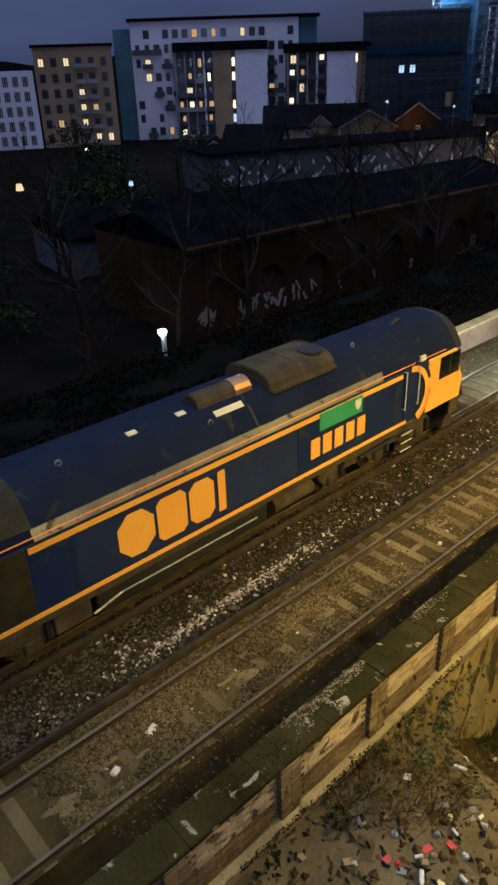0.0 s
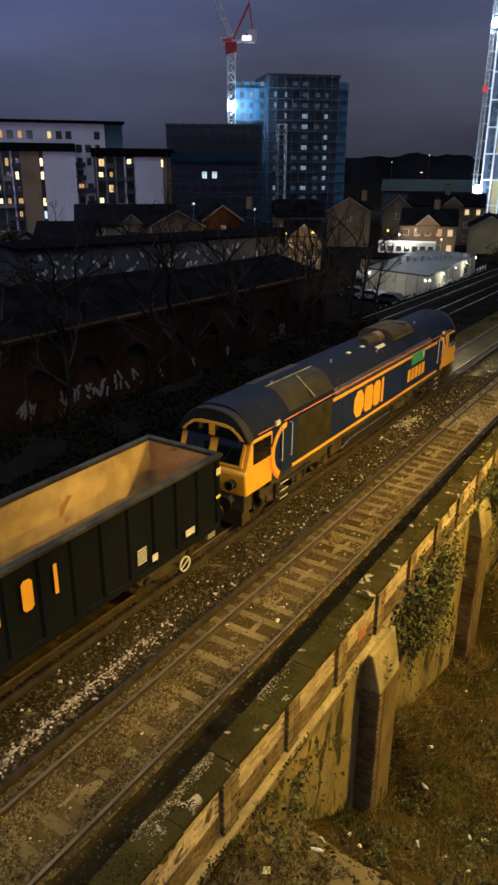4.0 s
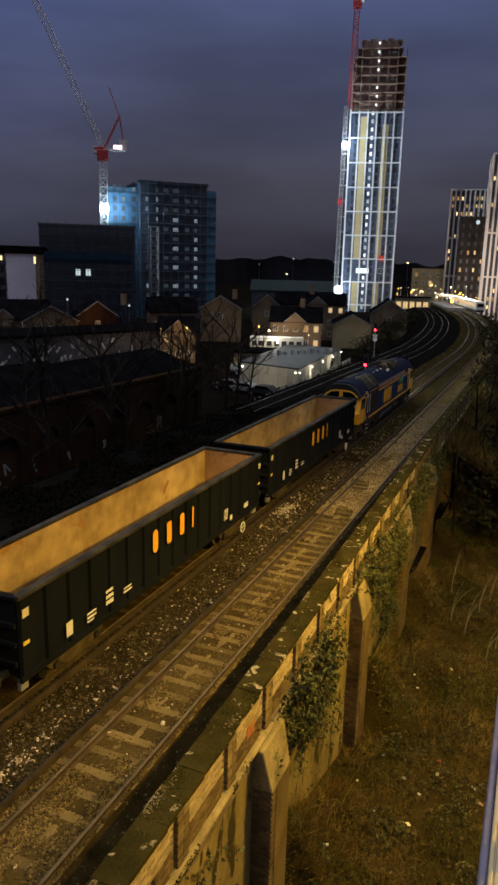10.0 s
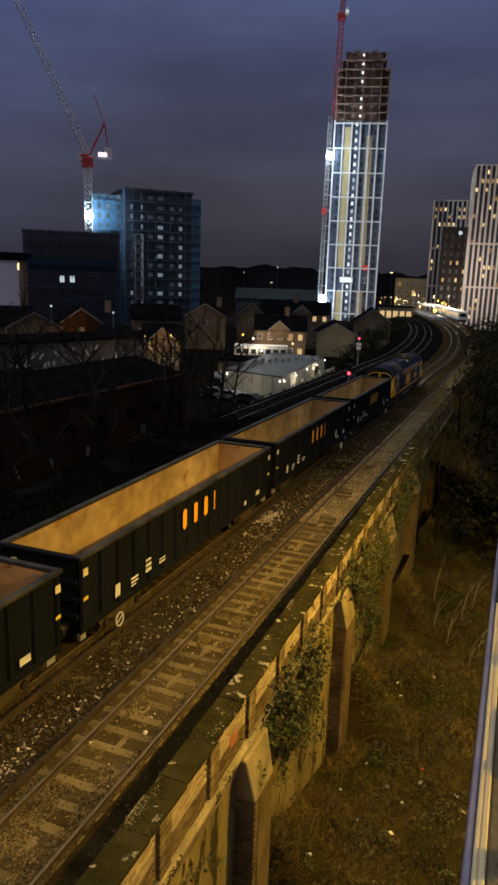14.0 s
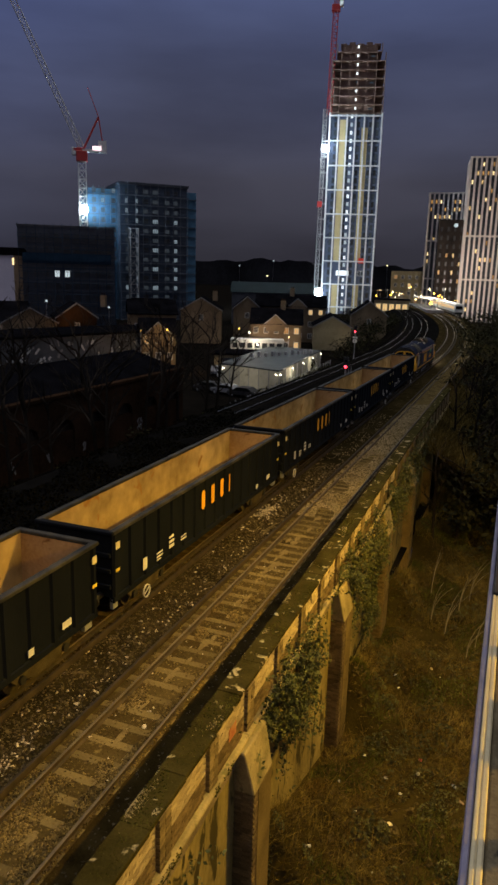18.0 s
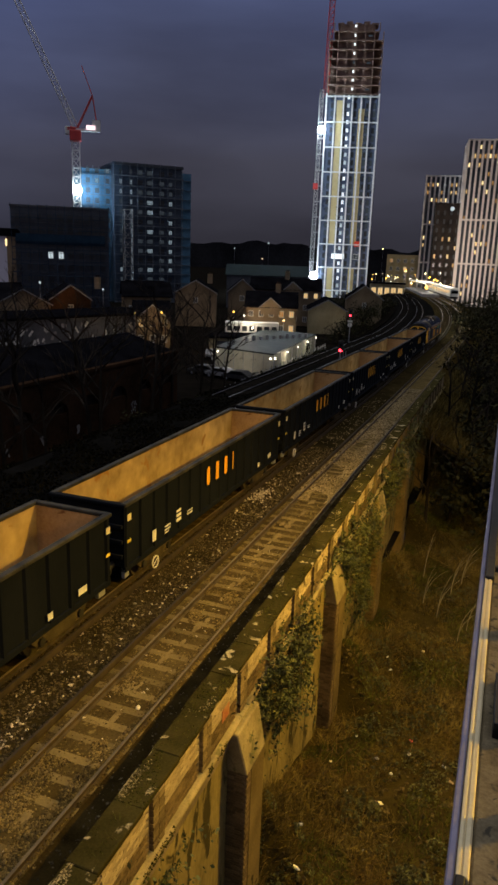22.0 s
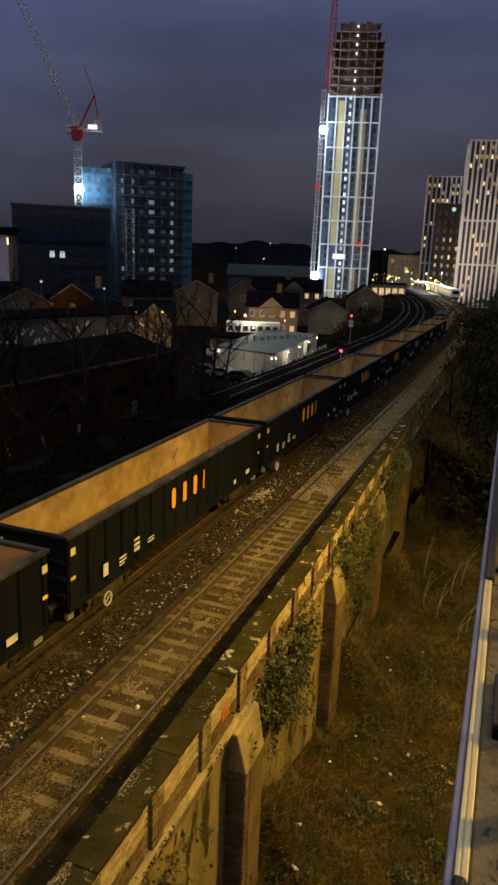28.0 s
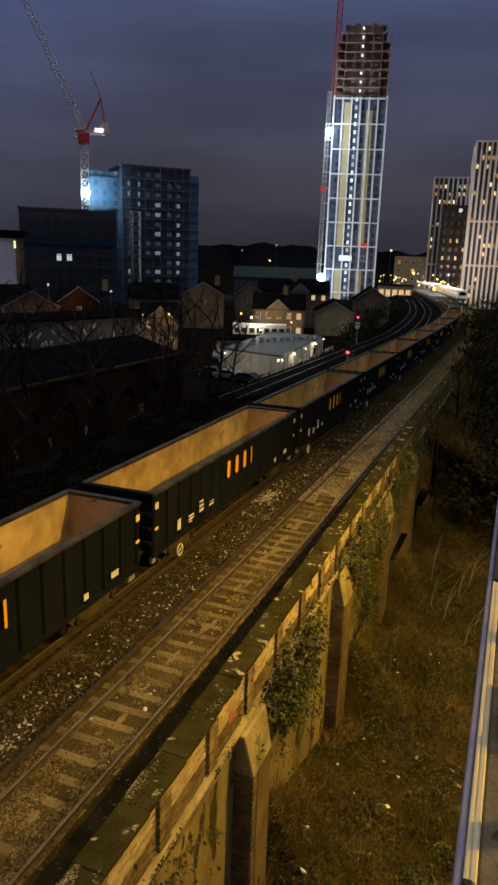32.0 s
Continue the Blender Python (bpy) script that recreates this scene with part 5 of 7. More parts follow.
    for r in range(9):
        part("scaffold_lift", Build().box(-0.2, w + 0.2, -0.9, -0.2, 0.5 + r * 2.9, 0.6 + r * 2.9).box(-0.2, w + 0.2, -0.92, -0.86, 1.4 + r * 2.9, 1.48 + r * 2.9), "bluenet", t, "scaffold lift")
    for i in range(12):
        part("standard", Build().tube((w * i / 11, -0.9, 0), (w * i / 11, -0.9, H + 0.8), 0.07, 5), "bluenet", t, "scaffold upright")


def apartments():
    m, w = site((-168.6, 116.2), (-141.5, 148.2), GROUND)
    t = thing("apartment_block", "pale lilac apartment block with balconies and warm lit windows", "building", m=m)
    H = 26.8
    part("wall", Build().box(0, w, 0, 14, 0, H), "bluewall", t, "pale wall")
    part("roof", Build().box(-0.6, w + 5.2, -0.8, 14.5, H, H + 0.7), "slate", t, "dark overhanging flat roof")
    part("end_wing", Build().box(-4.5, -0.02, 1.5, 13, 0, H - 1.4), "tealwall", t, "teal end wing")
    part("end_wing", Build().box(w + 0.02, w + 4.8, 1.5, 13, 0, H - 0.02), "tealwall", t, "teal end wing")
    for r in range(8):
        z = 1.0 + r * 3.15
        for i in range(17):
            x = 1.5 + i * 2.4
            if x > w - 1 or far_rng.random() < 0.2:
                continue
            window(t, x, -0.02, z, far_rng.choice((1.1, 1.5, 1.5)), 1.9, "darkwall", pick(0.17 if r < 7 else 0.3), 0, 1)
            if far_rng.random() < 0.35 and r < 7:
                bl = part("balcony", Build().box(x - 1.3, x + 1.3, -1.3, 0, z - 0.35, z - 0.2).box(x - 1.3, x + 1.3, -1.32, -1.26, z - 0.2, z + 0.8), "darkblock", t, "dark balcony")
    for x0, x1, brown, white, top in ((11.0, 20.3, (20.3, 24.7), (25.7, 33.5), 19.9), (38.6, 48.3, (55.6, 59.8), (48.3, 55.6), 18.9)):
        end = max(brown[1], white[1])
        bay = part("bay", Build().box(x0, end, -5.6, -0.02, 0, top), "darkblock", t, "projecting balcony bay")
        part("bay_roof", Build().prism([(-7.7, top), (-0.02, top), (-0.02, top + 2.2), (-7.3, top + 1.9)], x0 - 0.5, end + 0.2, "x"), "slate", bay, "dark overhanging bay roof")
        part("pale_wall", Build().box(white[0], white[1], -7.12, -5.6, 0, top), "bluewall", bay, "plain pale end wall")
        part("brown_wall", Build().box(brown[0], brown[1], -7.1, -5.6, 0, top), "brownwall", bay, "brown clad wall")
        n = 4
        for i in range(n + 1):
            x = x0 + (x1 - x0) * i / n
            part("pier", Build().box(x - 0.22, x + 0.22, -6.9, -5.6, 0, top), "bluewall" if i == 3 else "greywall", bay)
        for r in range(6):
            z = 0.7 + r * 3.15
            for i in range(n):
                x = x0 + (x1 - x0) * (i + 0.5) / n
                window(t, x + far_rng.uniform(-0.3, 0.3), -5.64, z, far_rng.choice((0.9, 1.3, 1.6)), 2.0, "darkwall", pick(0.32, ("warmwin", "amberwin", "bright_warm")), 0, 1)
                if far_rng.random() < 0.8:
                    part("balcony", Build().box(x - 1.1, x + 1.1, -7.5, -5.65, z - 0.35, z - 0.2).box(x - 1.1, x + 1.1, -7.5, -7.44, z - 0.2, z + 0.75), far_rng.choice(("darkblock", "darkwall", "greywall")), bay, "small balcony")
            if brown[0] < white[0] and r in (1, 2, 4, 5):
                window(t, 25.2, -5.7, z, 0.9, 2.0, "darkwall", "bright_warm" if r != 1 else "coolwin", 0, 0)
            elif brown[0] > white[0] and r == 5:
                window(t, 55.5, -7.2, z, 0.6, 1.9, "darkwall", "bright_warm", 0, 0)


def brown_block():
    m, w = site((-172.5, 91.0), (-163.0, 106.5), GROUND)
    t = thing("brown_block", "brown brick apartment building with warm lit windows", "building", m=m)
    part("wall", Build().box(0, w, 0, 12, 0, 21.6), "brownwall", t)
    part("roof", Build().box(-0.4, w + 0.4, -0.4, 12.4, 21.6, 22.2), "slate", t)
    for r in range(6):
        for i in range(6):
            window(t, 1.6 + i * 2.9, -0.02, 1.0 + r * 3.3, 1.4, 1.9, "darkwall", pick(0.28), 0, 1)
            if i in (3, 4):
                part("balcony", Build().box(0.4 + i * 2.9, 2.8 + i * 2.9, -1.2, 0, 0.6 + r * 3.3, 0.75 + r * 3.3).box(0.4 + i * 2.9, 2.8 + i * 2.9, -1.22, -1.15, 0.75 + r * 3.3, 1.6 + r * 3.3), "greywall", t, "balcony")
    m, w = site((-178.5, 79.5), (-172.8, 90.5), GROUND)
    t = thing("white_block", "white panelled block with tall dark windows", "building", m=m)
    part("wall", Build().box(0, w, 0, 12, 0, 17), "bluewall", t)
    for r in range(5):
        for i in range(5):
            window(t, 1.2 + i * 2.3, -0.02, 0.7 + r * 3.2, 1.5, 2.4, "dimwhite", "pane", 0, 2)


def fin_tower(l, r, h, depth, label, dark=0.0):
    m, w = site(l, r, GROUND)
    t = thing("fin_tower", label, "tower", "residential towers", m=m)
    part("wall", Build().box(0, w, 0.3, depth, 0, h), "darkwall", t)
    n = max(4, int(w / 1.8))
    for i in range(n + 1):
        x = w * i / n
        part("fin", Build().box(x - 0.36, x + 0.36, -0.3, 0.35, 0, h), "palefin", t, "pale vertical fin")
    for j in range(5):
        part("side_fin", Build().box(-0.15, 0.05, 2 + j * 3.6, 3.4 + j * 3.6, 0, h), "palefin", t)
    part("band", Build().box(-0.2, w + 0.2, -0.25, 0.4, h - 0.5, h), "palefin", t)
    for k in range(1, int(h / 16)):
        part("band", Build().box(-0.2, w + 0.2, -0.22, 0.38, k * 16 - 0.3, k * 16 + 0.3), "palefin", t)
    for r_ in range(int(h / 3.1)):
        for i in range(n):
            window(t, w * (i + 0.5) / n, 0.26, 0.9 + r_ * 3.1, 0.75, 1.6, "darkwall", pick(0.2 if r_ < int(h / 3.1) - 2 else 0.5, ("warmwin", "amberwin", "amberwin", "bright_warm")), 0, 1)
    return t


def dark_tower():
    m, w = site((-38.6, 297.5), (-28.6, 299.0), GROUND)
    t = thing("dark_tower", "dark brick residential tower with few lit windows", "tower", "residential towers", m=m)
    part("wall", Build().box(0, w, 0, 12, 0, 37.8), "blackbrick", t)
    part("roof_rail", Build().box(-0.2, w + 0.2, -0.2, 12, 37.8, 38.6), "blackbrick", t)
    for r in range(11):
        for i in range(4):
            window(t, 1.3 + i * 2.5, -0.02, 1.2 + r * 3.3, 0.8, 1.6, "darkwall", pick(0.13), 0, 0)
    part("roof_lamp", Build().tube((6.5, -0.4, 36.5), (6.5, -0.1, 36.5), 0.8, 10), "coolwin", t, "white roof lamp")


def house(l, r, depth, eave, ridge, wall_mat, label, floors=2, lit=0.12, gable=None, cols=4, end_gable=False, ground=GROUND):
    """A gabled house; its ridge runs along the front, or, with end_gable, the gable faces the viewer."""
    m, w = site(l, r, ground)
    t = thing("house", label, "house", "terraced houses", m=m)
    e, g = eave - ground, ridge - ground
    o = 0.35
    if end_gable:
        part("wall", Build().prism([(0, 0), (w, 0), (w, e), (w / 2, g), (0, e)], 0, depth), wall_mat, t)
        for s in (-1, 1):
            x0, x1 = (w / 2, -o) if s < 0 else (w / 2, w + o)
            z1 = e - o * (g - e) / (w / 2)
            part("roof", Build().add([(x0, -o, g), (x1, -o, z1), (x1, depth + o, z1), (x0, depth + o, g), (x0, -o, g + 0.22), (x1, -o, z1 + 0.22), (x1, depth + o, z1 + 0.22), (x0, depth + o, g + 0.22)],
                                     [(0, 3, 2, 1), (4, 5, 6, 7), (0, 1, 5, 4), (1, 2, 6, 5), (2, 3, 7, 6), (3, 0, 4, 7)]), "slate", t, "dark tiled roof")
            part("barge_board", Build().add([(x0, -o - 0.06, g), (x1, -o - 0.06, z1), (x1, -o, z1), (x0, -o, g), (x0, -o - 0.06, g + 0.26), (x1, -o - 0.06, z1 + 0.26), (x1, -o, z1 + 0.26), (x0, -o, g + 0.26)],
                                            [(0, 3, 2, 1), (4, 5, 6, 7), (0, 1, 5, 4), (1, 2, 6, 5), (2, 3, 7, 6), (3, 0, 4, 7)]), "greywall", t, "pale barge board")
        if lit > 0.05:
            window(t, w * 0.5, -0.02, e - 2.2, 1.0, 1.3, "dimwhite", pick(lit), 0, 1)
    else:
        part("wall", Build().prism([(0, 0), (depth, 0), (depth, e), (depth / 2, g), (0, e)], 0, w, "x"), wall_mat, t)
        for s in (-1, 1):
            y0, y1 = (depth / 2, -o) if s < 0 else (depth / 2, depth + o)
            z1 = e - o * (g - e) / (depth / 2)
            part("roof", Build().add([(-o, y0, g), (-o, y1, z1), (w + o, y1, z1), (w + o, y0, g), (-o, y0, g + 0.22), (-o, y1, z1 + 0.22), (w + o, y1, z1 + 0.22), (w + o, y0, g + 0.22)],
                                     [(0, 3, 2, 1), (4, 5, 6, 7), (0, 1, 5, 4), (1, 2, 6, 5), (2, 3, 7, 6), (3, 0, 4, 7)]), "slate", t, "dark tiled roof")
        fh = e / floors
        for k in range(floors):
            for i in range(cols):
                window(t, w * (i + 0.5) / cols, -0.02, k * fh + 0.9, 1.0, 1.3, "dimwhite", pick(lit), 0, 1)
        if gable is not None:
            gw = 2.0
            x = w * gable
            gb = part("gable", Build().prism([(x - gw, e - 1.5), (x + gw, e - 1.5), (x + gw, e), (x, e + 1.7), (x - gw, e)], -0.35, depth * 0.4), wall_mat, t, "small front gable")
            for s in (-1, 1):
                part("barge_board", Build().add([(x, -0.5, e + 1.75), (x + s * (gw + 0.3), -0.5, e - 0.2), (x + s * (gw + 0.3), -0.36, e - 0.2), (x, -0.36, e + 1.75), (x, -0.5, e + 2.0), (x + s * (gw + 0.3), -0.5, e + 0.05), (x + s * (gw + 0.3), -0.36, e + 0.05), (x, -0.36, e + 2.0)],
                                                [(0, 3, 2, 1), (4, 5, 6, 7), (0, 1, 5, 4), (1, 2, 6, 5), (2, 3, 7, 6), (3, 0, 4, 7)]), "greywall", gb, "pale barge board")
    return t


def chimney(x, y, z):
    t = thing("chimney", "brick chimney with clay pots on a roof", "chimney", "chimneys", m=pose(x, y, z))
    part("shaft", Build().box(-0.5, 0.5, -0.35, 0.35, -1.0, 1.2), "lightbrick", t)
    for dx in (-0.25, 0.25):
        part("pot", Build().tube((dx, 0, 1.2), (dx, 0, 1.6), 0.13, 8), "redbrick", t)


tall_tower()
tower_crane()
luffing_crane()
scaffold_block()
dark_block()
apartments()
brown_block()
fin_tower((-47.2, 326.6), (-29.8, 329.0), 52.0, 20, "pale finned residential tower with lit windows")
fin_tower((-27.6, 288.7), (-4.5, 292.5), 60.2, 22, "tall pale finned residential tower with many lit windows")
dark_tower()
# terraces, from the railway outwards
house((-54.8, 139.7), (-44.8, 143.1), 9, 0.6, 3.4, "lightbrick", "brown brick terraced house with a small gable and one lit window", 2, 0.2, 0.48, 5)
house((-44.6, 151.2), (-36.8, 153.6), 16, -0.3, 1.9, "houseyellow", "pale yellow brick house with its gable to the railway", 2, 0.0, None, 4, True)
house((-63.0, 163.3), (-46.9, 168.6), 9, 3.2, 5.6, "lightbrick", "long brick terrace with lit upper windows", 3, 0.45, 0.6, 7)
house((-43.0, 179.3), (-34.5, 181.6), 14, 1.2, 4.4, "lightbrick", "brown brick house with a wide dark gable roof", 2, 0.2, None, 4, True)
house((-75.0, 147.0), (-66.5, 150.6), 14, 2.2, 4.9, "lightbrick", "brick house with a steep dark gable", 3, 0.1, None, 4, True)
house((-66.0, 156.6), (-60.0, 159.0), 12, 2.6, 5.3, "lightbrick", "narrow brick house with a dark gable roof", 3, 0.1, None, 3, True)
house((-83.0, 139.0), (-76.0, 143.0), 10, 1.6, 4.4, "lightbrick", "brick house with a tiled roof", 2, 0.2, None, 3)
house((-72.0, 119.6), (-64.5, 124.6), 9, 2.6, 5.0, "lightbrick", "brick house with one lit window under its eaves", 2, 0.25, None, 3)
house((-83.5, 112.5), (-78.0, 117.5), 10, 1.6, 4.2, "redbrick", "red brick house glowing in lamp light", 2, 0.25, None, 3, True)
house((-62.6, 107.6), (-57.5, 110.8), 8, 0.2, 2.4, "lightbrick", "small house with a pale gable edge", 2, 0.15, 0.5, 3)
house((-89.0, 104.0), (-82.0, 110.5), 9, 0.8, 3.4, "lightbrick", "dark brick house with a tiled roof", 2, 0.1, None, 3, True)
house((-108.0, 103.5), (-93.5, 117.0), 9, 0.4, 3.8, "lightbrick", "long dark terrace with dormer gables", 2, 0.0, 0.55, 6)
house((-94.5, 74.0), (-89.0, 80.0), 9, -2.0, 0.6, "lightbrick", "house with pale gable boards", 2, 0.0, None, 3, True)
house((-100.0, 86.0), (-92.0, 92.0), 9, -0.6, 1.8, "lightbrick", "dark house behind bare trees", 2, 0.05, None, 3)
for x, y, z in ((-50, 146, 4.0), (-70.5, 156, 5.2), (-56, 170, 6.2), (-78, 120, 4.6)):
    chimney(x, y, z)


def veer(u):
    """How far the viaduct's wall draws in towards the tracks."""
    return -0.015 * min(40.0, max(0.0, u - 6.0))


def wall_spot(x0, u, z=0.0):
    return spot(x0 + veer(u), u, z)


# ---- viaduct: parapet with panels, coping stones, string course and buttresses ----
viaduct = thing("viaduct_wall", "old brick railway viaduct wall with mossy coping and buttresses", "viaduct", kind="structure")
PITCH, FIRST, PILW, FOOT = 2.2, 3.0, 0.45, -7.6
core = Build().sweep([(-5.70, -0.6), (-5.18, -0.6), (-5.18, 1.14), (-5.70, 1.14)], us(-12, 68, 4), veer=veer)
part("parapet_core", core, "mortar", viaduct)
part("spandrel_wall", Build().sweep([(-5.75, FOOT), (-5.22, FOOT), (-5.22, -0.12), (-5.75, -0.12)], us(-12, 68, 4), veer=veer), "render", viaduct, "stained rendered wall face")
part("string_course", Build().sweep([(-5.30, -0.125), (-5.06, -0.125), (-5.01, -0.06), (-5.01, 0.0), (-5.06, 0.045), (-5.30, 0.045)], us(-12, 68, 2), veer=veer), "stone", viaduct, "weathered projecting stone ledge", bev=0.01)
rng = np.random.default_rng(4)
# coping stones, each a little out of line
for i in range(50):
    u0 = -4.0 + i * 1.45
    w, dz, dx = 1.45 - 0.007, rng.uniform(-0.012, 0.012), rng.uniform(-0.018, 0.018)
    m = wall_spot(-5.42 + dx, u0 + 0.72, 1.20 + dz) @ Matrix.Rotation(rng.uniform(-0.006, 0.006), 4, "Z")
    b = Build().obox(m, 0.60 + rng.uniform(-0.01, 0.01), w, 0.12)
    part("coping_stone", b, "coping", viaduct, bev=0.018)
# pilasters of dark brick and recessed brick panels
bw, bh = 0.222, 0.0755
brick_mesh = Build().box(-0.028, 0.0, 0.006, bw - 0.006, 0.005, bh - 0.005).mesh("brick")
brick_mesh.materials.append(M["brick"])
rest, soot = Build(), Build()
lower = Build()
singles = 0
for k in range(29):
    u = FIRST + PITCH * k
    pil = Build()
    m = wall_spot(-5.165, u, 0)
    if u < 30:
        for r in range(15):
            z = 0.05 + r * bh
            off = 0.0 if r % 2 else 0.5 * bw
            for c in (0, 1):
                pil.obox(m @ Matrix.Translation((rng.uniform(-0.004, 0.004), (c - 0.5) * bw + (off - 0.25 * bw) * 0.12, z + bh / 2)), 0.15, bw - 0.012, bh - 0.011)
        pil.obox(m @ Matrix.Translation((-0.012, 0, 0.61)), 0.13, PILW - 0.02, 1.10)
    else:
        pil.obox(m @ Matrix.Translation((0, 0, 0.60)), 0.15, PILW, 1.10)
    part("pilaster", pil, "pilaster", viaduct, "sooty brick pilaster")
    if u > 34:
        continue
    for r in range(15):
        z = 0.05 + r * bh
        off = 0.0 if r % 2 else 0.5 * bw
        for c in range(9):
            y = u + PILW / 2 + off + c * bw - 0.1
            if y + bw > u + PITCH - PILW / 2 + 0.02 or y < u + PILW / 2 - 0.06:
                continue
            mm = wall_spot(-5.15 + rng.uniform(-0.004, 0.004), y, z) @ Matrix.Rotation(rng.uniform(-0.01, 0.01), 4, "Z")
            if r < 7:
                lower.obox(mm @ Matrix.Translation((-0.014, bw / 2, bh / 2)), 0.034, bw - 0.012, bh - 0.010)
            elif 6.0 < u < 17.0 and singles < 300:
                part("brick", brick_mesh, None, viaduct, m=mm)
                singles += 1
            else:
                rest.obox(mm @ Matrix.Translation((-0.014, bw / 2, bh / 2)), 0.028, bw - 0.012, bh - 0.010)
part("bricks_beyond", rest, "brick_i", viaduct, kind="stuff")
part("lower_bricks", lower, "dark_brick", viaduct, "darker lower courses", kind="stuff")
# red paint daub on a panel
part("paint_daub", Build().obox(wall_spot(-5.137, 12.95, 0.62), 0.012, 0.42, 0.32), mat("red_daub", (0.30, 0.06, 0.03), (0.42, 0.22, 0.10), 0.8, 0, 5, 30, 0.2, 0.9), viaduct, "faded red paint daub", bev=0.004)
# buttresses
for k in range(5):
    u = 14.0 + 9.3 * k
    m = wall_spot(-4.98, u, 0)
    bt = part("buttress", Build().obox(m @ Matrix.Translation((0, 0, (FOOT - 1.25) / 2)), 0.50, 1.2, -1.25 - FOOT), "dark_brick", viaduct, "tall sooty brick buttress", bev=0.01)
    if k < 3:
        teeth = Build()
        for r in range(74):
            z = -1.28 - r * bh
            off = 0.25 * bw if r % 2 else 0.0
            for c in (0, 1):
                teeth.obox(m @ Matrix.Translation((-0.13 + c * bw + off - 0.04, -0.61, z)), bw - 0.012, 0.03, bh - 0.012)
            for c in range(5):
                teeth.obox(m @ Matrix.Translation((0.255, -0.49 + c * bw + off, z)), 0.02, bw - 0.012, bh - 0.012)
        part("buttress_bricks", teeth, "dark_brick", bt, kind="stuff")
    part("pier_face", Build().obox(m @ Matrix.Translation((0.262, 0.14, (FOOT - 1.3) / 2)), 0.03, 0.90, -1.3 - FOOT), "pier", bt, "paler rendered pier front")
    cap = Build().add([tuple(m @ Vector(q)) for q in ((-0.25, -0.63, -1.28), (0.28, -0.63, -1.28), (0.28, 0.63, -1.28), (-0.25, 0.63, -1.28), (-0.25, -0.72, -0.17), (0.04, -0.72, -0.17), (0.04, 0.72, -0.17), (-0.25, 0.72, -0.17))],
                      [(0, 3, 2, 1), (4, 5, 6, 7), (0, 1, 5, 4), (1, 2, 6, 5), (2, 3, 7, 6), (3, 0, 4, 7)])
    part("buttress_cap", cap, "stone", bt, "weathered sloping stone cap", bev=0.03)

# ---- low wall between the pairs of tracks ----
low = thing("low_wall", "low old brick wall between the railway tracks", "wall", kind="structure")
part("wall_body", Build().sweep([(-15.05, -0.3), (-14.65, -0.3), (-14.65, 0.72), (-15.05, 0.72)], us(-12, 46, 4)), "lightbrick", low)
part("wall_cap", Build().sweep([(-15.1, 0.72), (-14.6, 0.72), (-14.6, 0.82), (-15.1, 0.82)], us(-12, 46, 4)), "stone", low, bev=0.01)

bank = Build().sweep([(-24.4, -0.55), (-27.0, -2.2), (-31.0, GROUND - 0.1), (-24.4, GROUND - 0.2)], us(-14, 300, 6))
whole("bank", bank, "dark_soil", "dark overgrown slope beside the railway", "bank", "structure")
slope = Build().sweep([(-5.3, -2.0), (-5.3, -0.25), (-4.4, -0.45), (-1.0, -2.6), (5.0, -5.9), (5.0, -7.0), (-5.3, -7.0)], us(54, 250, 6), veer=veer)
whole("railway_slope", slope, "soil", "brown overgrown slope beside the far tracks", "bank", "structure")
def mound(x, y):
    """Earth and brambles heaped against the wall behind each buttress."""
    k = ((y - 14.7) % 9.3) / 7.4
    return (2.6 * max(0.0, 1 - k) * math.exp(-((x + 5.3) / 1.1) ** 2) * min(1.0, k * 12) if y > 14.7 else 0.0)


def ease(k):
    k = min(1.0, max(0.0, k))
    return k * k * (3 - 2 * k)


def hump_z(x, y):
    t = min(1.0, max(0.0, (13.4 - y) / 5.8))
    sink = 1.55 * ease((y - 11.5) / 7.0) * ease((62.0 - y) / 20.0) * ease((20.0 - x) / 12.0)
    return GROUND + 0.30 - sink + mound(x, y) + 4.55 * (0.75 * t + 0.25 * t * t * (3 - 2 * t)) * max(0.25, 1 - (x + 5.3) / 9.0) + 0.26 * noise.noise((x * 0.5, y * 0.5, 0)) + 0.12 * noise.noise((x * 1.7, y * 1.7, 3))


nx, ny = 60, 150
for name, j0, j1, stuff_, text in (("heap", 0, 43, "earth", "bare earth heap with litter at the wall's foot"), ("waste_ground", 43, ny - 1, "soil", "uneven overgrown waste ground below the viaduct")):
    hump = Build()
    for j in range(j0, j1 + 1):
        for i in range(nx):
            x, y = -5.5 + 34 * (i / (nx - 1)) ** 1.4, -14 + 84 * j / (ny - 1)
            hump.v.append((x, y, hump_z(x, y)))
    for j in range(j1 - j0):
        for i in range(nx - 1):
            a = j * nx + i
            hump.f.append((a, a + 1, a + nx + 1, a + nx))
    whole(name, hump, stuff_, text, "ground", "structure", smooth=True)

# ---- window sill under the viewer ----
sill = thing("window_sill", "cream metal window sill with a dirty ledge under the viewer", "window sill", kind="structure", m=pose(0.012, 0, 9.2, 0, 0, 1.17))
part("outer_lip", Build().box(-0.002, 0.018, 0.6, 9.0, -0.05, 0.012), "lilac", sill, "bluish metal outer lip", bev=0.004)
part("metal_rail", Build().box(0.020, 0.031, 1.45, 3.18, -0.02, 0.018).box(0.035, 0.049, 1.45, 3.18, -0.02, 0.016).box(0.020, 0.052, 1.45, 3.18, -0.03, 0.010), "creammetal", sill, "cream ribbed metal rail", bev=0.002)
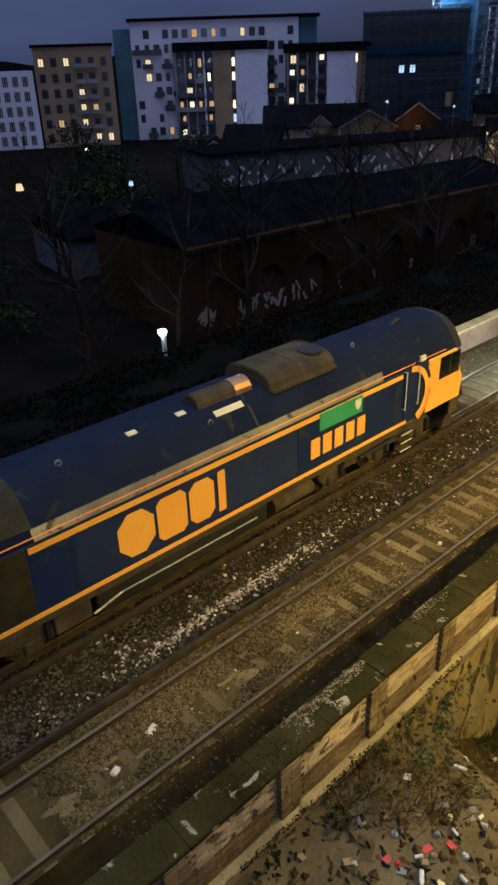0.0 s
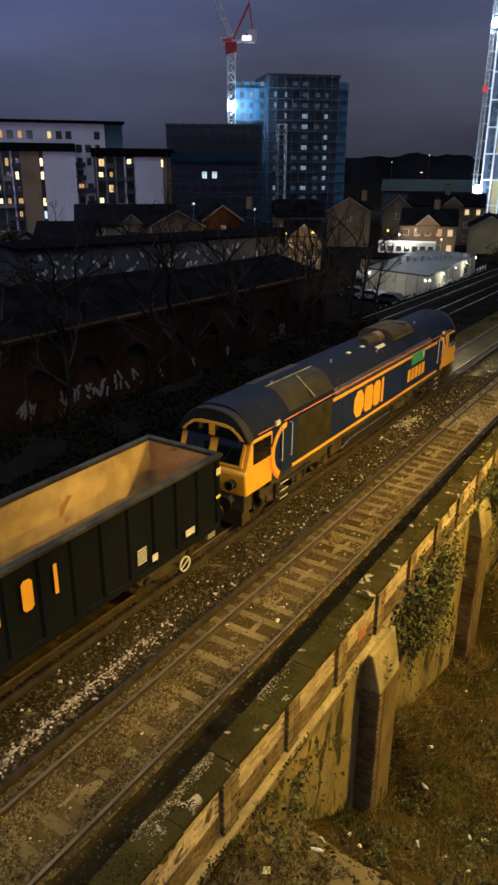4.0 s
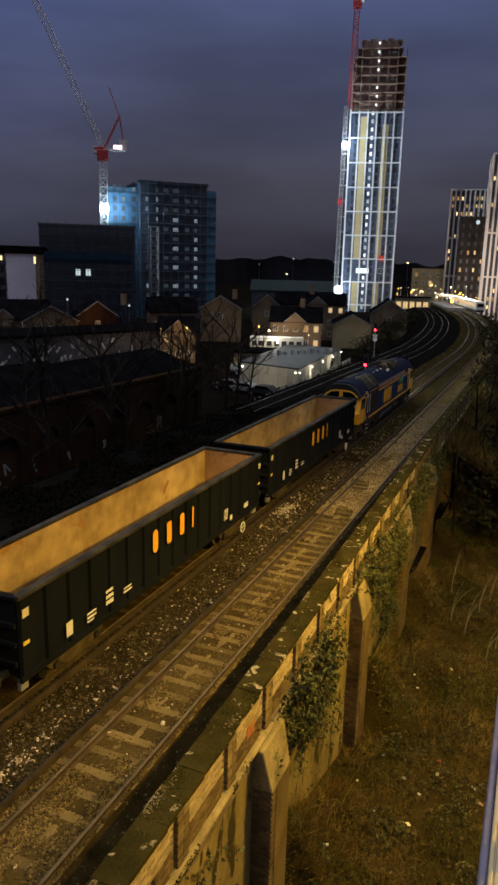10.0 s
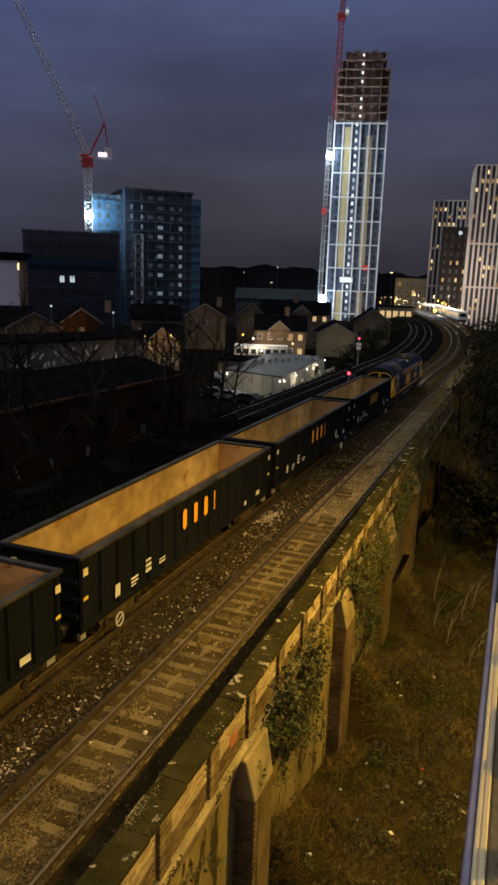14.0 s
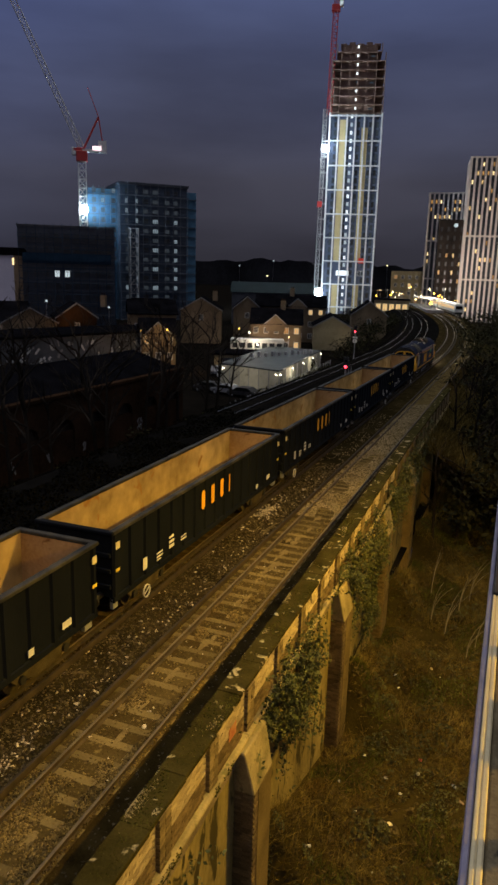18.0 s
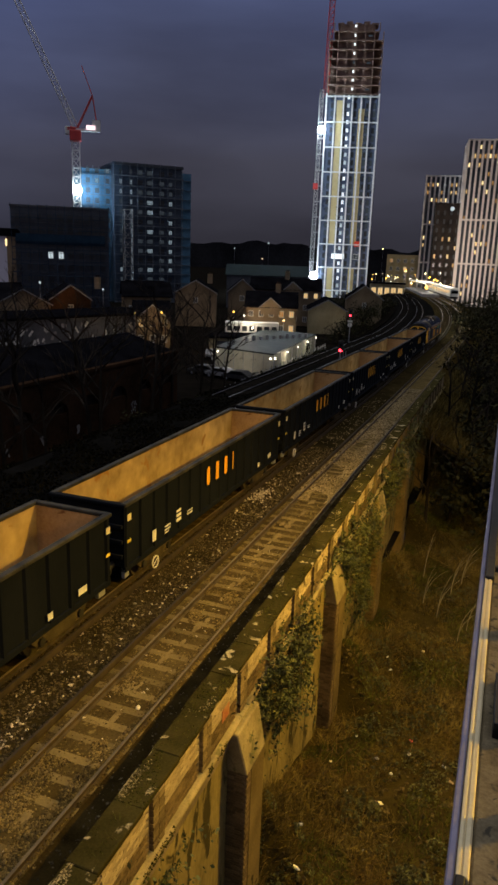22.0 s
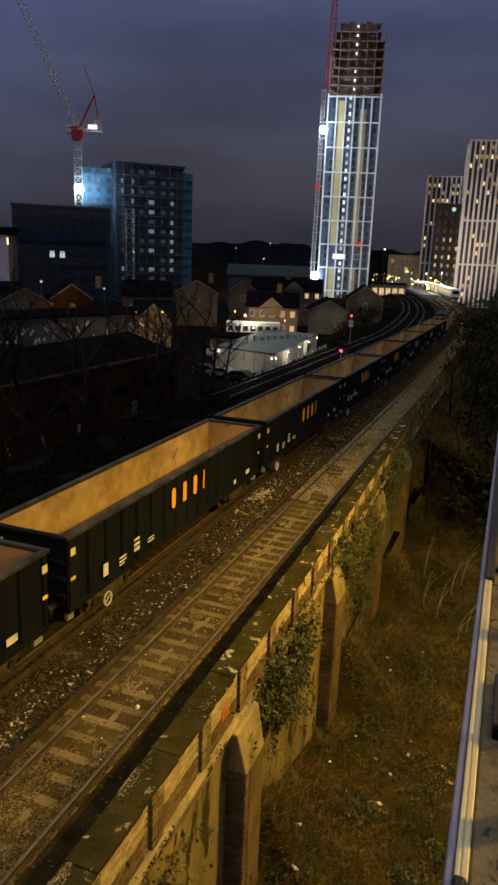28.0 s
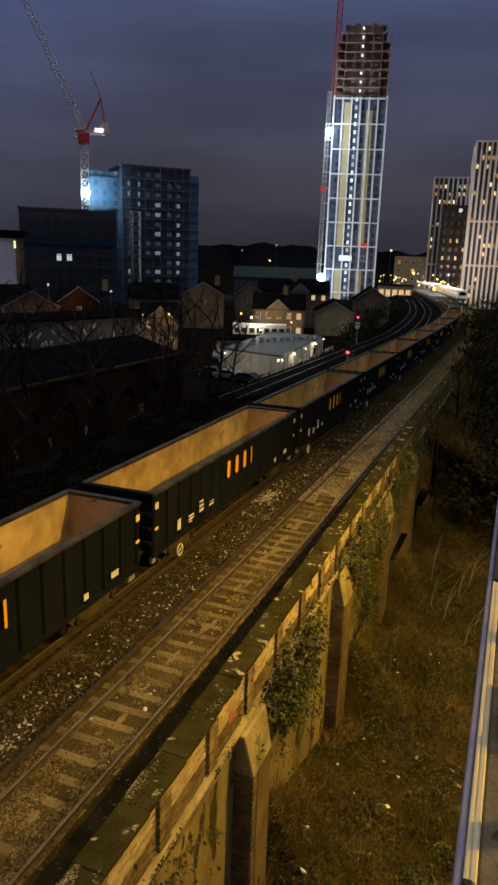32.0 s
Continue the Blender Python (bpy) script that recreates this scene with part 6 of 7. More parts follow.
part("dark_rail", Build().box(0.020, 0.060, 3.18, 9.0, -0.02, 0.030), "black", sill, "dark end of the rail", bev=0.004)
part("dark_stop", Build().box(0.020, 0.044, 0.6, 1.45, -0.02, 0.024), "black", sill, bev=0.004)
part("ledge", Build().box(0.054, 0.42, 0.6, 9.0, -0.07, 0.004), "ledge", sill, "dirty ledge, toned down for the shadow on it", bev=0.006)
part("bracket", Build().box(0.085, 0.12, 2.02, 2.34, 0.004, 0.045).box(0.085, 0.16, 2.02, 2.05, 0.004, 0.06), "black", sill, "small dark bracket", bev=0.003)
part("cross_bar", Build().box(0.05, 0.42, 3.30, 3.33, 0.004, 0.03), "black", sill, bev=0.003)
# posts out of view, added for the shadow bands across the ledge
for y in (2.75, 1.75, 4.6):
    part("upright", Build().box(0.24, 0.29, y, y + 0.06, 0.0, 0.55), "black", sill, "unseen post that throws shadow bands on the ledge", bev=0.003)

# ---- ballast stones, weeds ----
rng = np.random.default_rng(11)


def on_bed(n, xa, xb, ua, ub, z, jitter=0.02):
    x = rng.uniform(xa, xb, n)
    u = ua + (ub - ua) * rng.uniform(0, 1, n) ** 1.5
    return [(*on_line(a, c)[:2], fall(c) + z + rng.uniform(-jitter, jitter)) for a, c in zip(x, u)]


lumps = []
for q in on_bed(30000, -9.25, -7.15, 2.5, 22, -0.143, 0.012) + on_bed(6000, -9.25, -7.15, 14, 40, -0.150, 0.010):
    d, k = q[0] - on_line(NEAR_X, q[1])[0], noise.noise((q[0] * 1.6, q[1] * 1.1, 2))
    # the sleepers lie bare further on; near the viewer only their middles show
    if (q[1] < 11.0 and abs(d - 0.12) > 0.2 + 0.3 * k) or (q[1] >= 11.0 and (k > 0.34 or d > 0.5 + 0.25 * k)):
        lumps.append(q)
pts = lumps + on_bed(9000, -9.3, -7.15, 2.5, 42, -0.162, 0.010)
ob = whole("ballast_stones", rocks(pts, 0.034, rng), "stones", "loose brown ballast stones between the rails", "ballast", "stuff")
whole("dirty_stones", rocks(on_bed(15000, -11.4, -9.25, 2.0, 40, -0.165, 0.016) + on_bed(3500, -14.4, -12.9, 4, 40, -0.175), 0.034, rng), "dark_stones", "loose darker ballast stones between the two tracks", "ballast", "stuff")
whole("cess_stones", rocks(on_bed(8000, -7.08, -6.0, 3, 36, -0.20, 0.06), 0.03, rng), "dark_stones", "scattered darker stones along the cess", "ballast", "stuff")
whole("pale_gravel", rocks([q for q in on_bed(9000, -9.1, -7.15, 30, 66, -0.138, 0.02) if noise.noise((q[0] * 0.9, q[1] * 0.35, 6)) > -0.12 - (q[1] - 30) * 0.02] + on_bed(500, -10.9, -9.5, 27, 60, -0.17, 0.02), 0.04, rng), "pale_stones", "pale gravel heaped over the sleepers further along", "ballast", "stuff")
# sandy dust blown along the middle of the near track
drift = Build()
for i in range(34):
    u = 2.5 + 30 * rng.uniform(0, 1) ** 1.3
    x, y, a = on_line(NEAR_X + rng.normal(-0.1, 0.16), u)
    r, l = rng.uniform(0.08, 0.2), rng.uniform(0.2, 0.6)
    ring = [(x + math.cos(k * 0.628) * r * rng.uniform(0.6, 1.2), y + math.sin(k * 0.628) * l * rng.uniform(0.7, 1.2), fall(u) - 0.165) for k in range(10)]
    drift.add([*ring, (x, y, fall(u) - 0.128 + rng.uniform(-0.006, 0.006))], [(k, (k + 1) % 10, 10) for k in range(10)])
whole("sand_drifts", drift, "sand", "sandy dust drifted between the rails of the near track", "sand", "stuff", smooth=True)
c = rng.normal(0, 1, (720, 2))
pts = []
for a, b in c:
    u = 8.3 + 1.9 * b
    x = -9.85 + 0.17 * a + 0.04 * (u - 8.3) * -1
    if u > 4.6:
        pts.append((x, u, -0.155 + rng.uniform(-0.02, 0.045) - 0.05 * abs(a)))
pts += on_bed(120, -10.2, -9.5, 3, 26, -0.15)
whole("fresh_stones", rocks(pts, 0.036, rng), "white_stones", "spill of pale fresh ballast stones between the tracks", "stones", "stuff")
pts = [(*on_line(rng.normal(-10.5, 0.28), rng.normal(29.6, 0.8))[:2], -0.16 + rng.uniform(-0.02, 0.08)) for _ in range(150)]
pts += on_bed(240, -8.9, -7.1, 3, 24, -0.18) + on_bed(160, -10.9, -9.4, 5, 38, -0.16)
whole("pale_stones", rocks(pts, 0.045, rng), "white_stones", "scattered pale stones on the ballast", "stones", "stuff")
for x, u, w, l in ((-8.13, 4.62, 0.16, 0.30), (-7.86, 3.65, 0.14, 0.2), (-7.68, 13.26, 0.10, 0.16)):
    whole("stone_slab", Build().obox(spot(x, u, -0.17) @ Matrix.Rotation(0.4, 4, "Z"), w, l, 0.10), "white_stones", "loose pale lump of stone between the rails", "stone", group="loose lumps on the track", bev=0.03)


def blades(places, height, width, rng, lean=0.5):
    """Many leaning blades, one triangle each."""
    n = len(places)
    p = np.asarray(places)
    a, b = rng.uniform(0, 2 * np.pi, n), rng.uniform(0, 2 * np.pi, n)
    hgt = height * rng.uniform(0.4, 1.3, n)
    w = width * rng.uniform(0.6, 1.4, n)
    side = np.stack([np.cos(a) * w, np.sin(a) * w, np.zeros(n)], -1)
    tip = p + np.stack([np.cos(b) * hgt * lean * rng.uniform(0, 1, n), np.sin(b) * hgt * lean * rng.uniform(0, 1, n), hgt], -1)
    v = np.stack([p - side, p + side, tip], 1).reshape(-1, 3)
    me = bpy.data.meshes.new("blades")
    me.from_pydata(v.tolist(), [], np.arange(3 * n).reshape(-1, 3).tolist())
    return me


def leaves(places, size, rng, flat=0.5):
    """Many leaves of four corners, each turned its own way."""
    n = len(places)
    p = np.asarray(places)
    u = rng.normal(0, 1, (n, 3))
    u /= np.linalg.norm(u, axis=1)[:, None]
    w = rng.normal(0, 1, (n, 3))
    w[:, 2] *= flat
    w -= u * np.sum(u * w, axis=1)[:, None]
    w /= np.linalg.norm(w, axis=1)[:, None]
    s = size * rng.uniform(0.5, 1.4, (n, 1))
    v = np.stack([p - u * s, p - w * s * 0.55, p + u * s, p + w * s * 0.55], 1).reshape(-1, 3)
    me = bpy.data.meshes.new("leaves")
    me.from_pydata(v.tolist(), [], np.arange(4 * n).reshape(-1, 4).tolist())
    return me


pts, green = [], []
while len(pts) < 60000:
    x, y = -5.3 + 9.0 * rng.uniform(0, 1) ** 1.2, 3 + 52 * rng.uniform(0, 1) ** 1.3
    d, e = noise.noise((x * 0.6, y * 0.35, 7)), noise.noise((x * 0.45, y * 0.3, 21))
    if d < -0.30 or y < 11.5 and d < 0.22:
        continue
    (green if e > 0.16 and len(green) < 22000 else pts).append((x, y, hump_z(x, y) - 0.02))
lump = [(x, y, hump_z(x, y)) for x, y in zip(rng.uniform(-5.1, 2.0, 7000), 4 + 36 * rng.uniform(0, 1, 7000) ** 1.3)]
whole("earth_lumps", rocks(lump, 0.07, rng, 0.8), "rubble", "lumps of earth and rubble over the waste ground", "rubble", "stuff")


def thicket(spots_, rng, high=0.35):
    """Places for leaves, heaped in uneven cushions."""
    out = []
    for cx, cy, n, r in spots_:
        for k in range(max(3, n // 140)):
            bx, by, br, bz = cx + rng.normal(0, r * 0.8), cy + rng.normal(0, r * 1.1), r * rng.uniform(0.25, 0.55), rng.uniform(0.3, 1.0) * high
            for _ in range(140):
                d = rng.normal(0, 1, 3)
                d /= np.linalg.norm(d)
                x, y = bx + d[0] * br, by + d[1] * br
                if x > -5.15:
                    out.append((x, y, hump_z(x, y) + max(0.0, bz * (0.35 + 0.75 * d[2]))))
    return out


brown = thicket(((-2.6, 13.6, 1100, 0.9), (-1.6, 16.4, 1100, 1.0), (-3.4, 18.6, 700, 0.8), (-1.4, 20.5, 900, 1.0), (-3.0, 24.0, 900, 1.2), (-0.6, 25.0, 900, 1.4), (-3.6, 29.0, 900, 1.2), (-1.0, 31.0, 900, 1.6), (-3.0, 35.0, 900, 1.4), (0.6, 36.0, 900, 1.6), (-2.0, 43.0, 1200, 2.0)), rng, 0.55)
whole("bramble_clumps", leaves(brown, 0.055, rng), "bramble", "low dark clumps of bramble on the waste ground", "bramble", "stuff")
clump = thicket(((-2.2, 14.6, 700, 0.7), (-1.2, 12.4, 900, 0.8), (-3.6, 12.2, 700, 0.6), (-2.0, 11.0, 500, 0.6), (-4.4, 8.8, 500, 0.5), (-1.8, 17.6, 500, 0.8), (-4.3, 16.2, 700, 0.5), (-4.2, 26.0, 600, 0.7)), rng, 0.4)
whole("green_clumps", leaves(clump, 0.042, rng), "ivy", "low green clumps of weeds on the waste ground", "weeds", "stuff")
whole("weeds", blades(green, 0.20, 0.018, rng, 1.6), "grass", "low green weeds on the waste ground", "weeds", "stuff")
whole("dead_growth", blades(pts, 0.32, 0.011, rng, 2.4), "dead_grass", "tangled brown dead undergrowth", "undergrowth", "stuff")
# arching bramble canes
canes = Build()
for i in range(900):
    x, y = -5.0 + 8.0 * rng.uniform(0, 1) ** 1.2, 9 + 38 * rng.uniform(0, 1) ** 1.2
    if noise.noise((x * 0.6, y * 0.35, 7)) < -0.1:
        continue
    a, l, h = rng.uniform(0, 6.283), rng.uniform(0.4, 1.3), rng.uniform(0.2, 0.75)
    q = [Vector((x + math.cos(a) * l * k, y + math.sin(a) * l * k, hump_z(x, y) + h * 4 * k * (1 - k * 0.85))) for k in (0.0, 0.3, 0.62, 1.0)]
    for k in range(3):
        canes.tube(q[k], q[k + 1], 0.0085 - 0.0018 * k, 3, 0.0067 - 0.0018 * k)
whole("bramble_canes", canes, "cane", "arching brown bramble canes", "bramble", "stuff")
pts = []
for cu, n, sp, cz, low in ((16.0, 4200, 0.8, -0.4, 0.5), (17.8, 7600, 1.0, -1.2, 0.8), (19.8, 2600, 0.5, -1.5, 0.9), (24.2, 4200, 0.9, -0.2, 0.55), (26.0, 6000, 1.0, -0.7, 0.8), (29.6, 11000, 1.1, -2.4, 1.4), (30.8, 4600, 0.7, -3.6, 1.1), (34.5, 4200, 1.5, -0.4, 0.8), (37.5, 4400, 1.6, -0.3, 0.9), (43, 4400, 2.5, -0.6, 1.0), (9.2, 900, 0.8, -1.1, 0.5), (6.5, 900, 0.9, -1.0, 0.4), (50, 3600, 3.0, -0.8, 1.1)):
    for _ in range(n):
        u, z = rng.normal(cu, sp), min(0.75, rng.normal(cz, low))
        bulge = 0.95 * max(0.0, noise.noise((u * 0.9, z * 1.1, 0)) + 0.18) + 0.12 * max(0.0, noise.noise((u * 3.1, z * 3.1, 8)))
        x, y, a = on_line(-5.2 + veer(u) + 0.03 + bulge * rng.uniform(0.35, 1.2), u)
        if noise.noise((u * 1.7, z * 1.9, 4)) > -0.14:
            pts.append((x, y, max(z, hump_z(x, y))))
stems = Build()
for k in range(150):
    c, lo, hi = ((17.6, -1.6, 0.5), (25.6, -1.2, 0.5), (30.0, -3.6, 0.6), (36.5, -1.0, 0.6), (43.0, -1.2, 0.7))[k % 5]
    u, z = rng.normal(c, 0.9), rng.uniform(lo, hi)
    x, y, a = on_line(-5.15 + veer(u), u)
    l, w = rng.uniform(0.4, 1.0), rng.uniform(-0.5, 0.5)
    tip = (x + l * 0.7, y + w, z + l * rng.uniform(-0.2, 0.8))
    stems.tube((x, y, z), (x + l * 0.4, y + w * 0.4, z + l * 0.45), 0.012, 4, 0.009).tube((x + l * 0.4, y + w * 0.4, z + l * 0.45), tip, 0.009, 4, 0.004)
    pts += [(x + l * q * 0.7 + rng.normal(0, 0.05), y + w * q + rng.normal(0, 0.05), z + (tip[2] - z) * q + 0.1 * q + rng.normal(0, 0.05)) for q in rng.uniform(0.3, 1.05, 26)]
whole("buddleia_stems", stems, "cane", "thin brown stems growing out of the wall", "shrub", "stuff")
whole("ivy", leaves(pts, 0.052, rng), "ivy", "dark ivy and buddleia growing over the viaduct wall", "ivy", "stuff")
pts = []
while len(pts) < 5200:
    u, d = 2 + 34 * rng.uniform(0, 1) ** 1.4, rng.uniform(0, 1)
    if noise.noise((d * 1.5, u * 0.9, 9)) > -0.02:
        pts.append(tuple(wall_spot(-5.70 + 0.6 * d, u, 1.255).translation))
for _ in range(9000):
    u = 4 + 34 * rng.uniform(0, 1)
    if noise.noise((u * 0.9, 0.5, 2)) + 0.25 * noise.noise((u * 5.0, 2.5, 2)) > -0.02:
        pts.append(tuple(wall_spot(-5.01 - 0.10 * rng.uniform(0, 1) ** 2, u, rng.uniform(-0.12, 0.03)).translation))
whole("moss", rocks(pts, 0.022, rng), "moss", "dark cushions of moss on the coping and ledge", "moss", "stuff")
pts = []
while len(pts) < 3600:
    u, d = 1 + 40 * rng.uniform(0, 1) ** 1.3, rng.uniform(0, 1) ** 3
    if noise.noise((d * 2.2, u * 1.1, 3)) > 0.16 + 0.25 * d:
        pts.append(tuple(wall_spot(-5.70 + 0.55 * d, u, 1.256).translation))
whole("lichen", rocks(pts, 0.015, rng, 0.8), "lichen", "pale crumbs of lichen and mortar on the coping", "lichen", "stuff")
pts = [tuple(wall_spot(-5.5 + abs(rng.normal(0, 0.25)), rng.normal(c, 0.5), 1.26).translation) for c in (5.2, 8.4, 12.1, 16.4, 24.8, 26.0) for _ in range(60)]
whole("coping_weeds", blades(pts, 0.10, 0.006, rng, 1.0), "grass", "small weeds growing on the coping", "weeds", "stuff")



# ---- growth on the far slope and over the dark tracks ----
pts = []
for _ in range(26000):
    u, d = 48 + 62 * rng.uniform(0, 1) ** 1.6, rng.uniform(0, 1)
    x, y, _a = on_line(-5.0 + veer(u) + 9.0 * d, u)
    pts.append((x, y, fall(u) - 0.35 - 5.3 * d + 0.05))
whole("slope_growth", blades(pts, 0.9, 0.03, rng, 1.2), "dead_grass", "tall brown dead grass on the slope", "undergrowth", "stuff")
pts = []
for _ in range(30000):
    u, d = -6 + 62 * rng.uniform(0, 1) ** 1.2, rng.uniform(-24.0, -15.6)
    k = noise.noise((d * 0.45, u * 0.3, 31))
    if k > -0.25:
        x, y, _a = on_line(d, u)
        pts.append((x, y, fall(u) - 0.16 + rng.uniform(0, 1) ** 2 * max(0.0, 0.9 * (k + 0.25)) * min(1.0, max(0.15, (44 - u) / 20))))
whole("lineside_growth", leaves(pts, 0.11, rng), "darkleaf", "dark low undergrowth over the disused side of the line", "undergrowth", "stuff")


# ---- trees ----
def grow(b, p, d, length, r, depth, rng, bend=0.35, sides=5, spread=0.75):
    """A limb of two pieces and its branches."""
    p, d = Vector(p), Vector(d).normalized()
    mid = p + d * length * 0.5
    d2 = (d + Vector((rng.uniform(-1, 1), rng.uniform(-1, 1), rng.uniform(-0.3, 0.6))) * bend * 0.5).normalized()
    end = mid + d2 * length * 0.5
    b.tube(p, mid, r, sides, r * 0.82)
    b.tube(mid, end, r * 0.82, sides, r * 0.62)
    if depth == 0:
        return
    n = 3 if depth > 1 else 4
    for i in range(n):
        at = p.lerp(end, rng.uniform(0.45, 1.0)) if i else end
        nd = (d2 + Vector((rng.uniform(-1, 1), rng.uniform(-1, 1), rng.uniform(-0.2, 0.7))) * spread).normalized()
        grow(b, at, nd, length * rng.uniform(0.5, 0.78), r * (0.6 if i == 0 else 0.45), depth - 1, rng, bend, max(3, sides - 1), spread)


def bare_tree(x, y, z, height, seed, label="bare winter tree with thin dark branches", bark="bark", depth=4, lean=0.1, clear=0.35, group="bare trees", limbs=7):
    rng = random.Random(seed)
    t = thing("tree", label, "tree", group, m=pose(x, y, z))
    tr = Build()
    r = height * 0.014 + 0.03 if bark == "bark" else height * 0.0026 + 0.004
    lx, ly = rng.uniform(-lean, lean) * height, rng.uniform(-lean, lean) * height
    pts = [Vector((0, 0, -0.2)), Vector((lx * 0.2, ly * 0.2, height * 0.3)), Vector((lx * 0.6, ly * 0.6, height * 0.6)), Vector((lx, ly, height * 0.82))]
    for i in range(3):
        tr.tube(pts[i], pts[i + 1], r * (1 - 0.25 * i), 7, r * (0.75 - 0.25 * i) + 0.01)
    part("trunk", tr, bark, t)
    cr = Build()
    n = limbs
    for i in range(n):
        k = clear + (1 - clear) * i / n
        seg = min(2, int(k * 3 / 0.85 * 0.82))
        at = pts[seg].lerp(pts[seg + 1], (k * 3 / 0.85 * 0.82) % 1.0 if seg < 2 else min(1.0, (k - 0.6) / 0.3))
        a = rng.uniform(0, 6.28)
        grow(cr, at, (math.cos(a), math.sin(a), rng.uniform(0.5, 1.4)), height * rng.uniform(0.16, 0.26), r * 0.42, depth - 2, rng)
    part("crown", cr, "twig" if bark == "bark" else bark, t, "thin bare twigs")
    return t


def evergreen(x, y, z, w, h, n, seed, label="dark leafy tree with a ragged crown"):
    rng = np.random.default_rng(seed)
    rr = random.Random(seed)
    t = thing("tree", label, "tree", "dark trees", m=pose(x, y, z))
    tr = Build().tube((0, 0, -0.2), (0, 0, h * 0.5), 0.05 * w + 0.06, 7, 0.03 * w + 0.03)
    for i in range(5):
        a = rr.uniform(0, 6.28)
        tr.tube((0, 0, h * (0.2 + 0.06 * i)), (math.cos(a) * w * 0.35, math.sin(a) * w * 0.35, h * (0.4 + 0.09 * i)), 0.02 * w + 0.02, 5, 0.02)
    part("trunk", tr, "bark", t)
    pts = []
    for i in range(16):
        a, q = rr.uniform(0, 6.28), rr.uniform(0, 1) ** 0.6
        c = np.array((math.cos(a) * q * w * 0.42, math.sin(a) * q * w * 0.42, h * rr.uniform(0.22, 0.95) * (1 - 0.3 * q)))
        pts.append(c + rng.normal(0, 1, (n // 16, 3)) * (w * 0.13, w * 0.13, h * 0.07))
    pts = np.concatenate(pts)
    pts[:, 2] = np.maximum(pts[:, 2], 0.1)
    part("crown", leaves(pts, 0.10 + 0.018 * w, rng), "leaf", t, "ragged leaf crown")
    return t


tree_rng = random.Random(21)
for i, (x, y, h) in enumerate(((-34.9, 31.7, 11), (-37.8, 44.2, 12), (-35.0, 50.8, 12), (-31.0, 72.8, 9.5), (-33.0, 24.0, 10), (-39.0, 36.5, 12), (-33.4, 58.0, 11), (-40.5, 66.0, 10), (-30.5, 40.0, 8),
                               (-44.0, 19.0, 10), (-40.0, 12.0, 9), (-52.0, 27.0, 11), (-36.0, 81.0, 9), (-43.0, 88.0, 9), (-30.5, 17.5, 8.5), (-58.0, 44.0, 11), (-49.0, 76.0, 10), (-36.5, 20.0, 12), (-34.0, 66.0, 11), (-45, 55, 12), (-29.0, 34.0, 11), (-30.2, 37.5, 12), (-28.6, 44.0, 11), (-31.0, 46.5, 12), (-29.4, 53.0, 12), (-30.6, 57.0, 11), (-28.8, 62.0, 12), (-31.2, 28.5, 12), (-29.8, 66.5, 10))):
    bare_tree(x, y, GROUND, h, 100 + i)
for i, (x, y, h) in enumerate(((-54.5, 101.0, 7.5), (-57.0, 96.0, 7.0), (-88.0, 96.0, 9), (-80.0, 101.0, 7.5), (-117.0, 118.0, 11), (-113.0, 122.0, 12), (-108.0, 134.0, 11), (-121.0, 110.0, 10), (-99.0, 138.0, 9), (-65.0, 133.0, 8))):
    bare_tree(x, y, GROUND, h, 200 + i, "bare tree in the glow of street lamps")
def sapling(x, y, height, lean, seed):
    """A few thin stems that rise from one root and droop to one side."""
    rng = random.Random(seed)
    t = thing("sapling", "slender pale leaning sapling on the waste ground", "sapling", "saplings", m=pose(x, y, hump_z(x, y)))
    for k in range(rng.randint(2, 3)):
        b, h, l, w = Build(), height * rng.uniform(0.7, 1.1), lean * rng.uniform(0.5, 1.3), rng.uniform(-0.4, 0.4)
        q = [Vector((l * c * c, w * c, h * (c - 0.22 * c * c * abs(lean)))) for c in (0.0, 0.2, 0.4, 0.6, 0.8, 1.0)]
        for i in range(5):
            b.tube(q[i], q[i + 1], 0.020 - 0.003 * i, 5, 0.017 - 0.003 * i)
        part("stem", b, "pale_bark", t)
        tw = Build()
        for i in range(9):
            c = rng.uniform(0.35, 1.0)
            p = Vector((l * c * c, w * c, h * (c - 0.22 * c * c * abs(lean))))
            e = p + Vector((rng.uniform(-0.4, 0.5), rng.uniform(-0.4, 0.4), rng.uniform(0.05, 0.5)))
            tw.tube(p, e, 0.006, 3, 0.003).tube(e, e + Vector((rng.uniform(-0.2, 0.3), rng.uniform(-0.2, 0.2), rng.uniform(-0.15, 0.2))), 0.003, 3, 0.002)
        part("crown", tw, "twig", t, "fine bare twigs", kind="stuff")


for i, (x, y, h, l) in enumerate(((-3.2, 34.5, 3.4, 0.9), (-2.4, 33.6, 3.6, 1.1), (-2.0, 36.4, 3.2, 0.7), (-1.2, 31.5, 3.8, 1.3), (-0.9, 33.0, 3.4, 0.9), (-3.6, 37.5, 3.0, 0.5), (-1.6, 38.0, 3.4, 1.0), (-0.4, 35.5, 3.6, 0.8))):
    sapling(x, y, h, l, 300 + i)
for i in range(14):
    u = 44 + 3.1 * i
    x, y, _a = on_line(-3.6 + 1.3 * (i % 4) + veer(u), u)
    bare_tree(x, y, hump_z(x, y) if u < 54 else fall(u) - 2.4 - 0.6 * (i % 4), 6.0 + 0.7 * (i % 3), 340 + i, "slender brown bare tree on the railway slope", "bark", 4, 0.12, 0.4, "slope trees", 5)
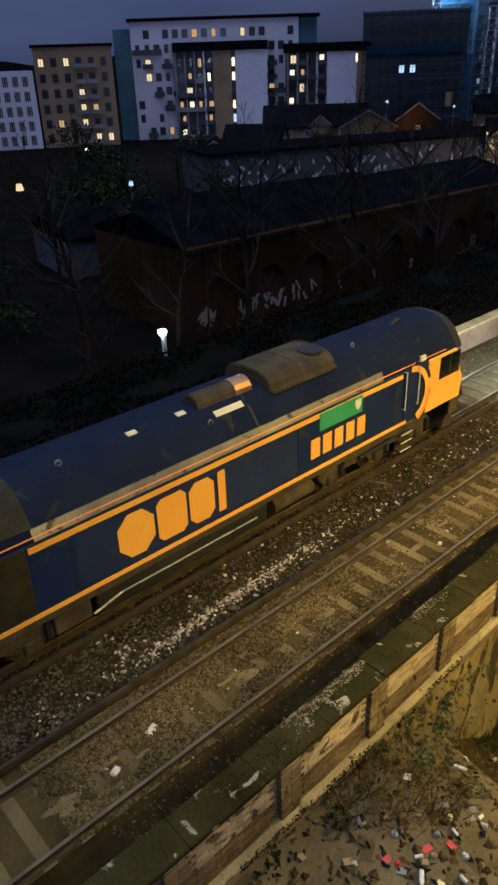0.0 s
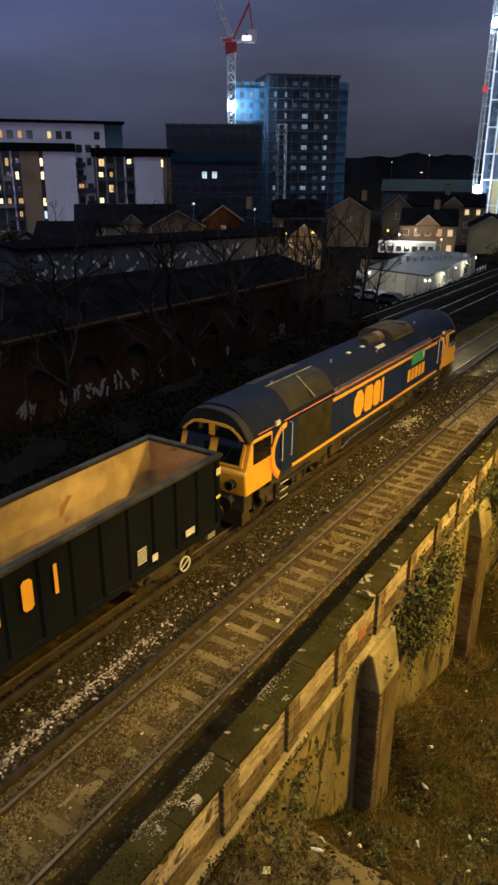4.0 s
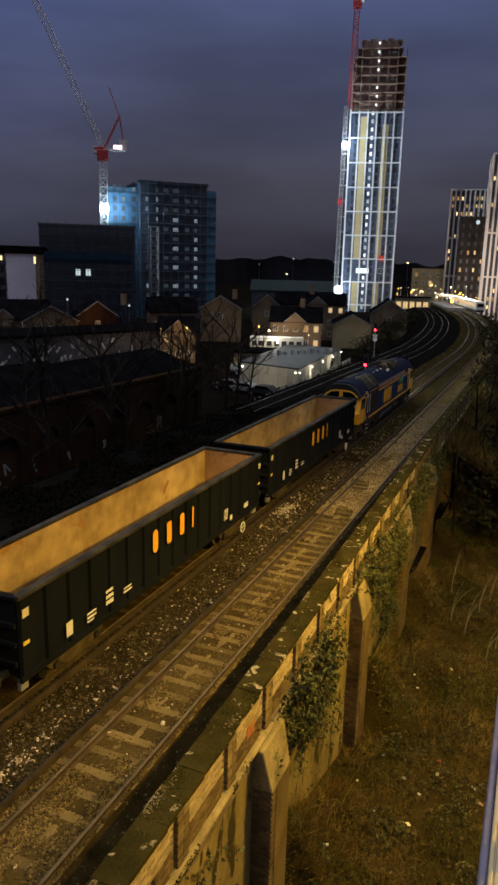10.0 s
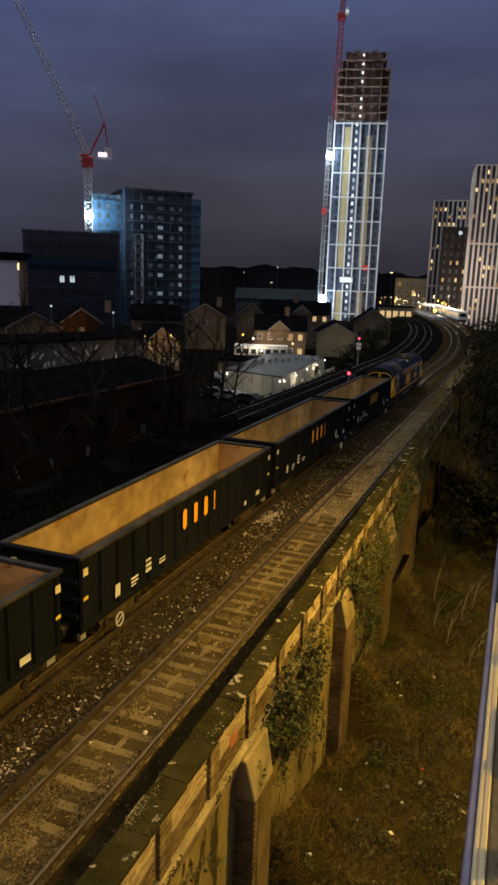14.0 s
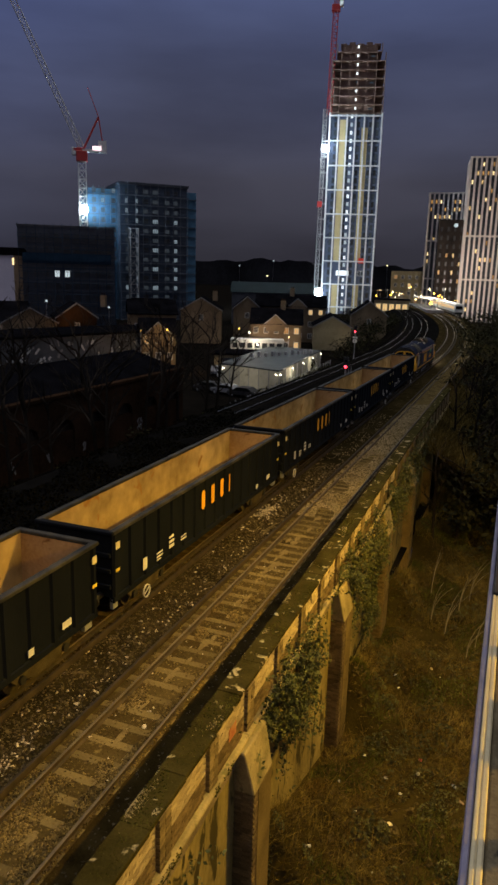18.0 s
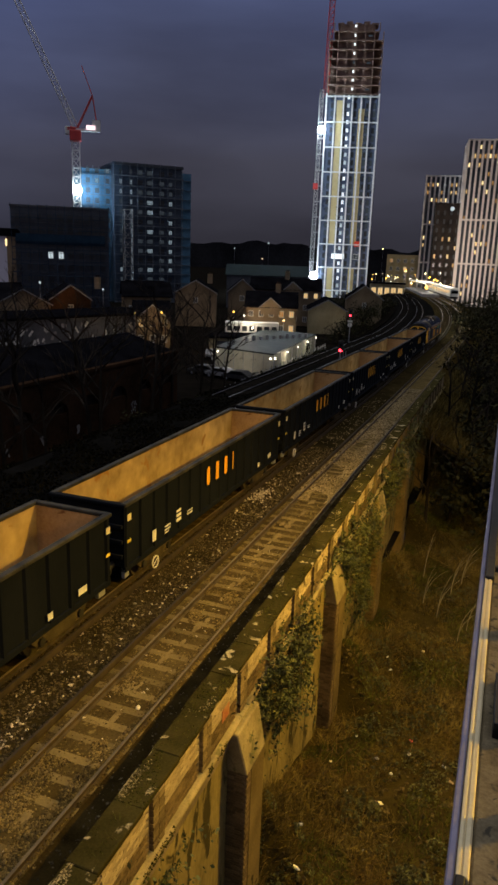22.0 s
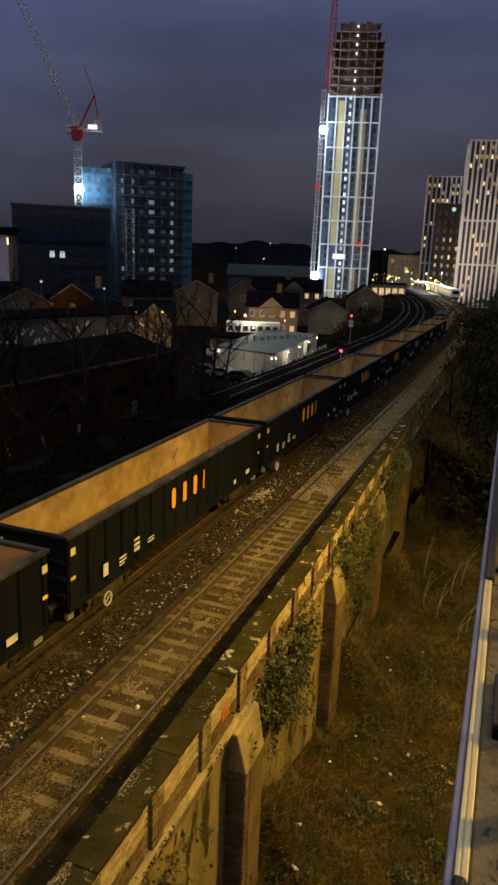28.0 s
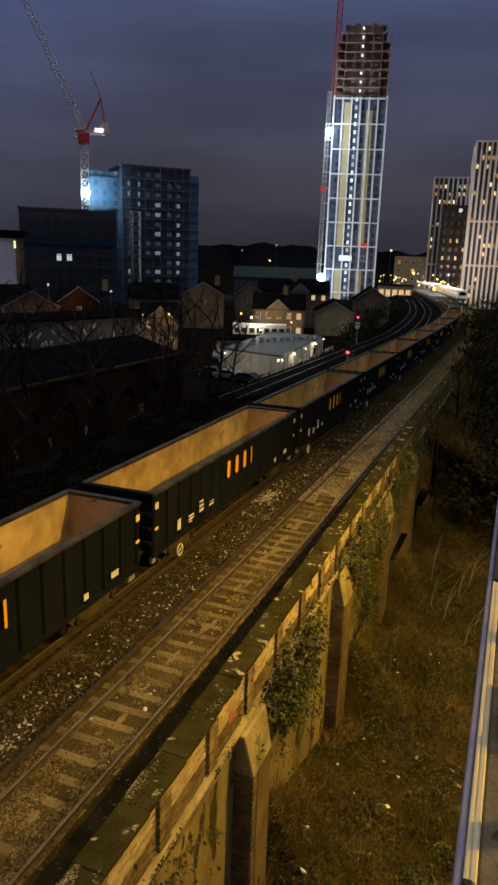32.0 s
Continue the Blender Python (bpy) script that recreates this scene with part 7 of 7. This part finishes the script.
for i, (x, y, w, h) in enumerate(((-1.0, 47, 6, 6.5), (3.0, 44, 7, 9), (-3.5, 56, 6, 6), (2.0, 58, 8, 10), (-2.5, 68, 7, 7.5), (3.0, 74, 9, 11), (-5.0, 84, 7, 7), (1.0, 92, 9, 11), (-6.5, 104, 7, 7.5), (-1.0, 112, 9, 11),
                                  (-9.0, 126, 7, 8), (-3.0, 134, 9, 12), (-10.0, 150, 8, 9), (-5.0, 160, 10, 12), (-14.0, 176, 8, 9), (-9.0, 186, 10, 12), (6.5, 36, 7, 10), (6.0, 62, 9, 13))):
    evergreen(x, y, hump_z(x, y) if y < 66 else GROUND, w, h, 1500, 400 + i)
for i, (x, y, w, h) in enumerate(((-33.5, 136, 5, 5), (-34.5, 146, 6, 6), (-34, 158, 7, 7), (-36, 170, 7, 8), (-37, 184, 8, 8), (-41, 198, 8, 9), (-36.5, 200, 7, 8), (-46, 206, 8, 8), (-36, 118, 4, 3.5), (-33.5, 112, 3, 3), (-52, 216, 8, 8), *[(-25.6 - 0.9 * (k % 3), 4 + 3.1 * k, 3.6, 2.6 + 0.5 * (k % 2)) for k in range(22)], (-27.5, 60, 4, 3.5), (-28.5, 50, 4, 3.5), (-27.5, 33, 4, 3.4), (-29, 26, 4, 3.8), (-27.5, 76, 4, 3.2), *[(-28.9 - 0.05 * k, 80 + 3.4 * k, 2.6, 1.9 + 0.3 * (k % 3)) for k in range(11)], (-43.0, 30.0, 5, 4), (-46, 18, 6, 6), (-55, 36, 7, 6), (-61, 52, 8, 7), (-68, 40, 9, 8), (-80, 52, 9, 8), (-77, 28, 9, 8), (-95, 58, 9, 8), (-52, 62, 6, 5), (-120, 70, 10, 9), (-110, 88, 9, 8))):
    evergreen(x, y, GROUND, w, h, 900, 500 + i, "dark bushy tree beside the railway")


# ---- long brick building with arches ----
def arch_building():
    t = thing("brick_building", "long dark red brick building with arched openings and graffiti", "building", m=pose(-35.6, 27.6, GROUND, 0, 0, 88.0))
    # local x runs along the front, y away from the railway
    L, H, n = 40.0, 5.7, 9
    step = L / n
    r = 1.25
    for i in range(n):
        x0, x1, xc = i * step, (i + 1) * step, (i + 0.5) * step
        arc = [(xc + r * math.cos(math.pi * k / 10), 2.6 + r * math.sin(math.pi * k / 10)) for k in range(11)]
        outline = [(x0, 0), (xc - r, 0)] + arc[::-1] + [(xc + r, 0), (x1, 0), (x1, H), (x0, H)]
        part("wall_bay", Build().prism(outline, 0.0, 0.45), "redbrick", t, "dark red brick bay with an arch")
        part("arch_ring", Build().ring((xc, -0.02, 2.6), "y", r, r + 0.3, 0.1, 14, 0, 180), "redbrick", t, "arch of brick")
        part("arch_door", Build().box(xc - r, xc + r, 0.40, 0.44, 2.4, 3.9), "blackbrick", t, "dark boarded half-round window")
        part("arch_infill", Build().box(xc - r, xc + r, 0.10, 0.4, 0, 2.75), "redbrick", t, "brick infill under the arch")
    part("end_wall", Build().box(-0.02, 0.43, 0.46, 12, 0, H), "redbrick", t)
    part("cornice", Build().box(-0.2, L, -0.14, 0.5, H, H + 0.3), "redbrick", t, bev=0.03)
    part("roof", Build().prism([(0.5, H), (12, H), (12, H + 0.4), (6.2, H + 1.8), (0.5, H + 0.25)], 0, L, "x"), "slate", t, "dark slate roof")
    part("drain_pipe", Build().tube((1.0, -0.1, 0), (1.0, -0.1, H), 0.07, 6), "black", t, "black drain pipe")
    g = random.Random(9)
    for i in range(64):
        x = g.choice((-0.0, 0.4, 0.7, 1.0, 3.6, 4.3, 4.8, 8.6, 9.2, 13.0, 17.6, 22.0, 30.8, 5.6, 6.4, 7.2, 10.4)) + g.uniform(0, 0.7)
        part("graffiti_daub", Build().obox(Matrix.Translation((x + 0.2, -0.012, 0.9 + g.uniform(0, 1.0))) @ Matrix.Rotation(g.uniform(-0.9, 0.9), 4, "Y"), g.uniform(0.1, 0.24), 0.012, g.uniform(0.4, 0.9)), "greywall", t, "pale paint daub")


def warehouse():
    m, w = site((-80.0, 66.0), (-61.0, 116.0), GROUND)
    t = thing("warehouse", "long dark flat-roofed warehouse with pale daubed wall", "warehouse", m=m)
    part("wall", Build().box(0, w, 0, 12, 0, 5.4), "darkblock", t)
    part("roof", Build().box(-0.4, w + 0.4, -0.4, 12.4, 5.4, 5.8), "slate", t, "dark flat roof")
    g = random.Random(3)
    for i in range(110):
        x = g.uniform(1, w - 1)
        z = g.uniform(0.4, 4.6)
        part("wall_daub", Build().obox(Matrix.Translation((x, -0.03, z)) @ Matrix.Rotation(g.uniform(-0.8, 0.8), 4, "Y"), g.uniform(0.15, 0.5), 0.02, g.uniform(0.3, 1.2)), g.choice(("dimwhite", "dimwhite", "greywall")), t, "pale paint daub")
    m, w = site((-56.0, 30.0), (-50.0, 66.0), GROUND)
    t = thing("shed_roof", "low dark shed with a long sloping roof", "shed", m=m)
    part("wall", Build().box(0, w, 0, 9, 0, 3.2), "darkblock", t)
    part("roof", Build().prism([(-0.3, 3.2), (9.3, 3.2), (9.3, 3.6), (4.5, 5.2), (-0.3, 3.5)], 0, w, "x"), "slate", t)


def lit_yard():
    t = thing("depot_building", "low white depot building lit by a row of wall lamps", "building", m=pose(-31.2, 90.4, GROUND))
    a = [(0, 0), (-10.0, 3.0), (-12.6, 31.0), (-2.6, 29.0)]
    part("wall", Build().prism(a, 0, 3.1, "z"), "depotwall", t, "dirty white corrugated wall", bev=0.02)
    part("roof", Build().prism([(x * 1.01, y * 1.01) for x, y in a], 3.1, 3.3, "z"), "wetroof", t, "flat dark wet roof")
    for i in range(9):
        k = i / 8
        x, y = -2.6 * k, 29 * k
        part("wall_rib", Build().box(x - 0.04 + 0.02, x + 0.08, y - 0.05, y + 0.05, 0, 3.1), "bluewhite", t)
        if i % 2 == 0:
            part("wall_lamp", Build().tube((x + 0.12, y, 2.75), (x + 0.26, y, 2.7), 0.085, 8), "yardbulb", t, "bright wall lamp")
    for i in range(7):
        k = i / 6
        part("wall_rib", Build().box(-10 * k - 0.04, -10 * k + 0.04, 3 * k - 0.06, 3 * k, 0, 3.1), "greywall", t)
    part("wall_lamp", Build().tube((-9.4, 2.6, 2.7), (-9.4, 2.45, 2.65), 0.10, 8), "yardbulb", t, "bright wall lamp")
    part("wall_lamp", Build().tube((-0.4, -0.1, 2.7), (-0.35, -0.22, 2.65), 0.085, 8), "yardbulb", t, "bright wall lamp")
    g = random.Random(8)
    for i in range(10):
        part("roof_unit", Build().box(-9 + i * 0.7, -8.6 + i * 0.7, 12 + i * 1.2, 12.6 + i * 1.2, 3.3, 3.8 + g.uniform(0, 0.3)), "greywall", t, "small roof unit", bev=0.03)
    c = thing("site_cabin", "white portable cabin with a row of dark windows", "cabin", m=pose(-50.1, 117.8, -3.2, 0, 0, 20.9))
    part("body", Build().box(0, 9.6, 0, 3.0, 0.0, 2.4), "bluewhite", c, "white cabin body", bev=0.03)
    part("stilts", Build().box(0.1, 9.5, 0.2, 2.8, -2.1, 0.0), "greywall", c)
    for i in range(7):
        window(c, 0.8 + i * 1.33, -0.01, 0.75, 1.15, 1.15, "whitep", "pane", 0, 0)
    part("wall_lamp", Build().tube((4.9, -0.3, 1.5), (4.9, -0.1, 1.5), 0.15, 8), "yardbulb", c, "bright wall lamp")
    s = thing("brick_shed", "low brick shed with a flat dark roof", "shed", m=pose(-49.0, 108.5, GROUND, 0, 0, 20))
    part("wall", Build().box(0, 11.0, 0, 7.0, 0, 2.6), "houseyellow", s)
    part("roof", Build().box(-0.4, 11.4, -0.4, 7.4, 2.6, 2.9), "slate", s, "flat dark roof")
    for i in range(3):
        part("shutter", Build().box(1.0 + i * 3.3, 3.2 + i * 3.3, -0.05, 0.0, 0.1, 2.1), "darkwall", s, "dark shutter")
    # fence
    f = thing("fence", "steel palisade fence along the railway bank", "fence")
    for k in range(34):
        x, y = -29.6 - 0.05 * k, 64 + k * 1.6
        part("post", Build().box(x - 0.05, x + 0.05, y - 0.05, y + 0.05, GROUND, GROUND + 2.1), "scaffold", f)
    for z in (0.5, 1.8):
        part("rail", Build().tube((-29.6, 64, GROUND + z), (-31.25, 64 + 33 * 1.6, GROUND + z), 0.035, 5), "scaffold", f)


def car(x, y, turn, paint, label):
    t = thing("car", label, "car", "parked cars", m=pose(x, y, GROUND, 0, 0, turn))
    part("body", Build().prism([(-2.1, 0.35), (2.1, 0.35), (2.15, 0.75), (1.3, 0.92), (0.6, 1.38), (-1.1, 1.42), (-1.9, 0.98), (-2.15, 0.8)], -0.85, 0.85, "x"), paint, t, bev=0.08)
    part("glasshouse", Build().prism([(1.15, 0.93), (0.55, 1.34), (-1.05, 1.38), (-1.7, 0.98)], -0.87, 0.87, "x"), "cabglass", t, "dark windows")
    for px, py in ((0.78, 1.3), (0.78, -1.3), (-0.78, 1.3), (-0.78, -1.3)):
        w = part("wheel", Build().tube((px - 0.1, py, 0.32), (px + 0.1, py, 0.32), 0.32, 14), "rubber", t)
        part("rim", Build().tube((px - 0.11, py, 0.32), (px + 0.11, py, 0.32), 0.2, 10), "scaffold", w)


arch_building()
warehouse()
lit_yard()
for x, y, a, k in ((-34.6, 86.0, 80, "black"), (-37.5, 87.0, 76, "greywall"), (-40.5, 88.0, 84, "black"), (-44, 101, 20, "whitep"), (-46.5, 104, 20, "greywall"), (-42, 98, 20, "black")):
    car(x, y, a, k, {"black": "dark parked car in the depot yard", "greywall": "grey parked car in the depot yard", "whitep": "white parked car in the depot yard"}[k])


def pole_lamp(x, y, ground, head, material, size, label, arm=0.0, group="street lamps"):
    t = thing("street_lamp", label, "street lamp", group, m=pose(x, y, ground))
    h = head - ground
    part("pole", Build().tube((0, 0, 0), (0, 0, h), 0.07, 6, 0.045), "scaffold", t, "steel pole")
    part("head", Build().box(-0.12, 0.12 + arm, -0.15, 0.15, h, h + 0.12), "scaffold", t)
    part("bulb", Build().tube((arm, 0, h - size * 1.6), (arm, 0, h), size, 10, size * 0.7), material, t, "glowing lamp")


path = thing("path_lamp", "short white path lamp glowing among dark bushes", "path lamp", "street lamps", m=pose(-31.0, 21.7, GROUND))
part("post", Build().box(-0.13, 0.13, -0.09, 0.09, 0, 3.0), "whitep", path, "broad white post", bev=0.02)
part("lamp_head", Build().tube((0, -0.22, 3.18), (0, 0.1, 3.18), 0.17, 12), "pathbulb", path, "round glowing lamp head")
for x, y, z, k, s in ((-51.4, 130.2, -0.3, "yardbulb", 0.22), (-57.1, 138.7, -0.5, "bulb_amber", 0.14), (-54.7, 102.4, 1.6, "bulb_amber", 0.12), (-45.5, 137, -1.5, "bulb_warm", 0.12), (-76.0, 50.5, -1.0, "coolwin", 0.3), (-146.3, 86.6, -3.8, "bulb_warm", 0.5), (-108.3, 51.6, -4.0, "warmwin", 0.6), (-60.5, 104, 1.0, "bulb_amber", 0.10), (-96, 150, 2.0, "coolwin", 0.25), (-112.0, 147.0, 3.0, "coolwin", 0.3)):
    pole_lamp(x, y, GROUND, z, k, s, "street lamp glowing between the houses")
g = random.Random(12)
for i in range(44):
    k = i / 43
    x, y = -60 + 34 * k + g.uniform(-1.5, 1.5), 296 - 38 * k + g.uniform(-6, 6)
    pole_lamp(x, y, GROUND, g.uniform(2.0, 7.6), g.choice(("bulb_warm", "bulb_warm", "yardbulb", "bulb_amber", "bulb_amber")), g.choice((0.09, 0.11, 0.13, 0.15, 0.26)), "distant street lamp near the station", 0.0, "station lamps")


# ---- station with a waiting passenger train ----
def station():
    zr = fall(238)
    t = thing("passenger_train", "white lit passenger train waiting at the far station", "train", m=pose(-21.9, 232.5, zr, 0, 0, 14.5))
    part("body", Build().prism([(-1.35, 1.0), (1.35, 1.0), (1.4, 2.6), (1.2, 3.5), (-1.2, 3.5), (-1.4, 2.6)], 0, 62), "lighttrain", t, "bright white carriage side", bev=0.05)
    part("underframe", Build().box(-1.2, 1.2, 0.3, 61.7, 0.3, 1.0), "black", t)
    for i in range(21):
        part("window", Build().box(-1.45, -1.38, 1.4 + i * 2.8, 3.2 + i * 2.8, 1.9, 2.8), "warmwin", t, "lit carriage window")
        part("window", Build().box(-1.0 + 0, 1.0, -0.05, 0.0, 1.9, 2.9), "cabglass", t) if i == 0 else None
    p = thing("station_platform", "brightly lit station platform with a canopy", "platform", m=pose(-26.6, 224.0, zr, 0, 0, 14.5))
    part("slab", Build().box(-1.5, 4.0, 20, 80, -0.2, 0.9), "greywall", p)
    part("canopy", Build().box(-1.8, 4.2, 30, 66, 4.0, 4.3), "bluewhite", p, "pale platform canopy")
    for i in range(7):
        part("column", Build().box(1.0, 1.2, 31 + i * 5.6, 31.2 + i * 5.6, 0.9, 4.0), "scaffold", p)
        part("strip_lamp", Build().box(0.2, 0.6, 30.5 + i * 5.6, 33.5 + i * 5.6, 3.85, 3.98), "stationlamp", p, "bright strip lamp")
    part("amber_lamp", Build().tube((-1.9, 8, 3.4), (-1.9, 8.4, 3.4), 0.42, 10), "bulb_amber", p, "bright amber lamp")
    s = thing("station_building", "small lit station building with yellow windows", "building", m=pose(-53.0, 254.0, GROUND, 0, 0, 12))
    part("wall", Build().box(0, 12, 0, 8, 0, 8.2), "houseyellow", s)
    for i in range(5):
        window(s, 1.4 + i * 2.3, -0.02, 4.4, 1.8, 2.6, "dimwhite", "warmwin", 0, 1)
    part("roof", Build().box(-0.4, 12.4, -0.4, 8.4, 8.2, 8.6), "slate", s)
    f = thing("flat_block", "low pale flats behind the station", "building", m=pose(-62.0, 330.0, GROUND, 0, 0, 10))
    part("wall", Build().box(0, 26, 0, 12, 0, 19), "houseyellow", f)
    for r in range(5):
        for i in range(8):
            window(f, 2 + i * 3.1, -0.02, 1.5 + r * 3.5, 1.4, 1.7, "dimwhite", pick(0.25), 0, 1)


station()


# ---- railway signals ----
def signal(x, y, ground, z, label, board=True):
    t = thing("railway_signal", label, "railway signal", "railway signals", m=pose(x, y, ground))
    h = z - ground
    part("post", Build().tube((0, 0, 0), (0, 0, h - 0.2), 0.07, 8), "scaffold", t)
    hd = part("signal_head", Build().box(-0.25, 0.25, -0.06, 0.1, h - 0.35, h + 0.95), "black", t, "black signal head", bev=0.03)
    part("hood", Build().ring((0, -0.16, h), "y", 0.15, 0.18, 0.2, 14, 0, 180), "black", hd)
    part("red_lamp", Build().tube((0, -0.10, h), (0, -0.065, h), 0.15, 14), "bulb_red", hd, "glowing red lamp")
    part("dark_lamp", Build().tube((0, -0.09, h + 0.55), (0, -0.065, h + 0.55), 0.12, 14), "cabglass", hd)
    if board:
        part("sign_board", Build().box(-0.35, 0.35, -0.03, 0.03, h - 1.0, h - 0.72), "whitep", t, "small white board")
        part("round_sign", Build().tube((0, -0.03, h - 1.4), (0, 0.03, h - 1.4), 0.34, 16), "whitep", t, "round white sign")
    else:
        part("ladder", Build().box(0.25, 0.29, 0.05, 0.1, 0.2, h).box(0.5, 0.54, 0.05, 0.1, 0.2, h), "scaffold", t)


signal(-16.65, 68.2, -0.6, 2.0, "railway signal showing red beside the tracks", False)
signal(-24.6, 105.5, GROUND, 2.6, "railway signal showing red above a round sign")

# ---- litter on the waste ground ----
lit = random.Random(6)
for i in range(150):
    x, y = lit.uniform(-4.7, -0.4), lit.choice((lit.uniform(6.5, 13), lit.uniform(9, 30), lit.uniform(12, 24)))
    if i >= 60:
        x, y = lit.gauss(-3.0, 0.9), lit.gauss(6.6, 1.0)
        if x < -4.9:
            continue
    z = hump_z(x, y)
    kind = lit.choice(("bag", "bag", "bag", "can", "bottle", "board") if i < 60 else ("bag", "bag", "bag", "board", "board", "can"))
    m = pose(x, y, z + 0.02, lit.uniform(-12, 12), lit.uniform(-12, 12), lit.uniform(0, 360))
    if kind == "bag":
        b = Build()
        s = lit.uniform(0.03, 0.085)
        ring = [(math.cos(k * 0.785) * s * lit.uniform(0.6, 1.2), math.sin(k * 0.785) * s * lit.uniform(0.6, 1.2)) for k in range(8)]
        b.add([(px, py, 0) for px, py in ring] + [(px * 0.6, py * 0.6, s * lit.uniform(0.4, 0.9)) for px, py in ring] + [(0, 0, s * 0.7)], [tuple(range(7, -1, -1))] + [(k, (k + 1) % 8, (k + 1) % 8 + 8, k + 8) for k in range(8)] + [(k + 8, (k + 1) % 8 + 8, 16) for k in range(8)])
        whole("plastic_bag", b, lit.choice(("whitep", "dimwhite", "cream", "black", "black") if i < 60 else ("cranered", "black", "black", "black", "brownwall", "dimwhite", "rubber", "greywall")), "crumpled plastic bag lying on the waste ground", "litter", group="litter", m=m)
    elif kind == "can":
        whole("drink_can", Build().tube((-0.07, 0, 0.04), (0.07, 0, 0.04), 0.035, 8), lit.choice(("steel", "dimwhite", "whitep")), "discarded drink can on the waste ground", "litter", group="litter", m=m)
    elif kind == "bottle":
        whole("plastic_bottle", Build().tube((-0.12, 0, 0.045), (0.07, 0, 0.045), 0.042, 8).tube((0.07, 0, 0.045), (0.14, 0, 0.045), 0.042, 8, 0.016), lit.choice(("whitep", "dimwhite", "bluewhite")), "empty plastic bottle on the waste ground", "litter", group="litter", m=m)
    else:
        whole("cardboard", Build().box(-0.09, 0.09, -0.06, 0.06, 0, 0.012), lit.choice(("cream", "brownwall", "greywall", "cranered")), "flat scrap of card on the waste ground", "litter", group="litter", m=m)

# ---- hall with a teal roof, hills and far lights ----
m, w = site((-90.0, 212.0), (-66.0, 221.0), GROUND)
hall = thing("hall", "large low hall with a dark teal roof", "building", m=m)
part("wall", Build().box(0, w, 0, 16, 0, 10.2), "darkblock", hall)
part("roof", Build().prism([(-0.5, 10.2), (16.5, 10.2), (8, 13.4)], -0.5, w + 0.5, "x"), "tealroof", hall, "teal sheet roof")
ridge = Build()
hr = random.Random(2)
n = 160
for i in range(n + 1):
    a = radians(-75 + 110 * i / n)
    d = 950 + 60 * math.sin(i * 0.2)
    x, y = math.sin(a) * d, math.cos(a) * d
    top = 24 + 10 * noise.noise((i * 0.07, 0, 0)) + 6 * noise.noise((i * 0.35, 5, 0)) + 4 * hr.uniform(0, 1)
    ridge.v += [(x, y, GROUND), (x, y, top), (x * 1.25, y * 1.25, GROUND)]
ridge.f = [q for i in range(n) for q in ((i * 3, i * 3 + 3, i * 3 + 4, i * 3 + 1), (i * 3 + 1, i * 3 + 4, i * 3 + 5, i * 3 + 2))]
whole("hills", ridge, "hill", "dark wooded hills on the horizon", "hills", "structure")
for i in range(26):
    a = radians(hr.uniform(-62, -2))
    d = hr.uniform(560, 900)
    x, y = math.sin(a) * d, math.cos(a) * d
    pole_lamp(x, y, GROUND, hr.uniform(8, 24), hr.choice(("bulb_warm", "coolwin", "bulb_red", "coolwin")), hr.uniform(0.5, 0.9), "tiny distant lamp on the dark hillside", 0.0, "hillside lamps")

# ---- what moves ----
# way travelled by the train, every half second
WAY = [-0.00, 2.29, 4.59, 6.88, 9.16, 11.50, 13.92, 16.12, 18.36, 20.59, 22.95, 25.32, 27.70, 30.09, 32.50, 34.92, 37.33, 39.70, 42.00, 44.25, 46.48, 48.75, 51.13, 53.59, 56.07, 58.51, 60.93, 63.32, 65.68, 67.98, 70.25, 72.48, 74.70, 76.91, 79.11, 81.31, 83.46, 85.55, 87.60, 89.71, 91.87, 94.06, 96.21, 98.32, 100.48, 102.70, 104.94, 107.17, 109.35, 111.58, 113.92, 116.38, 118.94, 121.57, 124.22, 126.86, 129.46, 132.03, 134.60, 137.17, 139.72, 142.23, 144.72, 147.24, 149.79]


def train_pose(u, half):
    """Pose of a vehicle whose middle is at u on the far track and whose bogies stand half metres before and behind it."""
    ax, ay, _ = on_line(FAR_X, u - half)
    bx, by, _ = on_line(FAR_X, u + half)
    za, zb = fall(u - half), fall(u + half)
    return pose((ax + bx) / 2, (ay + by) / 2, (za + zb) / 2, math.degrees(math.atan2(zb - za, 2 * half)), 0, math.degrees(math.atan2(-(bx - ax), by - ay)))


def motions():
    times = [i * 0.5 for i in range(len(WAY))]
    walk(loco, [(t, train_pose(8.35 + s, 6.5)) for t, s in zip(times, WAY)])
    for k, wagon in enumerate(wagons):
        walk(wagon, [(t, train_pose((-10.40 if k == 0 else -10.67) - 16.0 * k + s, 5.2)) for t, s in zip(times, WAY)])


motions()
